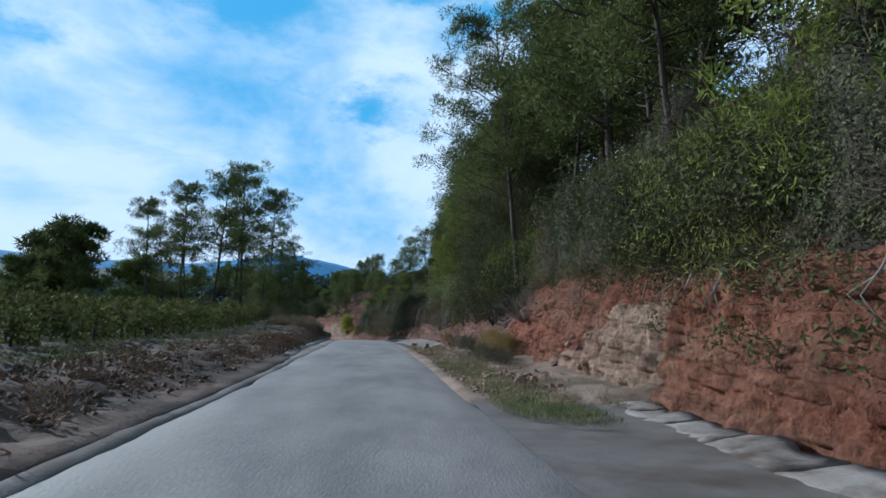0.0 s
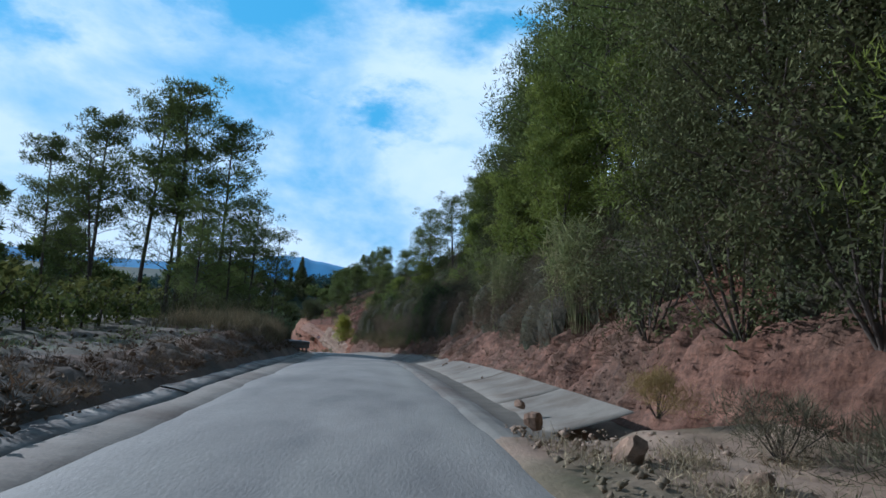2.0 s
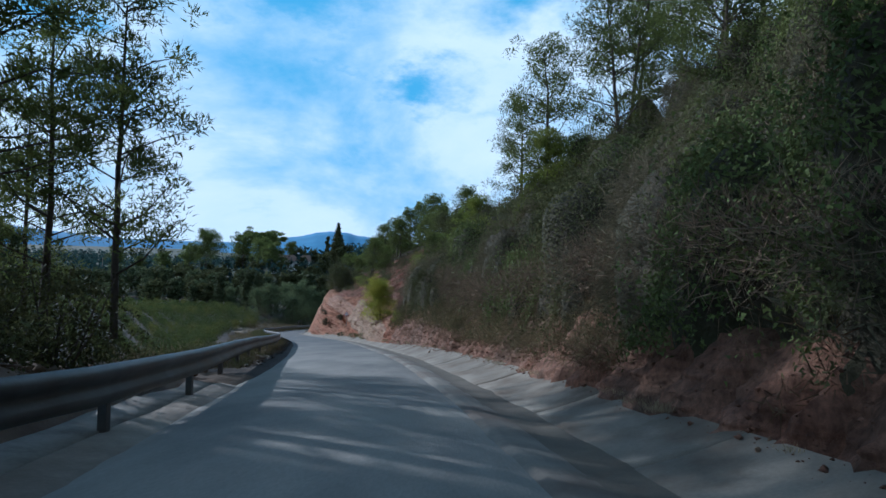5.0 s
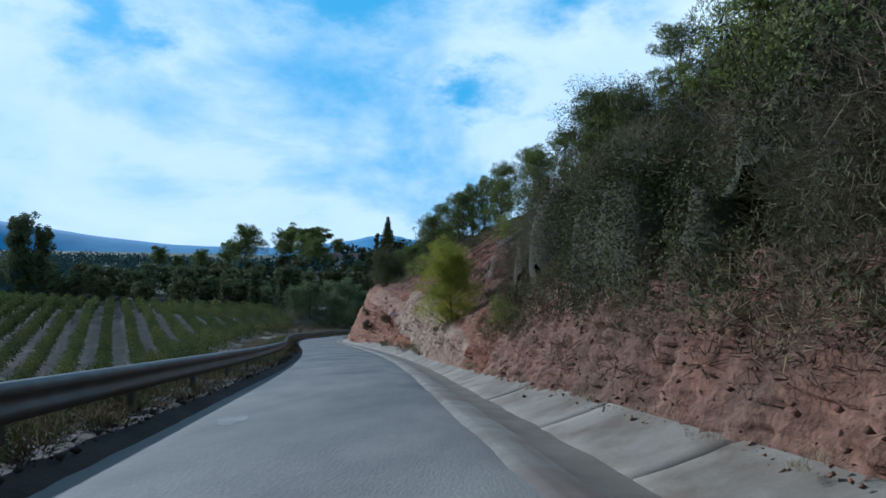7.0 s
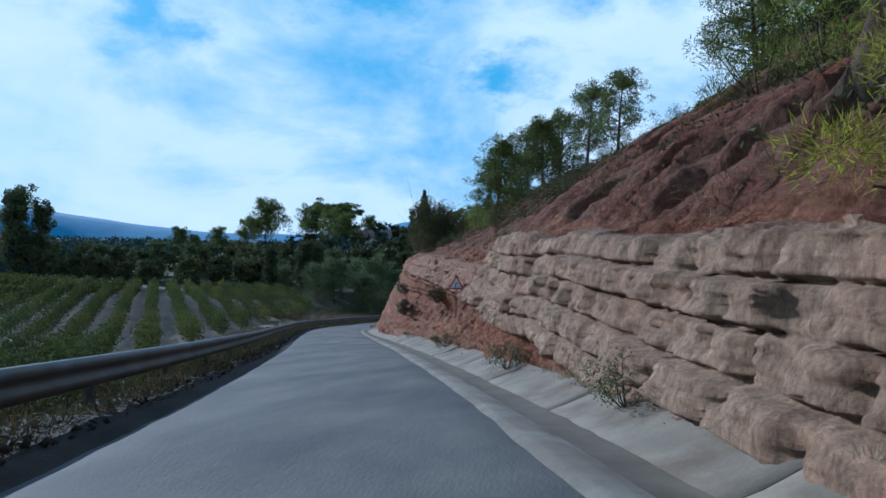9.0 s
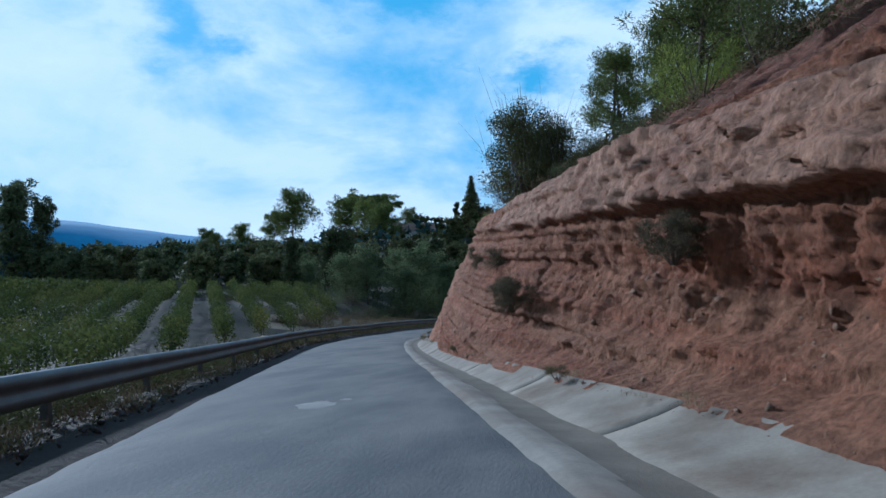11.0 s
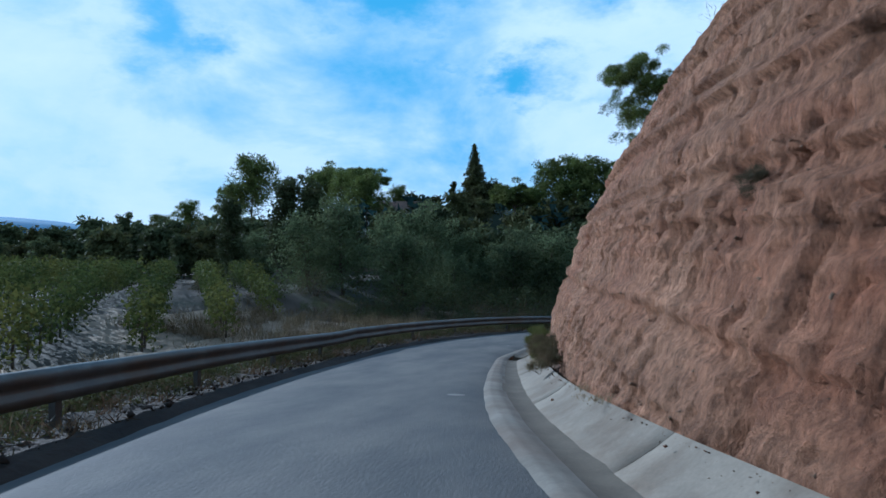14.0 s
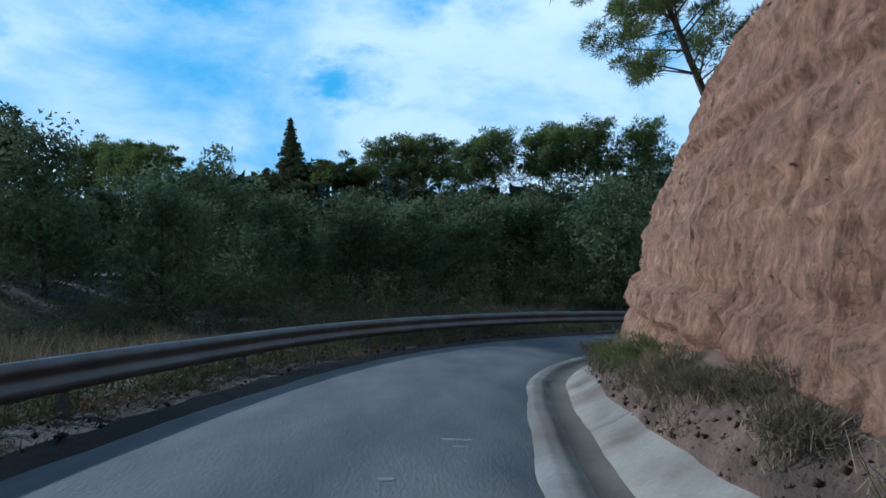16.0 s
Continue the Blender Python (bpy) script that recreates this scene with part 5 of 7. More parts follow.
for i in range(34):                     # the near edge of the riverside wood, close behind the bend
    s, d = 198 + 1.3 * i + RNG.uniform(-0.5, 0.5), RNG.uniform(15, 25)
    q = place(s, float(EDGES(np.array([s]), 1)[0]) - d)
    if q[0] > -52 or q[1] > 208:
        (t1 if i % 2 else t2).append((*spot_xy(float(q[0]), float(q[1]), 0.3), RNG.uniform(0.62, 0.9)))
plant(T1, t1, RNG)
plant(T2, t2, RNG)
plant(T4, t4, RNG)
plant(T5, t5, RNG)
put(T3, [(*spot_xy(x, y, 0.3), k) for x, y, k in [(-70, 219, 0.9), (-67.5, 220, 0.85), (-80, 226, 0.8), (-112, 246, 0.8), (-160, 244, 2.0), (-163, 247, 1.9), (-158, 249, 1.7)]], 3)

# house, conifer, cypress, umbrella pine and the pines round them
def house():
    ob = tagged(new("house"), "white plastered farmhouse with a low weathered tile roof", "house")
    def b(name, sx, sy, sz, mat, c, bevel=0.0, label=""):
        return child(name, box_mesh(name, sx, sy, sz, mat, bevel, c), ob, label)
    b("wall", 14, 9, 6, M_WALL, (0, 0, 3))
    bm = bmesh.new()
    vs = [bm.verts.new(p) for p in ((-7.6, -5.1, 5.9), (7.6, -5.1, 5.9), (7.6, 5.1, 5.9), (-7.6, 5.1, 5.9), (-7.6, 0, 8.2), (7.6, 0, 8.2))]
    for f in ((0, 1, 5, 4), (2, 3, 4, 5), (0, 4, 3), (1, 2, 5), (0, 3, 2, 1)):
        bm.faces.new([vs[i] for i in f])
    me = bpy.data.meshes.new("roof")
    bm.to_mesh(me)
    bm.free()
    me.materials.append(M_TILE)
    child("roof", me, ob)
    for x in (-5, -2, 2, 5):
        w = b("window", 1.0, 0.12, 1.3, M_DARK, (x, -4.52, 4.2))
        child("sill", box_mesh("sill", 1.2, 0.2, 0.08, M_WALL, 0.0, (x, -4.58, 3.5)), w)
    b("chimney", 0.8, 0.8, 1.6, M_WALL, (3, 1, 8.3))
    return ob


hs = spot_xy(-76, 300, 0.3)
H = house()
H.matrix_basis = pose(-85, 300, -14.4, 0, 0, 20)

C1 = make_thing("conifer", "dark spire-shaped spruce beside the house", "tree", conifer_parts(RNG, 20.6, 5.4, 34, M_SCRUB))
C1.matrix_basis = Matrix.Translation((-68.4, 307.5, -13.6))
C2 = make_thing("cypress", "narrow dark cypress beside the house", "tree", tree_parts(RNG, 14, 0.05, 1.0, 50, 100, 0.3, 0.1, M_SCRUB, top=0.3, clump=0.7, bend=0.1, rise=1.2))
C2.matrix_basis = Matrix.Translation((-81.9, 342.8, -11.6))
U1 = make_thing("umbrella_pine", "broad flat-topped umbrella pine", "tree", tree_parts(RNG, 10, 0.72, 5.2, 34, 150, 0.4, 0.12, M_PINE, top=0.75, flat=0.5, clump=1.2, trunk_r=0.28, rise=0.28))
plant(U1, [(-56.0, 279.5, -17.2, 1.05), (-99.5, 308.6, -14, 1.5)], RNG, (1, 1), 3)


P9 = make_thing("pine_tree", "rounded dark pine on the wooded rise", "tree", tree_parts(RNG, 12, 0.30, 4.2, 40, 54, 0.46, 0.15, M_PINE, top=0.62, clump=1.6, flat=0.85), "pines on the wooded rise")
put(P9, [(-108, 277, -13.5, 1.2), (-104, 300, -13.5, 1.2), (-118, 285, -14, 0.85), (-92, 290, -13, 1.0), (-86, 284, -14, 0.95), (-126, 282, -15, 0.68), (-140, 290, -15, 0.5), (-184, 347, -18, 1.0),
         (-46, 305, -12.5, 1.2), (-40, 300, -12, 1.05), (-50, 306, -12, 1.1), (-30, 298, -12.5, 1.15), (-22, 294, -12.5, 1.1), (-14, 290, -13.5, 1.2), (-5, 288, -13.5, 1.15), (-35, 296, -13, 1.0), (-18, 300, -12, 1.2), (-90, 318, -10, 0.7)])
# woods filling the far valley
wx, wy = RNG.uniform(-620, 60, 2600), RNG.uniform(262, 640, 2600)
wz = ground_z(wx, wy) + RNG.uniform(1.5, 7.5, 2600)
lv, lf = leaves(RNG, np.stack([wx, wy, wz], -1), RNG.uniform(2.0, 4.0, 2600), 16, 1.9, 1.3, 0.0, 0.9)
tagged(new("far_woods", mesh_from("far_woods", lv, lf, [M_FAR])), "haze-tinted dark green woodland covering the far valley", "woods", kind="stuff")
wx, wy = RNG.uniform(-420, -150, 700), RNG.uniform(215, 300, 700)
wz = ground_z(wx, wy) + RNG.uniform(1.0, 6.0, 700)
lv, lf = leaves(RNG, np.stack([wx, wy, wz], -1), RNG.uniform(1.5, 3.0, 700), 40, 0.9, 0.6, 0.0, 0.9)
tagged(new("far_woods", mesh_from("far_woods", lv, lf, [M_FAR])), "haze-tinted dark riverside thicket beyond the vineyard", "woods", kind="stuff")


# guard rail along the outer edge
RAIL = table((59, -4.2), (64, -3.55), (69, -3.0), (74, -3.1), (80, -3.55), (86, -3.85), (92, -3.8), (105, -3.85), (120, -4.1), (150, -4.45), (165, -4.5), (180, -4.7), (190, -4.9), (200, -4.7), (215, -4.2), (240, -4.1))
rail = tagged(new("guardrail"), "weathered galvanised steel guardrail along the road edge", "guardrail")
prof = [(a, 0.80 - (0.75 - b) * 1.3) for a, b in ((0.0, 0.75), (0.035, 0.735), (0.085, 0.69), (0.085, 0.64), (0.02, 0.60), (0.02, 0.55), (0.085, 0.51), (0.085, 0.46), (0.035, 0.415), (0.0, 0.40), (-0.012, 0.42), (-0.012, 0.73))]
for k in range(42):
    s0 = 59.5 + 4 * k
    ss = np.linspace(s0, s0 + 4.12, 7)
    v = np.stack([place(ss, RAIL(ss) + a, b) for a, b in prof], 1)
    n, m = v.shape[:2]
    i = np.arange(n - 1)[:, None] * m + np.arange(m)[None, :]
    j = np.arange(n - 1)[:, None] * m + (np.arange(m)[None, :] + 1) % m
    child("beam", mesh_from("beam", v.reshape(-1, 3), np.stack([i, i + m, j + m, j], -1).reshape(-1, 4), [M_STEEL], None, False), rail)
    x, y, z, tx, ty = (float(q) for q in on_axis(s0 + 2.0))
    post = child("post", bpy.data.meshes.get("post") or box_mesh("post", 0.1, 0.14, 1.3, M_STEEL, 0.008, (0, 0, 0)), rail)
    px = place(s0 + 2.0, float(RAIL(s0 + 2.0)) - 0.1, 0.05)
    post.matrix_basis = Matrix.Translation(tuple(px)) @ Matrix.Rotation(math.atan2(-tx, ty), 4, "Z")


# vines
def vine_parts(rng):
    tubes = [tube([(0, 0, -0.1), (0.04, 0.03, 0.35), (0, 0.05, 0.7)], [0.05, 0.04, 0.03], 5)]
    for i in range(6):
        a = i * 1.05
        tubes.append(tube([(0, 0.05, 0.65), (0.3 * math.cos(a), 0.3 * math.sin(a), 0.95), (0.5 * math.cos(a), 0.5 * math.sin(a), 1.25)], [0.02, 0.012, 0.005], 4))
    tv, tf = join_tubes(tubes)
    c = rng.normal(0, 0.3, (14, 3)) * np.array([1, 1, 1.2]) + np.array([0, 0, 0.82])
    lv, lf = leaves(rng, c, np.full(14, 0.30), 24, 0.15, 0.13, 0.3, 0.9)
    return [("stem", mesh_from("stem", tv, tf, [M_BARK])), ("foliage", mesh_from("foliage", lv, lf, [M_VINEY]))]


V1 = make_thing("vine", "leafy green grapevine on a dark stem", "vine", vine_parts(RNG), "upper vineyard")
vsp = []
for r in range(7):
    for k in range(30):
        vsp.append((*spot(5 + 1.7 * k + RNG.uniform(-0.2, 0.2), -9.2 - 2.6 * r + RNG.uniform(-0.15, 0.15)), RNG.uniform(0.85, 1.2)))
plant(V1, vsp, RNG)

# lower vineyard: rows running away from the road
row_d = np.array([-math.sin(radians(36.5)), math.cos(radians(36.5))])
row_n = np.array([row_d[1], -row_d[0]])
for r in range(-34, 12):
    o = np.array([-50.0, 160.0]) + row_n * 3.0 * r
    pts = []
    for k in np.arange(-60, 130, 0.9):
        p = o + row_d * k
        st, uu = station(np.array([p[0]]), np.array([p[1]]))
        if uu[0] > -11 or p[1] < 112 or p[1] > 218 + 0.12 * (-p[0] - 60) or p[0] > -48 + 0.55 * (165 - p[1]) * (p[1] < 165) - 0.55 * max(p[1] - 178, 0):
            continue
        if field_z(p[0], p[1]) < -90:
            continue
        pts.append(p)
    if len(pts) < 8:
        continue
    pts = np.array(pts)
    z = ground_z(pts[:, 0], pts[:, 1])
    c = np.concatenate([np.stack([pts[:, 0], pts[:, 1], z + hgt], -1) + RNG.normal(0, 0.10, (len(pts), 3)) for hgt in (0.6, 1.0, 1.4, 1.75)])
    close = station(c[:, 0], c[:, 1])[1] > -42
    sets = [leaves(RNG, c[pick], np.full(int(pick.sum()), rad_), per_, l_, w_, 0.2, 0.8) for pick, rad_, per_, l_, w_ in ((close, 0.74, 36, 0.15, 0.13), (~close, 0.80, 8, 0.40, 0.34)) if pick.any()]
    lv, lf = join_tubes(sets)
    tubes = [tube([(p[0], p[1], zz - 0.1), (p[0] + 0.03, p[1], zz + 0.8)], [0.05, 0.035], 4) for p, zz in zip(pts[::2], z[::2])]
    tv, tf = join_tubes(tubes)
    row = tagged(new("vine_row"), "row of green grapevines on bare soil", "vine row", "lower vineyard", "stuff")
    child("foliage", mesh_from("foliage", lv, lf, [M_VINE]), row)
    child("stem", mesh_from("stem", tv, tf, [M_BARK]), row)


M_BROADG = material("fresh_weed_green", (0.10, 0.125, 0.04), (0.17, 0.19, 0.07), 0.8, 0.8, 0.0, (0.22, 0.2, 0.09), 0.6, island=0.4, translucent=0.25)


# ---------- undergrowth and small things ----------
def scatter_clumps(name, label, n, s0, s1, u_of, mat, per, leaf, width, rad, lift=0.25):
    s = RNG.uniform(s0, s1, n)
    u = u_of(s, RNG.random(n))
    p = place(s, u)
    z = p[:, 2] + right_dz(s, u) if u.mean() > 0 else left_z(s, u, p[:, 0], p[:, 1])
    lv, lf = leaves(RNG, np.stack([p[:, 0], p[:, 1], z + lift * RNG.random(n)], -1), RNG.uniform(0.5, 1.0, n) * rad, per, leaf, width, 0.1, 0.8)
    return tagged(new(name, mesh_from(name, lv, lf, [mat])), label, "undergrowth", kind="stuff")


M_INNER_SHADE = material("painted_shade_inside_scrub", (0.030, 0.026, 0.016), (0.060, 0.050, 0.030), 2.5, 0.95, 0.9, (0.040, 0.042, 0.018), 0.8, 14.0, dist=0.06)
M_CREEP = material("creeper_leaves", (0.065, 0.090, 0.028), (0.125, 0.160, 0.048), 0.7, 0.7, 0.0, (0.165, 0.175, 0.060), 0.5, island=0.35, translucent=0.25)


def tangle(s0, s1, d0, d1, n, r, h, kinds, per, seed):
    """Mounds of scrub grown into one another over the bank: leaves over a dark sheet painted as inner shade, each mound
    of one kind.
    """
    rng = np.random.default_rng(seed)
    S, D = np.meshgrid(np.arange(s0, s1, 0.24), np.arange(d0, d1, 0.24), indexing="ij")
    H, K = np.zeros(S.shape), np.zeros(S.shape, int)
    wob = 0.5 * fbm(S * 0.7, D * 0.7, 0, 3, seed)
    for k in range(n):
        rr = rng.uniform(*r)
        q = np.clip(1 - ((S - rng.uniform(s0 + 0.3, s1 - 0.3)) ** 2 * rng.uniform(0.5, 1.2) + (D - rng.uniform(d0 + 0.2, d1)) ** 2) / rr ** 2 + wob, 0, 1)
        hk = rng.uniform(*h) * (0.55 + 0.45 * rr / r[1]) * q ** 0.6
        K = np.where(hk > H, rng.choice(len(kinds), p=[kk[-1] for kk in kinds]), K)
        H = np.maximum(H, hk)
    H = H * smooth(d0, d0 + 1.6, D) * smooth(s0, s0 + 1.0, S) * (1 - smooth(s1 - 1.2, s1 - 0.2, S)) * (1 + 0.5 * fbm(S * 0.5, D * 0.5, 0, 3, seed + 1)) + 1.3 * fbm(S * 1.3, D * 1.3, 0, 3, seed + 2) * smooth(0.1, 0.9, H)
    U = face_top(S) + np.maximum(D, -0.62 * FACE(S, 1) * FACE(S, 2))
    P = place(S, U - 0.42 * H, right_dz(S, U) + 0.85 * H)
    e1, e2 = P[1:, :-1] - P[:-1, :-1], P[:-1, 1:] - P[:-1, :-1]
    N = np.cross(e2, e1).reshape(-1, 3)
    area = np.linalg.norm(N, axis=1)
    N = N / area[:, None]
    ref = (place(S, U - 1.0, 1.2) - place(S, U, 0.0))[:-1, :-1].reshape(-1, 3)
    N = N * np.sign((N * ref).sum(1))[:, None]
    Hc, Kc = H[:-1, :-1].ravel(), K[:-1, :-1].ravel()
    weight = area * smooth(0.08, 0.3, Hc)
    p0, e1, e2 = P[:-1, :-1].reshape(-1, 3), e1.reshape(-1, 3), e2.reshape(-1, 3)
    for k, (label, mat, leaf, width, droop, dense, share) in enumerate(kinds):
        w = weight * (Kc == k)
        m = int(per * dense * w.sum())
        if m < 10:
            continue
        c = rng.choice(len(w), m, p=w / w.sum())
        thick = rng.random((m, 1))
        q = p0[c] + e1[c] * rng.random((m, 1)) + e2[c] * rng.random((m, 1)) + N[c] * ((0.45 if width < 0.2 * leaf else 0.3) * thick ** 3 * (1 + 1.2 * (thick > 0.9)) - 0.06) + rng.normal(0, 0.03, (m, 3))
        tagged(new("thicket", mesh_from("thicket", *leaf_faces(rng, q, N[c], leaf, width, droop, 0.75, width < 0.2 * leaf), [mat])), label, "thicket", kind="stuff")
    # added sheet under the leaves, its dark colour standing in for inner shade
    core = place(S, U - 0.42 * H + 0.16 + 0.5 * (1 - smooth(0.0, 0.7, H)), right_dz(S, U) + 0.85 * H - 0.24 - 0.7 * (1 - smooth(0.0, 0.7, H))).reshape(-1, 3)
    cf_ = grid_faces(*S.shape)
    tagged(new("thicket", mesh_from("thicket", core, cf_[Hc > 0.01], [M_INNER_SHADE], None, True)), "dark backing sheet inside the scrub, coloured as deep shade", "thicket", kind="stuff")


tangle(2, 36, -0.18, 6.5, 170, (0.6, 1.5), (0.9, 3.4), (("dark evergreen wood on the bank at the start", M_SCRUB, 0.065, 0.036, 0.0, 1.0, 0.55), ("grey-green bushes in the wood on the bank", M_BROAD, 0.065, 0.036, 0.1, 1.0, 0.15),
                                                            ("dry twiggy bushes on the wooded bank", M_TWIGGY, 0.24, 0.012, 0.3, 1.0, 0.3)), 430, 201)
tangle(34, 70, -0.45, 9, 170, (0.5, 1.3), (0.5, 1.9), (("dry grey-olive scrub on the bank", M_OLIVE, 0.17, 0.013, -0.1, 1.3, 0.35), ("withered brown bushes on the bank", M_TWIGGY, 0.24, 0.012, 0.2, 1.3, 0.4),
                                                        ("low dark evergreen bushes on the bank", M_SCRUB, 0.062, 0.034, 0.0, 1.0, 0.25)), 380, 202)
tangle(66, 95, -0.6, 9, 130, (0.6, 1.6), (0.9, 3.0), (("leafy green creeper covering the bank", M_CREEP, 0.07, 0.048, 0.35, 1.0, 0.36), ("dark evergreen scrub covering the bank", M_SCRUB, 0.06, 0.036, 0.1, 1.0, 0.34),
                                                       ("grey-olive bramble on the bank", M_OLIVE, 0.2, 0.012, 0.4, 1.0, 0.3)), 560, 203)
tangle(91, 105.5, -0.9, 7, 56, (0.5, 1.3), (0.8, 2.4), (("grey leafless scrub over the red bank", M_TWIGGY, 0.24, 0.010, 0.3, 1.1, 0.18), ("grey-olive scrub over the red bank", M_OLIVE, 0.16, 0.012, 0.0, 1.0, 0.22),
                                                        ("dark evergreen scrub over the red bank", M_SCRUB, 0.055, 0.030, 0.0, 1.2, 0.6)), 600, 204)
tangle(104, 112.5, 1.6, 8, 34, (0.5, 1.2), (0.7, 2.2), (("grey leafless scrub above the red face", M_TWIGGY, 0.24, 0.010, 0.3, 1.1, 0.2), ("dark evergreen scrub above the red face", M_SCRUB, 0.055, 0.030, 0.0, 1.2, 0.8)), 520, 206)
tangle(104, 137, 8.5, 15, 40, (0.7, 1.5), (0.6, 1.9), (("low evergreen scrub on the crest", M_SCRUB, 0.085, 0.045, 0.0, 1.0, 0.6), ("light scrub on the crest", M_BROAD, 0.085, 0.045, 0.0, 1.0, 0.4)), 260, 205)
scatter_clumps("undergrowth", "creepers hanging down the earth face", 150, -6, 13, lambda s, r: face_top(s) - 0.6 + 1.2 * r, M_SCRUB, 44, 0.10, 0.042, 0.45)
scatter_clumps("undergrowth", "grey twigs hanging over the red face", 300, 86, 106, lambda s, r: face_top(s) - 0.75 + 1.6 * r, M_GRASS, 50, 0.2, 0.014, 0.42)
scatter_clumps("undergrowth", "dark leaves hanging over the red face", 420, 86, 106, lambda s, r: face_top(s) - 0.6 + 1.6 * r, M_SCRUB, 44, 0.09, 0.036, 0.42)
scatter_clumps("undergrowth", "grey roots and twigs hanging over the pale rock", 170, 8, 30, lambda s, r: face_top(s) - 0.36 + 1.0 * r, M_GRASS, 50, 0.22, 0.013, 0.42)
scatter_clumps("undergrowth", "dark tangle under the overhang", 200, 10, 27, lambda s, r: face_top(s) - 0.2 + 1.1 * r, M_SCRUB, 44, 0.09, 0.036, 0.42)
scatter_clumps("undergrowth", "dry twigs and creepers hanging down the bank", 480, 71, 92, lambda s, r: face_top(s) - 0.7 + 1.5 * r, M_GRASS, 50, 0.26, 0.011, 0.42)
scatter_clumps("undergrowth", "dark creepers hanging down the bank", 300, 71, 92, lambda s, r: face_top(s) - 0.6 + 1.4 * r, M_SCRUB, 44, 0.08, 0.03, 0.36)
scatter_clumps("undergrowth", "low scrub on the slope above the rock", 900, 104, 200, lambda s, r: face_top(s) + 2.2 + 15 * r, M_SCRUB, 30, 0.16, 0.07, 0.5)
scatter_clumps("undergrowth", "dry tufts on the slope above the rock", 900, 104, 205, lambda s, r: face_top(s) + 0.3 + 12 * r, M_GRASS, 26, 0.28, 0.014, 0.35)


M_PILE = material("crumbled_brown_earth", (0.078, 0.047, 0.031), (0.145, 0.092, 0.061), 2.2, 0.95, 1.0, (0.050, 0.036, 0.026), 0.9, 16.0, dist=0.05)


def wedge_z(s, u):
    """Height over the road of the earth piled against the cliff at the bend."""
    d = u - foot(s) - 0.06
    return 0.20 + 0.36 * d + 0.55 * d * band(s, 184.5, 204.5, 1.6)


def tufts(name, label, spots, n, r, h, width, mat, lean=0.35):
    vs, fs, k = [], [], 0
    for x, y, z in spots:
        v, f = blades(RNG, n, r * RNG.uniform(0.6, 1.3), h * RNG.uniform(0.5, 1.3), width, lean)
        vs.append(v + np.array([x, y, z]))
        fs.append(f + k)
        k += len(v)
    return tagged(new(name, mesh_from(name, np.concatenate(vs), np.concatenate(fs), [mat])), label, "grass", kind="stuff")


def verge_spots(n, s0, s1, d0, d1):
    out = []
    for i in range(n):
        s = RNG.uniform(s0, s1)
        out.append(spot(s, float(EDGES(np.array([s]), 1)[0]) - RNG.uniform(d0, d1), -0.02))
    return out


scatter_clumps("undergrowth", "dark leafy weeds behind the guardrail", 2600, 79, 216, lambda s, r: EDGES(s, 1) - 1.45 - 1.3 * r, M_SCRUB, 36, 0.12, 0.034, 0.46, 0.5)
scatter_clumps("undergrowth", "low dark weeds under the guardrail", 900, 79, 216, lambda s, r: EDGES(s, 1) - 0.55 - 0.8 * r, M_SCRUB, 30, 0.1, 0.02, 0.24, 0.1)
tufts("grass", "dry dark grass along the guardrail", verge_spots(900, 79, 216, 0.5, 4.5), 26, 0.28, 0.34, 0.008, M_GRASS)
tufts("grass", "tall dry weeds behind the guardrail", verge_spots(520, 79, 216, 1.6, 6.0), 22, 0.3, 0.75, 0.009, M_GRASS)
tufts("grass", "pale dry stalks behind the guardrail", verge_spots(120, 79, 216, 2.0, 5.0), 7, 0.3, 0.9, 0.007, M_DRY)
tufts("grass", "dry grass on the vineyard bank", verge_spots(500, -5, 80, 2.2, 8.5), 34, 0.35, 0.14, 0.005, M_DRY, 0.7)
tufts("grass", "tall dry grass on the terrace edge", verge_spots(200, 50, 67, 1.5, 5.5), 34, 0.4, 0.8, 0.01, M_GRASS)
tufts("grass", "straw-coloured grass at the foot of the bank", [spot(s, float(EDGES(np.array([s]), 2)[0]) + RNG.uniform(0.3, 3.6), -0.08) for s in RNG.uniform(11, 33, 320)], 44, 0.28, 0.20, 0.004, M_DRY, 0.7)
tufts("grass", "olive grass strip beside the asphalt", [spot(s, float(EDGES(np.array([s]), 2)[0]) + RNG.uniform(0.25, 1.7), -0.06) for s in RNG.uniform(9, 23, 240)], 50, 0.3, 0.14, 0.004, M_BROADG, 0.6)
tufts("grass", "weeds at the foot of the rock face", [spot(s, float(foot(np.array([s]))[0]) + 0.08 * RNG.random(), -0.12) for s in RNG.uniform(40, 190, 90)], 60, 0.16, 0.13, 0.002, M_DRY, 0.5)
tufts("grass", "low olive weeds at the bend", [spot(s, float(foot(np.array([s]))[0]) + 0.1 * RNG.random(), -0.2) for s in RNG.uniform(198, 206, 9)], 34, 0.2, 0.2, 0.004, M_OLIVE, 0.4)
tufts("grass", "dry grey weeds at the bend", [tuple(float(q) for q in place(s, float(foot(np.array([s]))[0]) + o, float(wedge_z(np.array([s]), np.array([float(foot(np.array([s]))[0]) + o]))[0]))) for s, o in zip(RNG.uniform(184.5, 205, 90), RNG.uniform(0.12, 0.55, 90))], 60, 0.24, 0.24, 0.004, M_GRASS, 0.5)
tufts("grass", "tall tan grass behind the bend", [spot_xy(float(q[0]), float(q[1]), -0.02) for q in place(RNG.uniform(192, 216, 620), RNG.uniform(-17, -5.8, 620))], 40, 0.55, 0.7, 0.008, M_DRY, 0.3)
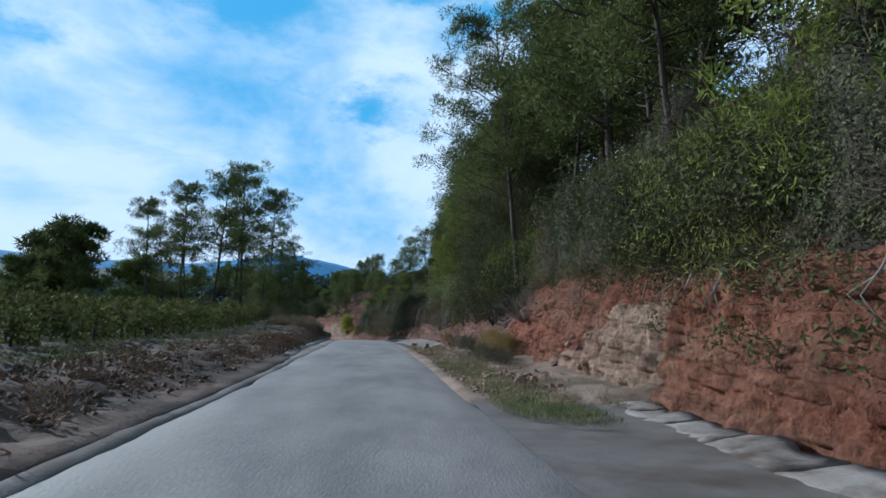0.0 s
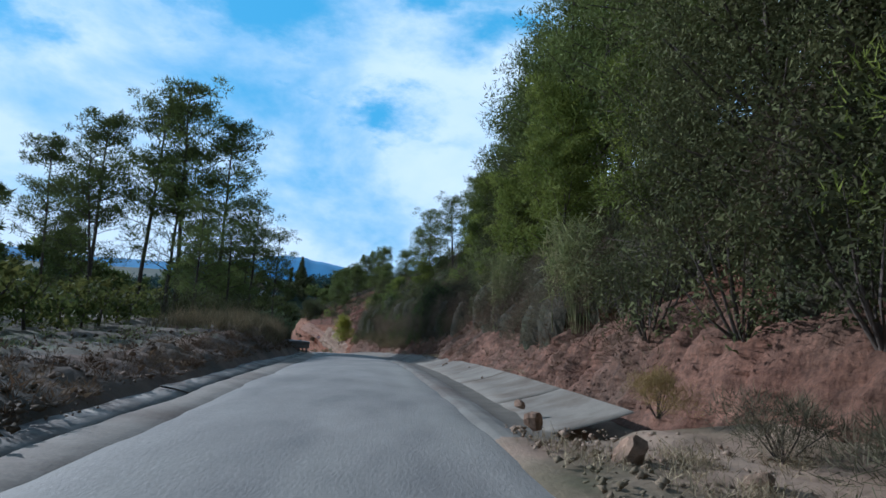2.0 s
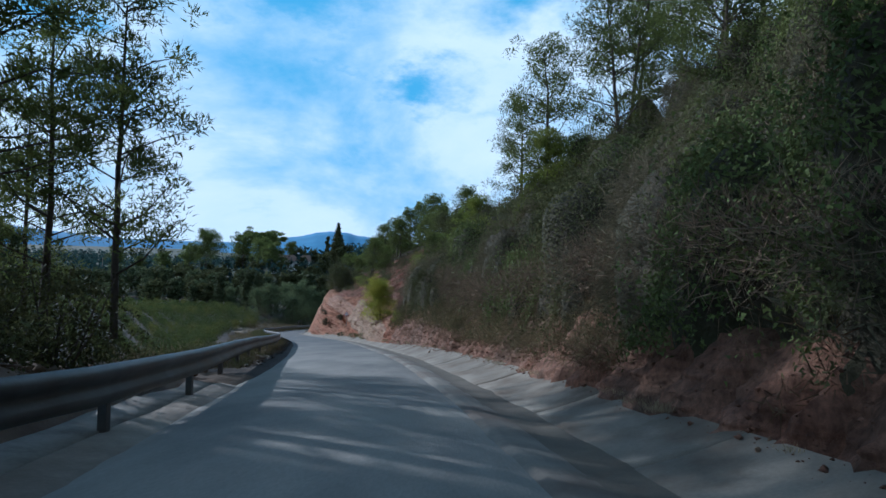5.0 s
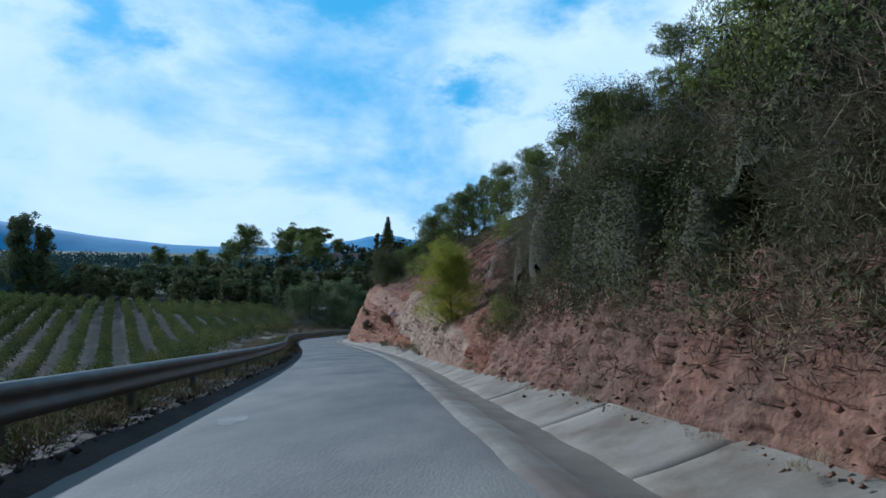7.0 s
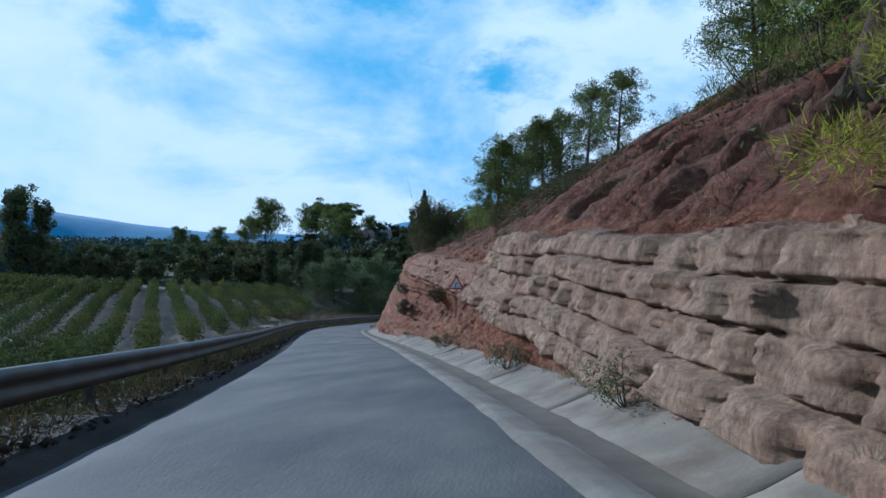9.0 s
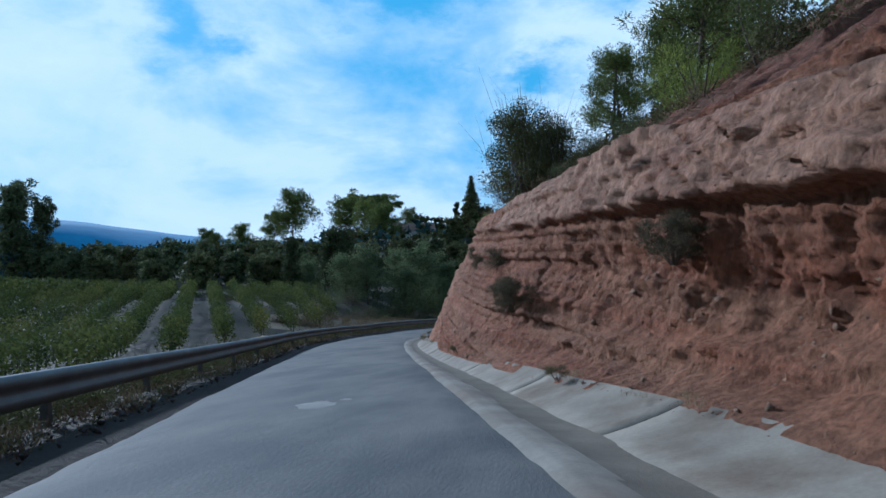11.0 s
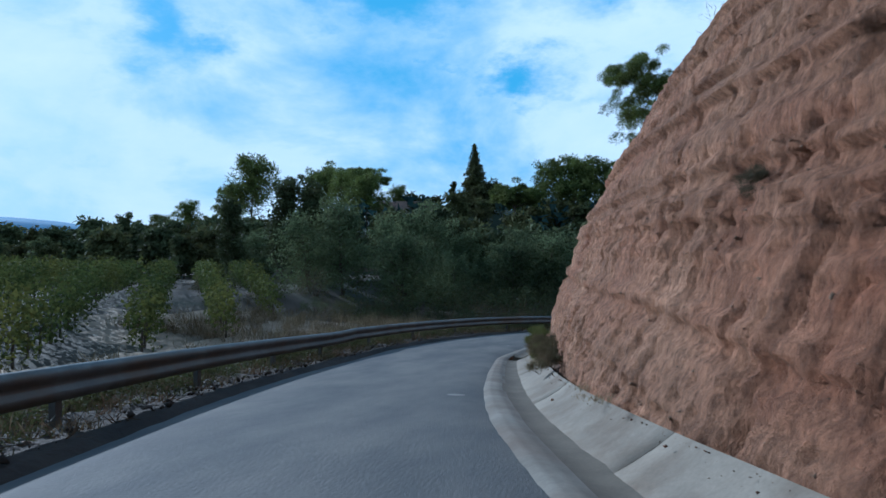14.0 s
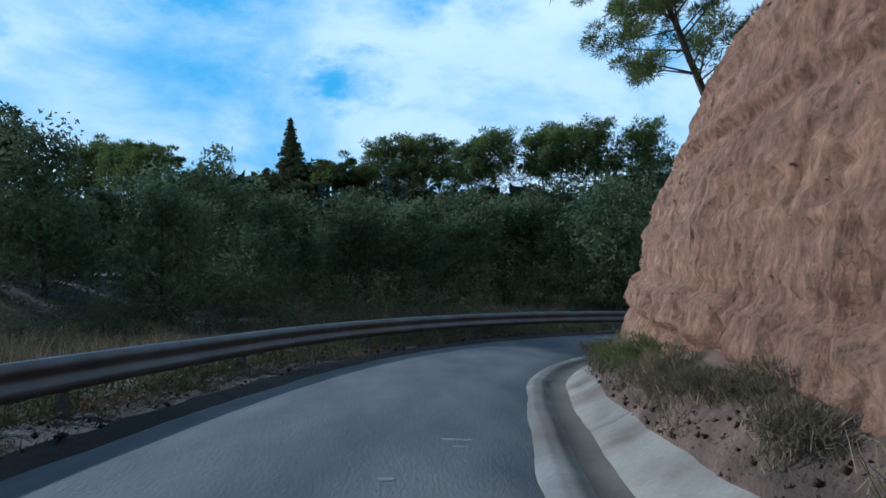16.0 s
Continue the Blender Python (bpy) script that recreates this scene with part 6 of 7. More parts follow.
scatter_clumps("undergrowth", "withered brown litter along the sandy strip", 220, -2, 34, lambda s, r: EDGES(s, 1) - 0.75 - 2.4 * r, M_BROWN, 34, 0.14, 0.03, 0.3, 0.08)
tufts("grass", "low green weeds under the vines", verge_spots(600, 0, 40, 3.6, 8.5), 46, 0.4, 0.2, 0.008, M_BROADG, 0.6)
tufts("grass", "green weeds on the terrace", verge_spots(300, 0, 60, 3.2, 9.0), 30, 0.3, 0.25, 0.01, M_BROADG, 0.5)
scatter_clumps("undergrowth", "withered brown weeds on the vineyard bank", 700, 26, 68, lambda s, r: EDGES(s, 1) - 1.2 - 1.6 * r, M_BROWN, 40, 0.13, 0.012, 0.2, 0.05)
scatter_clumps("undergrowth", "withered leaf litter on the vineyard bank", 320, -4, 40, lambda s, r: EDGES(s, 1) - 1.2 - 4.5 * r, M_BROWN, 30, 0.09, 0.05, 0.35, 0.02)
scatter_clumps("undergrowth", "withered litter under the guardrail", 1500, 80, 214, lambda s, r: EDGES(s, 1) - 0.35 - 3.0 * r, M_BROWN, 30, 0.16, 0.02, 0.3, 0.03)
scatter_clumps("undergrowth", "withered weeds at the foot of the bank", 320, 36, 106, lambda s, r: foot(s) + 0.25 + 1.6 * r, M_BROWN, 36, 0.2, 0.016, 0.32, 0.1)

# thicket between the bend and the riverside trees
for lab, n_, mat_, per_, lf_, wd_, rad_, lift_, d0_, d1_ in (("grey-green thicket behind the bend", 900, M_BROAD, 60, 0.16, 0.07, 0.95, 2.2, 7, 22), ("dry brown thicket behind the bend", 420, M_GRASS, 60, 0.34, 0.016, 0.8, 1.2, 2.6, 12),
                                                             ("dark thicket behind the bend", 450, M_SCRUB, 60, 0.16, 0.07, 1.0, 2.6, 6, 24)):
    s_ = RNG.uniform(196, 240, n_)
    p_ = place(s_, EDGES(s_, 1) - RNG.uniform(d0_, d1_, n_))
    p_ = p_[(p_[:, 0] > -48) | (p_[:, 1] > 208)]
    n_ = len(p_)
    z_ = ground_z(p_[:, 0], p_[:, 1]) + lift_ * RNG.random(n_)
    lv, lf = leaves(RNG, np.stack([p_[:, 0], p_[:, 1], z_], -1), RNG.uniform(0.5, 1.1, n_) * rad_, per_, lf_, wd_, 0.0, 0.85)
    tagged(new("thicket", mesh_from("thicket", lv, lf, [mat_])), lab, "thicket", kind="stuff")

# feathery weeds and dry bushes on the earth at the foot of the bend
M_WEED = material("olive_green_weed", (0.085, 0.100, 0.030), (0.150, 0.158, 0.050), 0.8, 0.85, 0.0, (0.15, 0.135, 0.06), 0.6, island=0.4, translucent=0.25)
W1 = make_thing("weed_bush", "feathery fresh green weed at the foot of the cliff", "weed", shrub_parts(RNG, 0.36, 0.72, 16, 150, 0.13, 0.008, M_WEED, -0.9), "weeds at the bend")
W2 = make_thing("weed_bush", "withered grey-brown weed at the foot of the cliff", "weed", shrub_parts(RNG, 0.4, 0.45, 12, 150, 0.13, 0.007, M_GRASS, -0.4), "weeds at the bend")
ws_, wa_ = np.meshgrid(np.arange(182.5, 207, 0.07), np.linspace(0, 1, 26), indexing="ij")
low_ = 0.08 + 0.10 * (1 - band(ws_, 193.0, 204.0, 2.0)) + 0.20 * fbm(ws_ * 0.6, 3.0, 0, 4, 83)
wu_ = foot(ws_) + low_ + (0.75 - low_) * wa_
wz_ = wedge_z(ws_, wu_) - 0.10 * (wa_ < 0.02) + (0.16 * fbm(ws_ * 1.3, wu_ * 1.3, 0, 4, 84) + 0.08 * fbm(ws_ * 4.5, wu_ * 4.5, 0, 3, 85)) * smooth(0.0, 0.3, wa_) - 0.25 * (1 - band(ws_, 183.5, 206.0, 0.8))
ps_ = RNG.uniform(184, 206, 1500)
pu_ = foot(ps_) + 0.04 + 0.6 * RNG.random(1500)
pile_p = place(ps_, pu_, wedge_z(ps_, pu_))
tagged(new("earth_pile", mesh_from("earth_pile", place(ws_, wu_, wz_).reshape(-1, 3), grid_faces(*ws_.shape), [M_PILE], None, True)), "brown crumbled earth piled against the foot of the cliff", "earth", kind="stuff")


def foot_spots(rows):
    out_ = []
    for s, d, k in rows:
        u = float(foot(np.array([s]))[0]) + (0.7 * d + 0.12 if 183 < s < 206 else 0.25 * d)
        out_.append((*(float(q) for q in place(s, u, float(wedge_z(np.array([s]), np.array([u]))[0]) if 183 < s < 206 else 0.30)), 0.62 * k))
    return out_


put(W1, foot_spots([(191.9, 0.1, 1.7), (191.0, 0.1, 1.6), (191.5, 0.25, 1.5), (189.6, 0.4, 1.2), (185.3, 0.15, 1.0), (198.2, 0.35, 1.1), (197.4, 0.45, 0.9), (199.2, 0.2, 0.8), (200.2, 0.15, 0.7), (201.4, 0.2, 0.6), (202.8, 0.15, 0.6), (195.8, 0.5, 0.5)]), 8)
put(W2, foot_spots([(194.6, 0.5, 0.9), (193.6, 0.3, 1.0), (195.6, 0.3, 1.1), (196.8, 0.2, 0.9), (186.4, 0.4, 1.5), (185.4, 0.4, 1.6), (187.2, 0.3, 1.4), (188.2, 0.2, 1.2), (184.4, 0.4, 1.5), (183.4, 0.4, 1.3), (182.4, 0.1, 0.8), (183.6, 0.1, 0.7), (196.6, 0.5, 1.1), (195.2, 0.4, 1.0), (194.2, 0.55, 1.2), (191.0, 0.5, 0.7), (190.0, 0.45, 0.8), (188.9, 0.3, 0.9), (187.6, 0.25, 0.8), (197.8, 0.2, 0.9), (204, 0.1, 0.8), (170, 0.1, 0.6), (157, 0.1, 0.7), (147, 0.1, 0.8), (139, 0.05, 0.9)]), 10)

# branches and twigs hanging over the edge of the bank
for lab, n_, mat_, u0_, u1_, h1_, range_, lf_, wd_ in (("sunlit branches hanging over the bank", 44, M_PINE_Y, -0.7, 1.2, 2.6, (8, 14), 0.16, 0.024), ("dark tangle hanging over the hollow bank", 150, M_SCRUB, -0.25, 0.6, 0.8, (9, 17), 0.09, 0.045),
                                                       ("dry twigs hanging on the bank", 300, M_TWIGGY, -0.5, 1.6, 0.6, (66, 92), 0.3, 0.012)):
    s_ = RNG.uniform(*range_, n_)
    u_ = face_top(s_) + RNG.uniform(u0_, u1_, n_)
    p_ = place(s_, u_)
    z_ = p_[:, 2] + right_dz(s_, np.maximum(u_, face_top(s_) + 0.3)) + (0.4 if u0_ > -0.6 else -0.3) + h1_ * RNG.random(n_)
    lv, lf = leaves(RNG, np.stack([p_[:, 0], p_[:, 1], z_], -1), RNG.uniform(0.5, 0.9, n_), 120, lf_, wd_, 0.1, 0.9)
    tagged(new("thicket", mesh_from("thicket", lv, lf, [mat_])), lab, "thicket", kind="stuff")

# dry bushes on the shoulder
D1 = make_thing("dry_bush", "yellow-brown dry bush at the foot of the bank", "bush", shrub_parts(RNG, 0.85, 1.3, 20, 130, 0.26, 0.012, M_STRAW, -0.5), "dry bushes on the shoulder")
put(D1, [(*(float(q) for q in place(s, u, dz_)), k) for s, u, dz_, k in [(26.6, 5.4, 0.25, 0.75), (27.8, 5.2, 0.25, 0.8), (28.8, 5.5, 0.3, 0.75), (25.6, 5.6, 0.3, 0.6), (34.6, 4.2, 0.3, 0.5)]], 8)
D2 = make_thing("dry_bush", "grey withered bush at the foot of the bank", "bush", shrub_parts(RNG, 0.8, 0.8, 20, 120, 0.22, 0.010, M_OLIVE, -0.3), "dry bushes on the shoulder")
put(D2, [(*(float(q) for q in place(s, u, dz_)), k) for s, u, dz_, k in [(25.0, 4.2, 0.1, 0.8), (23.4, 4.5, 0.1, 0.7), (30.4, 4.7, 0.2, 0.9), (21.5, 4.4, 0.1, 0.6), (32.4, 4.6, 0.2, 0.8)]], 8)

# roots hanging out of the bank at the start
roots = tagged(new("roots"), "thin bare roots hanging down the earth bank", "roots")
for i in range(16):
    s = RNG.uniform(5, 20)
    h = float(FACE(np.array([s]), 1)[0])
    f_ = float(foot(np.array([s]))[0])
    top_u, low = f_ + 0.12 + h * 0.29 - 0.22, RNG.uniform(0.5, 1.4)
    q = [place(s + 0.12 * RNG.normal() * k, top_u - 0.12 * k + 0.05 * RNG.normal(), h + 0.1 - low * k / 3) for k in range(4)]
    child("root", mesh_from("root", *tube([tuple(float(v) for v in p) for p in q], [0.018, 0.014, 0.010, 0.004], 5), [M_TWIG], None, True), roots)

# broken sloping slabs along the foot of the bank, beside the entrance
for s0, n_, u0_, rise_ in ((4.4, 1.75, 0.8, 0.12), (6.2, 1.62, 0.8, 0.11), (7.9, 1.42, 0.75, 0.1), (9.4, 1.35, 0.7, 0.09), (10.85, 1.0, 0.6, 0.08)):
    SS, AA = np.meshgrid(np.concatenate([[s0], np.linspace(s0 + 0.01, s0 + n_ - 0.01, 8), [s0 + n_]]), np.array([0.0, 0.04, 0.35, 0.7, 1.0, 1.03]), indexing="ij")
    sz = np.interp(AA, [0, 0.04, 0.5, 1.0, 1.03], [0.0, 0.05, 0.05 + rise_ * 0.5, 0.05 + rise_, 0.0]) + 0.16 * fbm(SS * 1.9, AA * 2, 0, 4, 77)
    sz[0], sz[-1] = -0.12, -0.12
    child("slab", mesh_from("slab", place(SS, foot(SS) - u0_ + (u0_ + 0.1) * AA + 0.4 * fbm(SS * 1.6, 3.0 + AA, 0, 4, 78), sz).reshape(-1, 3), grid_faces(*SS.shape), [M_SLABL], None, True), apron)

# catch basin sunk in the ditch
basin = tagged(new("catch_basin"), "open concrete catch basin half filled with rubble", "catch basin")
bs, bu = np.meshgrid(np.linspace(190.1, 192.2, 22), np.linspace(0, 1, 14), indexing="ij")
b0, b1_ = EDGES(bs, 2) + 0.2, EDGES(bs, 4) + 0.45
child("rubble", mesh_from("rubble", place(bs, b0 + (b1_ - b0) * bu, -0.5 + 0.55 * smooth(0.55, 1.0, bu) + 0.5 * fbm(bs * 2.2, bu * 3, 0, 3, 71)).reshape(-1, 3), grid_faces(*bs.shape), [M_RED], None, False), basin, "brown rubble and earth filling the basin")
for q0, q1 in ((190.12, 190.28), (192.02, 192.18)):
    ws, wu = np.meshgrid(np.array([q0, q0 + 0.001, q1 - 0.001, q1]), np.linspace(0, 1, 9), indexing="ij")
    w0, w1_ = EDGES(ws, 2) + 0.3, EDGES(ws, 4) + 0.34
    wz_ = np.interp(wu, [0, 0.35, 0.6, 1], [-0.04, -0.08, -0.02, 0.33])
    child("headwall", mesh_from("headwall", place(ws, w0 + (w1_ - w0) * wu, np.where((ws == q0) | (ws == q1), -0.7, wz_)).reshape(-1, 3), grid_faces(*ws.shape), [M_CONCRETE]), basin)
ws, wz_ = np.meshgrid(np.linspace(190.1, 192.2, 9), np.array([-0.7, -0.01]), indexing="ij")
child("side_wall", mesh_from("side_wall", place(ws, EDGES(ws, 2) + 0.3 + 0.0 * wz_, wz_).reshape(-1, 3), grid_faces(*ws.shape), [M_CONCRETE]), basin)

# scrub under the pines at the end of the terrace
n_ = 260
q_ = np.stack([RNG.uniform(-40, -21, n_), RNG.uniform(72, 80, n_)], -1)
z_ = ground_z(q_[:, 0], q_[:, 1]) + 2.8 * RNG.random(n_)
lv, lf = leaves(RNG, np.stack([q_[:, 0], q_[:, 1], z_], -1), RNG.uniform(0.6, 1.2, n_), 60, 0.17, 0.07, 0.0, 0.85)
tagged(new("thicket", mesh_from("thicket", lv, lf, [M_SCRUB])), "dark scrub under the pines beside the vineyard", "thicket", kind="stuff")

# gravel weathered out of the rock face
cg = cliff_p.reshape(-1, 3)[np.repeat(((CS > 136) & (CS < 206) & (CVV > 0.02) & (CVV < 0.98)).ravel().nonzero()[0], 1)]
cg = cg[RNG.integers(0, len(cg), 5200)]
octa = np.array([(1, 0, 0), (-1, 0, 0), (0, 1, 0), (0, -1, 0), (0, 0, 0.7), (0, 0, -0.7)])
of = np.array([(0, 2, 4), (2, 1, 4), (1, 3, 4), (3, 0, 4), (2, 0, 5), (1, 2, 5), (3, 1, 5), (0, 3, 5)])
gvv = (octa[None] * RNG.uniform(0.5, 1.3, (len(cg), 6, 1)) + RNG.normal(0, 0.2, (len(cg), 6, 3))) * (0.010 + 0.026 * RNG.random((len(cg), 1, 1)) ** 3) + cg[:, None]
tagged(new("gravel", mesh_from("gravel", gvv.reshape(-1, 3), (of[None] + 6 * np.arange(len(cg))[:, None, None]).reshape(-1, 3), [M_ROCK])), "small pebbles weathered out of the rock face", "gravel", kind="stuff")

cg = cliff_p.reshape(-1, 3)[((CS > 137) & (CS < 166) & (CVV > 0.01) & (CVV < 0.5)).ravel().nonzero()[0]]
cg = cg[RNG.integers(0, len(cg), 420)]
gvv = (octa[None] * RNG.uniform(0.4, 1.4, (len(cg), 6, 1)) + RNG.normal(0, 0.25, (len(cg), 6, 3))) * (0.03 + 0.06 * RNG.random((len(cg), 1, 1)) ** 4) + cg[:, None]
tagged(new("gravel", mesh_from("gravel", gvv.reshape(-1, 3), (of[None] + 6 * np.arange(len(cg))[:, None, None]).reshape(-1, 3), [M_ROCK])), "angular sandstone fragments stuck in the red face", "gravel", kind="stuff")
s_ = RNG.uniform(36, 104, 2600)
fr = RNG.random(2600) ** 1.6
p_ = place(s_, foot(s_) + 0.05 + 0.9 * FACE(s_, 1) * FACE(s_, 2) * fr, 0.12 + 0.9 * FACE(s_, 1) * fr)
v_ = (octa[None] * RNG.uniform(0.5, 1.3, (2600, 6, 1)) + RNG.normal(0, 0.2, (2600, 6, 3))) * (0.012 + 0.045 * RNG.random((2600, 1, 1)) ** 3) + p_[:, None]
tagged(new("clods", mesh_from("clods", v_.reshape(-1, 3), (of[None] + 6 * np.arange(2600)[:, None, None]).reshape(-1, 3), [M_BANK])), "crumbled clods on the earth bank", "clods", kind="stuff")

# clods and pebbles on the verge
def clods(name, label, s, u, size, mat):
    p = place(s, u)
    z = left_z(s, u, p[:, 0], p[:, 1]) + 0.10 if u.mean() < 0 else p[:, 2] + np.where(s > 36, 0.27 - 0.36 * (foot(s) + 0.22 - u), 0.12)
    v = (octa[None] * RNG.uniform(0.5, 1.3, (len(s), 6, 1)) + RNG.normal(0, 0.2, (len(s), 6, 3))) * (size * (0.3 + RNG.random((len(s), 1, 1)) ** 3)) + np.stack([p[:, 0], p[:, 1], z], -1)[:, None]
    tagged(new(name, mesh_from(name, v.reshape(-1, 3), (of[None] + 6 * np.arange(len(s))[:, None, None]).reshape(-1, 3), [mat])), label, "clods", kind="stuff")


s_ = RNG.uniform(-2, 80, 3600)
clods("clods", "crumbled brown clods on the verge", s_, EDGES(s_, 1) - 1.1 - 4.2 * RNG.random(3600) ** 1.3, 0.075, M_EARTH)
s_ = RNG.uniform(-2, 34, 2400)
clods("clods", "dark turned clods on the vineyard bank", s_, EDGES(s_, 1) - 0.7 - 3.2 * RNG.random(2400), 0.07, M_EARTH)
s_ = RNG.uniform(80, 214, 3600)
clods("clods", "pebbles and clods under the guardrail", s_, EDGES(s_, 1) - 0.15 - 2.2 * RNG.random(3600) ** 1.3, 0.06, M_VERGE)
s_ = RNG.uniform(12, 34, 2200)
clods("clods", "crumbled earth at the road edge", s_, EDGES(s_, 2) + 0.1 + 3.0 * RNG.random(2200) ** 1.3, 0.06, M_SAND)

s_ = RNG.uniform(36, 205, 1700)
clods("clods", "crumbs of earth lying along the foot of the rock", s_, foot(s_) + 0.26 - 0.26 * RNG.random(1700) ** 3, 0.015, M_BANK)

v_ = (octa[None] * RNG.uniform(0.5, 1.3, (1500, 6, 1)) + RNG.normal(0, 0.2, (1500, 6, 3))) * (0.008 + 0.04 * RNG.random((1500, 1, 1)) ** 4) + pile_p[:, None] + np.array([0, 0, 0.02])
tagged(new("clods", mesh_from("clods", v_.reshape(-1, 3), (of[None] + 6 * np.arange(1500)[:, None, None]).reshape(-1, 3), [M_PILE])), "crumbs of brown earth on the pile at the bend", "clods", kind="stuff")

# broken sticks lying under the guardrail
tubes = []
for i in range(420):
    s = RNG.uniform(82, 214)
    x, y, z = place(s, float(EDGES(np.array([s]), 1)[0]) - RNG.uniform(0.15, 1.1), 0.06 + 0.06 * RNG.random())
    a, n_ = RNG.uniform(0, 6.28), RNG.uniform(0.1, 0.45)
    tubes.append(tube([(x, y, z), (x + n_ * math.cos(a), y + n_ * math.sin(a), z + RNG.uniform(-0.02, 0.12))], [0.008, 0.004], 4))
tagged(new("sticks", mesh_from("sticks", *join_tubes(tubes), [M_TWIG])), "dry broken sticks under the guardrail", "sticks", kind="stuff")

# bare twigs leaning out from the rock crest
def twig_parts(rng, n, length):
    tubes = []
    for i in range(n):
        a, e = rng.uniform(0, 6.28), rng.uniform(0.5, 1.3)
        d = np.array([math.cos(a) * math.cos(e), math.sin(a) * math.cos(e), math.sin(e)])
        q = d * length * rng.uniform(0.5, 1.1)
        m1 = q * 0.5 + rng.normal(0, 0.06, 3)
        tubes.append(tube([d * 0.02, m1, q], [0.012, 0.008, 0.003], 3))
        for j in range(3):
            tubes.append(tube([m1 + (q - m1) * 0.3 * j, m1 + (q - m1) * 0.3 * j + (d + rng.normal(0, 0.5, 3)) * length * 0.25], [0.006, 0.002], 3))
    return [("twig", mesh_from("twig", *join_tubes(tubes), [M_TWIG]))]


TW = make_thing("bare_bush", "leafless grey bush on the rock crest", "bush", twig_parts(RNG, 60, 2.2), "bare bushes")
put(TW, [(*spot(s, u, 0.1), k) for s, u, k in [(172.5, 7.0, 1.1), (173.5, 7.6, 0.9), (118, 9, 1.2), (109, 8.5, 1.3), (95, 6.0, 0.9), (104, 5.6, 0.9), (26, 6.2, 0.8), (9, 6.4, 0.9)]], 14)

# giant reeds on the bank
def reed_parts(rng):
    tubes, c = [], []
    for i in range(26):
        a, q = rng.uniform(0, 6.28), 0.7 * rng.random()
        x, y, lean_x, lean_y, hgt = q * math.cos(a), q * math.sin(a), rng.normal(0, 0.35), rng.normal(0, 0.35), rng.uniform(2.0, 3.4)
        tubes.append(tube([(x, y, -0.2), (x + lean_x * 0.4, y + lean_y * 0.4, hgt * 0.6), (x + lean_x, y + lean_y, hgt)], [0.014, 0.011, 0.004], 4))
        c += [(x + lean_x * t, y + lean_y * t, hgt * (0.35 + 0.65 * t)) for t in (0.2, 0.45, 0.7, 0.95)]
    tv, tf = join_tubes(tubes)
    lv, lf = leaves(rng, c, np.full(len(c), 0.12), 11, 0.45, 0.03, 0.25, 1.0)
    return [("cane", mesh_from("cane", tv, tf, [M_REED])), ("foliage", mesh_from("foliage", lv, lf, [M_REED]))]


RD = make_thing("reed_clump", "tall green cane reeds on the bank", "reeds", reed_parts(RNG), "cane reeds")
put(RD, [(*spot(s, u, 0.1), k) for s, u, k in [(58.5, 6.3, 1.0), (60, 6.8, 0.9), (42.6, 5.5, 0.85), (43.5, 5.8, 0.9), (49.6, 5.2, 0.85), (51, 5.5, 0.8), (61.5, 6.6, 0.8), (56.5, 6.6, 0.8), (167.5, 6.6, 0.6), (168.5, 7.2, 0.6)]], 6)


# stones
def stone_mesh(rng, r):
    bm = bmesh.new()
    bmesh.ops.create_icosphere(bm, subdivisions=2, radius=r)
    k = rng.uniform(0.6, 1.2, 3) * np.array([1, 1, 0.7])
    o = rng.uniform(0, 50, 3)
    for v in bm.verts:
        q = v.co / r
        f = 1 + 0.5 * float(fbm(q.x * 0.9 + o[0], q.y * 0.9 + o[1], q.z * 0.9 + o[2], 3, 9))
        v.co = Vector((v.co.x * k[0] * f, v.co.y * k[1] * f, v.co.z * k[2] * f))
    for i in range(9):                  # flat broken sides
        d = Vector(rng.normal(size=3)).normalized()
        cut = r * rng.uniform(0.45, 0.75)
        for v in bm.verts:
            over = v.co.dot(d) - cut
            if over > 0:
                v.co -= d * over
    me = bpy.data.meshes.new("stone")
    bm.to_mesh(me)
    bm.free()
    me.materials.append(M_ROCK)
    return me


SM = [stone_mesh(RNG, 0.14) for i in range(5)]
def stone(s, u, k, lift=0.0):
    x, y, z = spot(s, u, 0.0)
    o = tagged(new("stone", SM[RNG.integers(5)]), "loose pale sandstone fallen from the bank", "stone", "fallen stones")
    o.matrix_basis = Matrix.Translation((x, y, z + lift)) @ pose(0, 0, 0, RNG.uniform(0, 360), RNG.uniform(0, 40), RNG.uniform(0, 360)) @ Matrix.Scale(k, 4)


for s, u, k in [(34, 2.2, 1.2), (32, 2.7, 1.6), (26.6, 2.4, 1.3), (29, 2.6, 0.9), (14.8, 3.4, 1.5), (15.4, 3.9, 1.3), (14.2, 4.2, 1.1), (15.9, 3.5, 1.0), (13.8, 3.9, 0.9)] + [(15.2 + 2.4 * RNG.random(), 2.7 + 1.6 * RNG.random(), RNG.uniform(0.4, 1.1)) for i in range(18)] + [(16.5 + 3.5 * RNG.random(), 4.4 + 1.4 * RNG.random(), RNG.uniform(0.4, 1.3)) for i in range(14)] + [(31, 3.4, 1.0), (24, 3.2, 0.8), (36, 2.5, 0.8), (28, 3.6, 1.1)]:
    stone(s, u, k, 0.12)
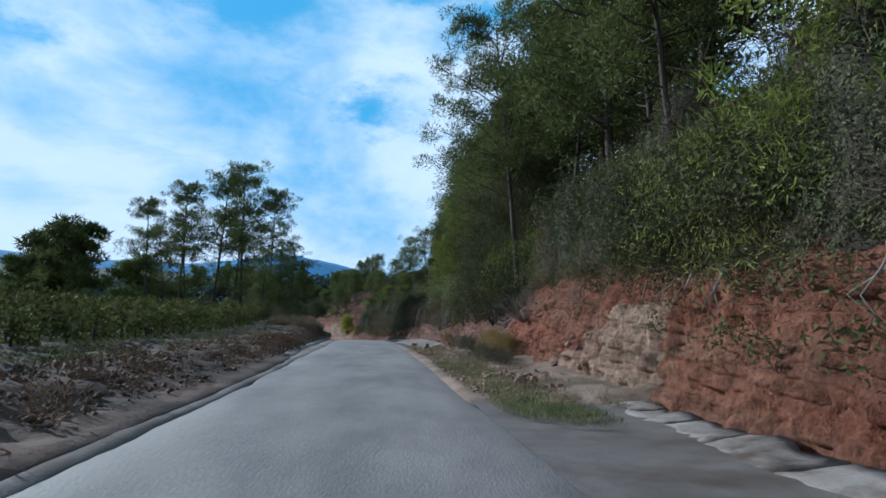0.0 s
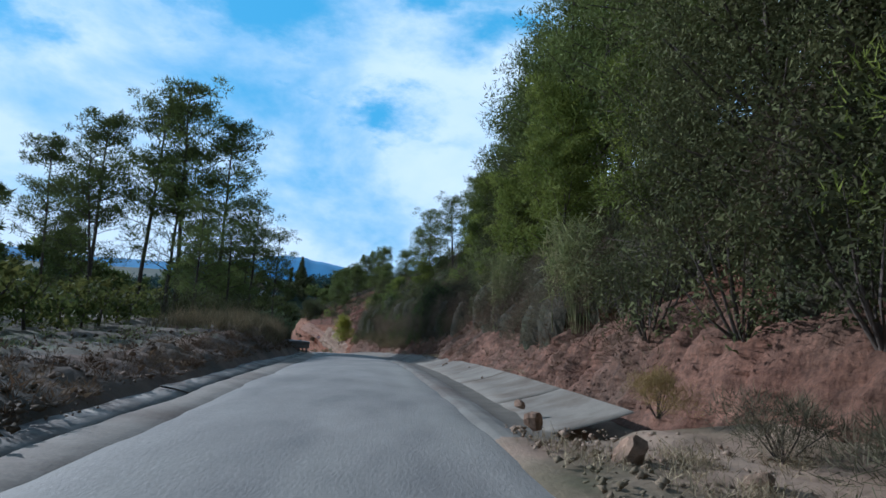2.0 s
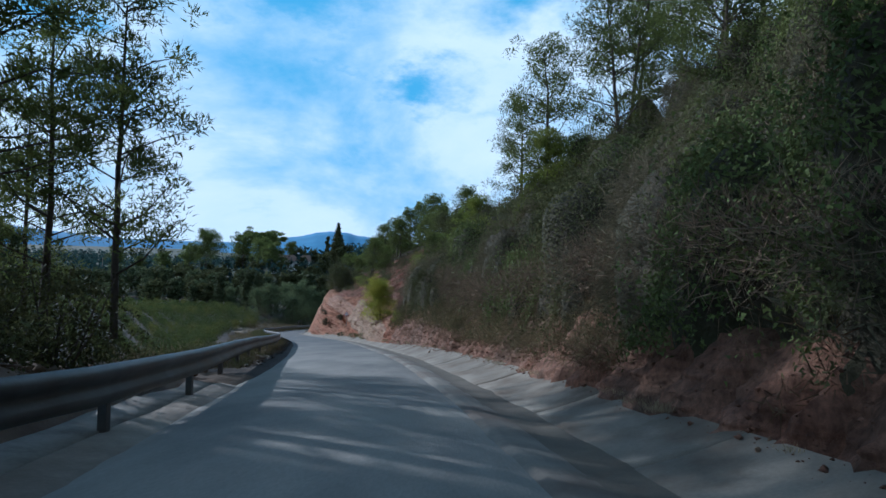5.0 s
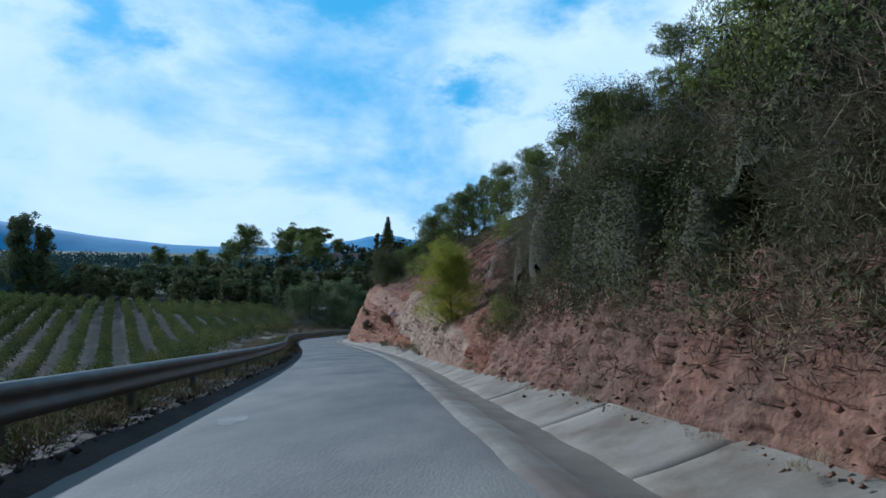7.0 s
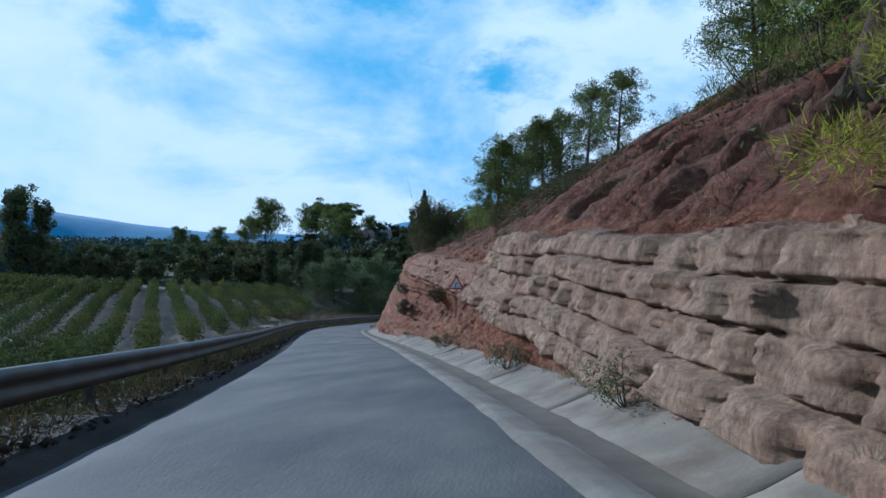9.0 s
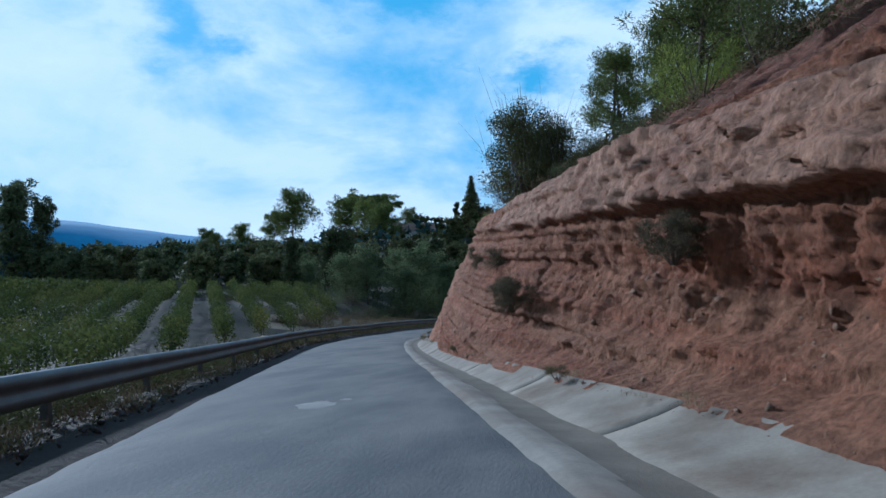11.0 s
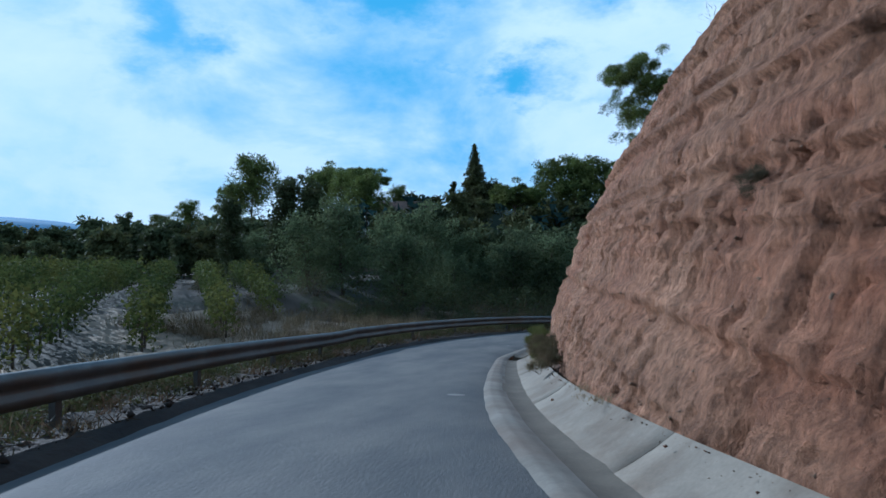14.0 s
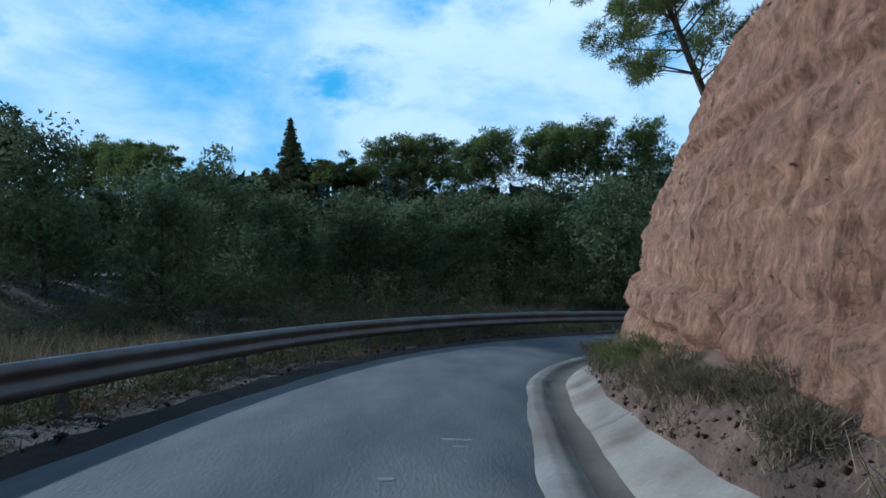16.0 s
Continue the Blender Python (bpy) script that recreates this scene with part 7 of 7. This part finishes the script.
for i in range(34):
    s = RNG.uniform(38, 205)
    b_, f_ = float(EDGES(np.array([s]), 3)[0]) + 0.08, float(EDGES(np.array([s]), 4)[0]) + 0.32
    a_, k_ = 1 - 0.6 * RNG.random() ** 2, RNG.uniform(0.2, 0.6)
    stone(s, b_ + (f_ - b_) * a_, k_, float(np.interp(a_, [0, 0.35, 0.7, 1], [-0.09, 0.03, 0.17, 0.31])) - float(right_dz(np.array([s]), np.array([b_ + (f_ - b_) * a_]))[0]) + 0.04 * k_)
for i in range(50):
    s = RNG.uniform(78, 206)
    stone(s, float(EDGES(np.array([s]), 1)[0]) - RNG.uniform(0.5, 1.6), RNG.uniform(0.25, 0.8), 0.03)

# pale patches and specks on the asphalt
def patch(s, u, ls, lu, seed):
    a = np.linspace(0, 2 * math.pi, 40, endpoint=False)
    r = 1 + 0.9 * fbm(np.cos(a) * 1.6 + seed, np.sin(a) * 1.6, 0, 4, seed)
    ring = place(s + ls * r * np.cos(a), u + lu * r * np.sin(a))
    uu, e0, e1 = u + lu * r * np.sin(a), EDGES(s, 1), EDGES(s, 2)
    ra_ = (uu - e0) / (e1 - e0)
    ring[:, 2] += 0.05 * (1 - (2 * ra_ - 1) ** 2) + 0.02 * fbm(0.3 * (s + ls * r * np.cos(a)), uu * 0.5, 0, 3, 25) + 0.004
    v = np.concatenate([ring, ring.mean(0)[None]])
    child("patch", mesh_from("patch", v, np.array([(i, (i + 1) % 40, 40) for i in range(40)]), [M_PATCH]), road)


for i, (s, u, ls, lu) in enumerate([(146.4, -0.9, 0.5, 0.32), (147, -0.5, 0.12, 0.1), (96.1, -2.0, 0.55, 0.22), (194.8, -0.3, 0.05, 0.07), (196.2, 0.2, 0.05, 0.16), (195.9, 0.25, 0.03, 0.07), (180.5, 0.35, 0.12, 0.15), (28.6, -1.7, 0.35, 0.25), (52.2, 1.25, 0.5, 0.2)]):
    patch(s, u, ls, lu, i)

# triangular bend sign on its post at the foot of the cutting
def sign_plate(name, side, round_r, y0, y1, mat):
    bm = bmesh.new()
    rim_ = []
    for k in range(3):
        a = radians(90 + 120 * k)
        c = Vector((math.cos(a), 0, math.sin(a))) * (side / math.sqrt(3) - 2 * round_r)
        rim_ += [c + round_r * Vector((math.cos(a + radians(b)), 0, math.sin(a + radians(b)))) for b in (-60, -30, 0, 30, 60)]
    f0 = [bm.verts.new((p.x, y0, p.z)) for p in rim_]
    f1 = [bm.verts.new((p.x, y1, p.z)) for p in rim_]
    bm.faces.new(f0)
    bm.faces.new(f1[::-1])
    for k in range(len(rim_)):
        q = (k + 1) % len(rim_)
        bm.faces.new((f0[q], f0[k], f1[k], f1[q]))
    me = bpy.data.meshes.new(name)
    bm.to_mesh(me)
    bm.free()
    me.materials.append(mat)
    return me


M_SIGNRED = material("faded_red_sign_paint", (0.30, 0.018, 0.022), (0.36, 0.030, 0.034), 3.0, 0.5, 0.1, (0.24, 0.02, 0.02), 1.5)
M_SIGNWHITE = material("white_sign_paint", (0.62, 0.63, 0.66), (0.70, 0.71, 0.73), 2.0, 0.5, 0.1, (0.55, 0.55, 0.55), 1.0)
M_SIGNBLACK = material("black_sign_paint", (0.018, 0.018, 0.022), (0.030, 0.030, 0.034), 2.0, 0.5, 0.1)
bend_sign = tagged(new("road_sign"), "red-bordered white triangular bend warning sign on a steel post", "road sign")
child("post", mesh_from("post", *tube([(0, 0.035, -0.5), (0.01, 0.035, 1.2), (0, 0.035, 2.75)], [0.03, 0.03, 0.03], 10), [M_STEEL], None, True), bend_sign)
plate = child("border", sign_plate("border", 0.72, 0.03, -0.012, 0.006, M_SIGNRED), bend_sign)
panel_ = child("panel", sign_plate("panel", 0.50, 0.010, -0.0165, -0.0125, M_SIGNWHITE), bend_sign)
arc_ = [(-0.035, -0.125), (-0.035, -0.03), (-0.028, 0.015), (-0.008, 0.045), (0.02, 0.055)]
v_ = np.array([(x + o * ox, -0.0205, z + o * oz) for (x, z), (ox, oz) in zip(arc_, ((1, 0), (1, 0), (0.9, -0.4), (0.6, -0.8), (0, -1))) for o in (-0.02, 0.02)] + [(0.02, -0.0205, 0.10), (0.02, -0.0205, 0.01), (0.085, -0.0205, 0.055)])
child("arrow", mesh_from("arrow", v_, np.array([(2 * k, 2 * k + 1, 2 * k + 3) for k in range(4)] + [(2 * k, 2 * k + 3, 2 * k + 2) for k in range(4)] + [(10, 11, 12)]), [M_SIGNBLACK]), panel_)
for o in (plate, panel_):
    o.location.z = 2.46
bend_sign.matrix_basis = pose(-24.84, 137.15, -13.95, 0, 0, 17)

# utility pole far across the vineyard
pole = tagged(new("utility_pole"), "thin dark wooden utility pole beyond the field", "pole")
child("shaft", mesh_from("shaft", *tube([(0, 0, -0.5), (0, 0, 9.5)], [0.16, 0.1], 8), [M_WOOD], None, True), pole)
pole.matrix_basis = Matrix.Translation((-155.7, 292.2, -19.0))
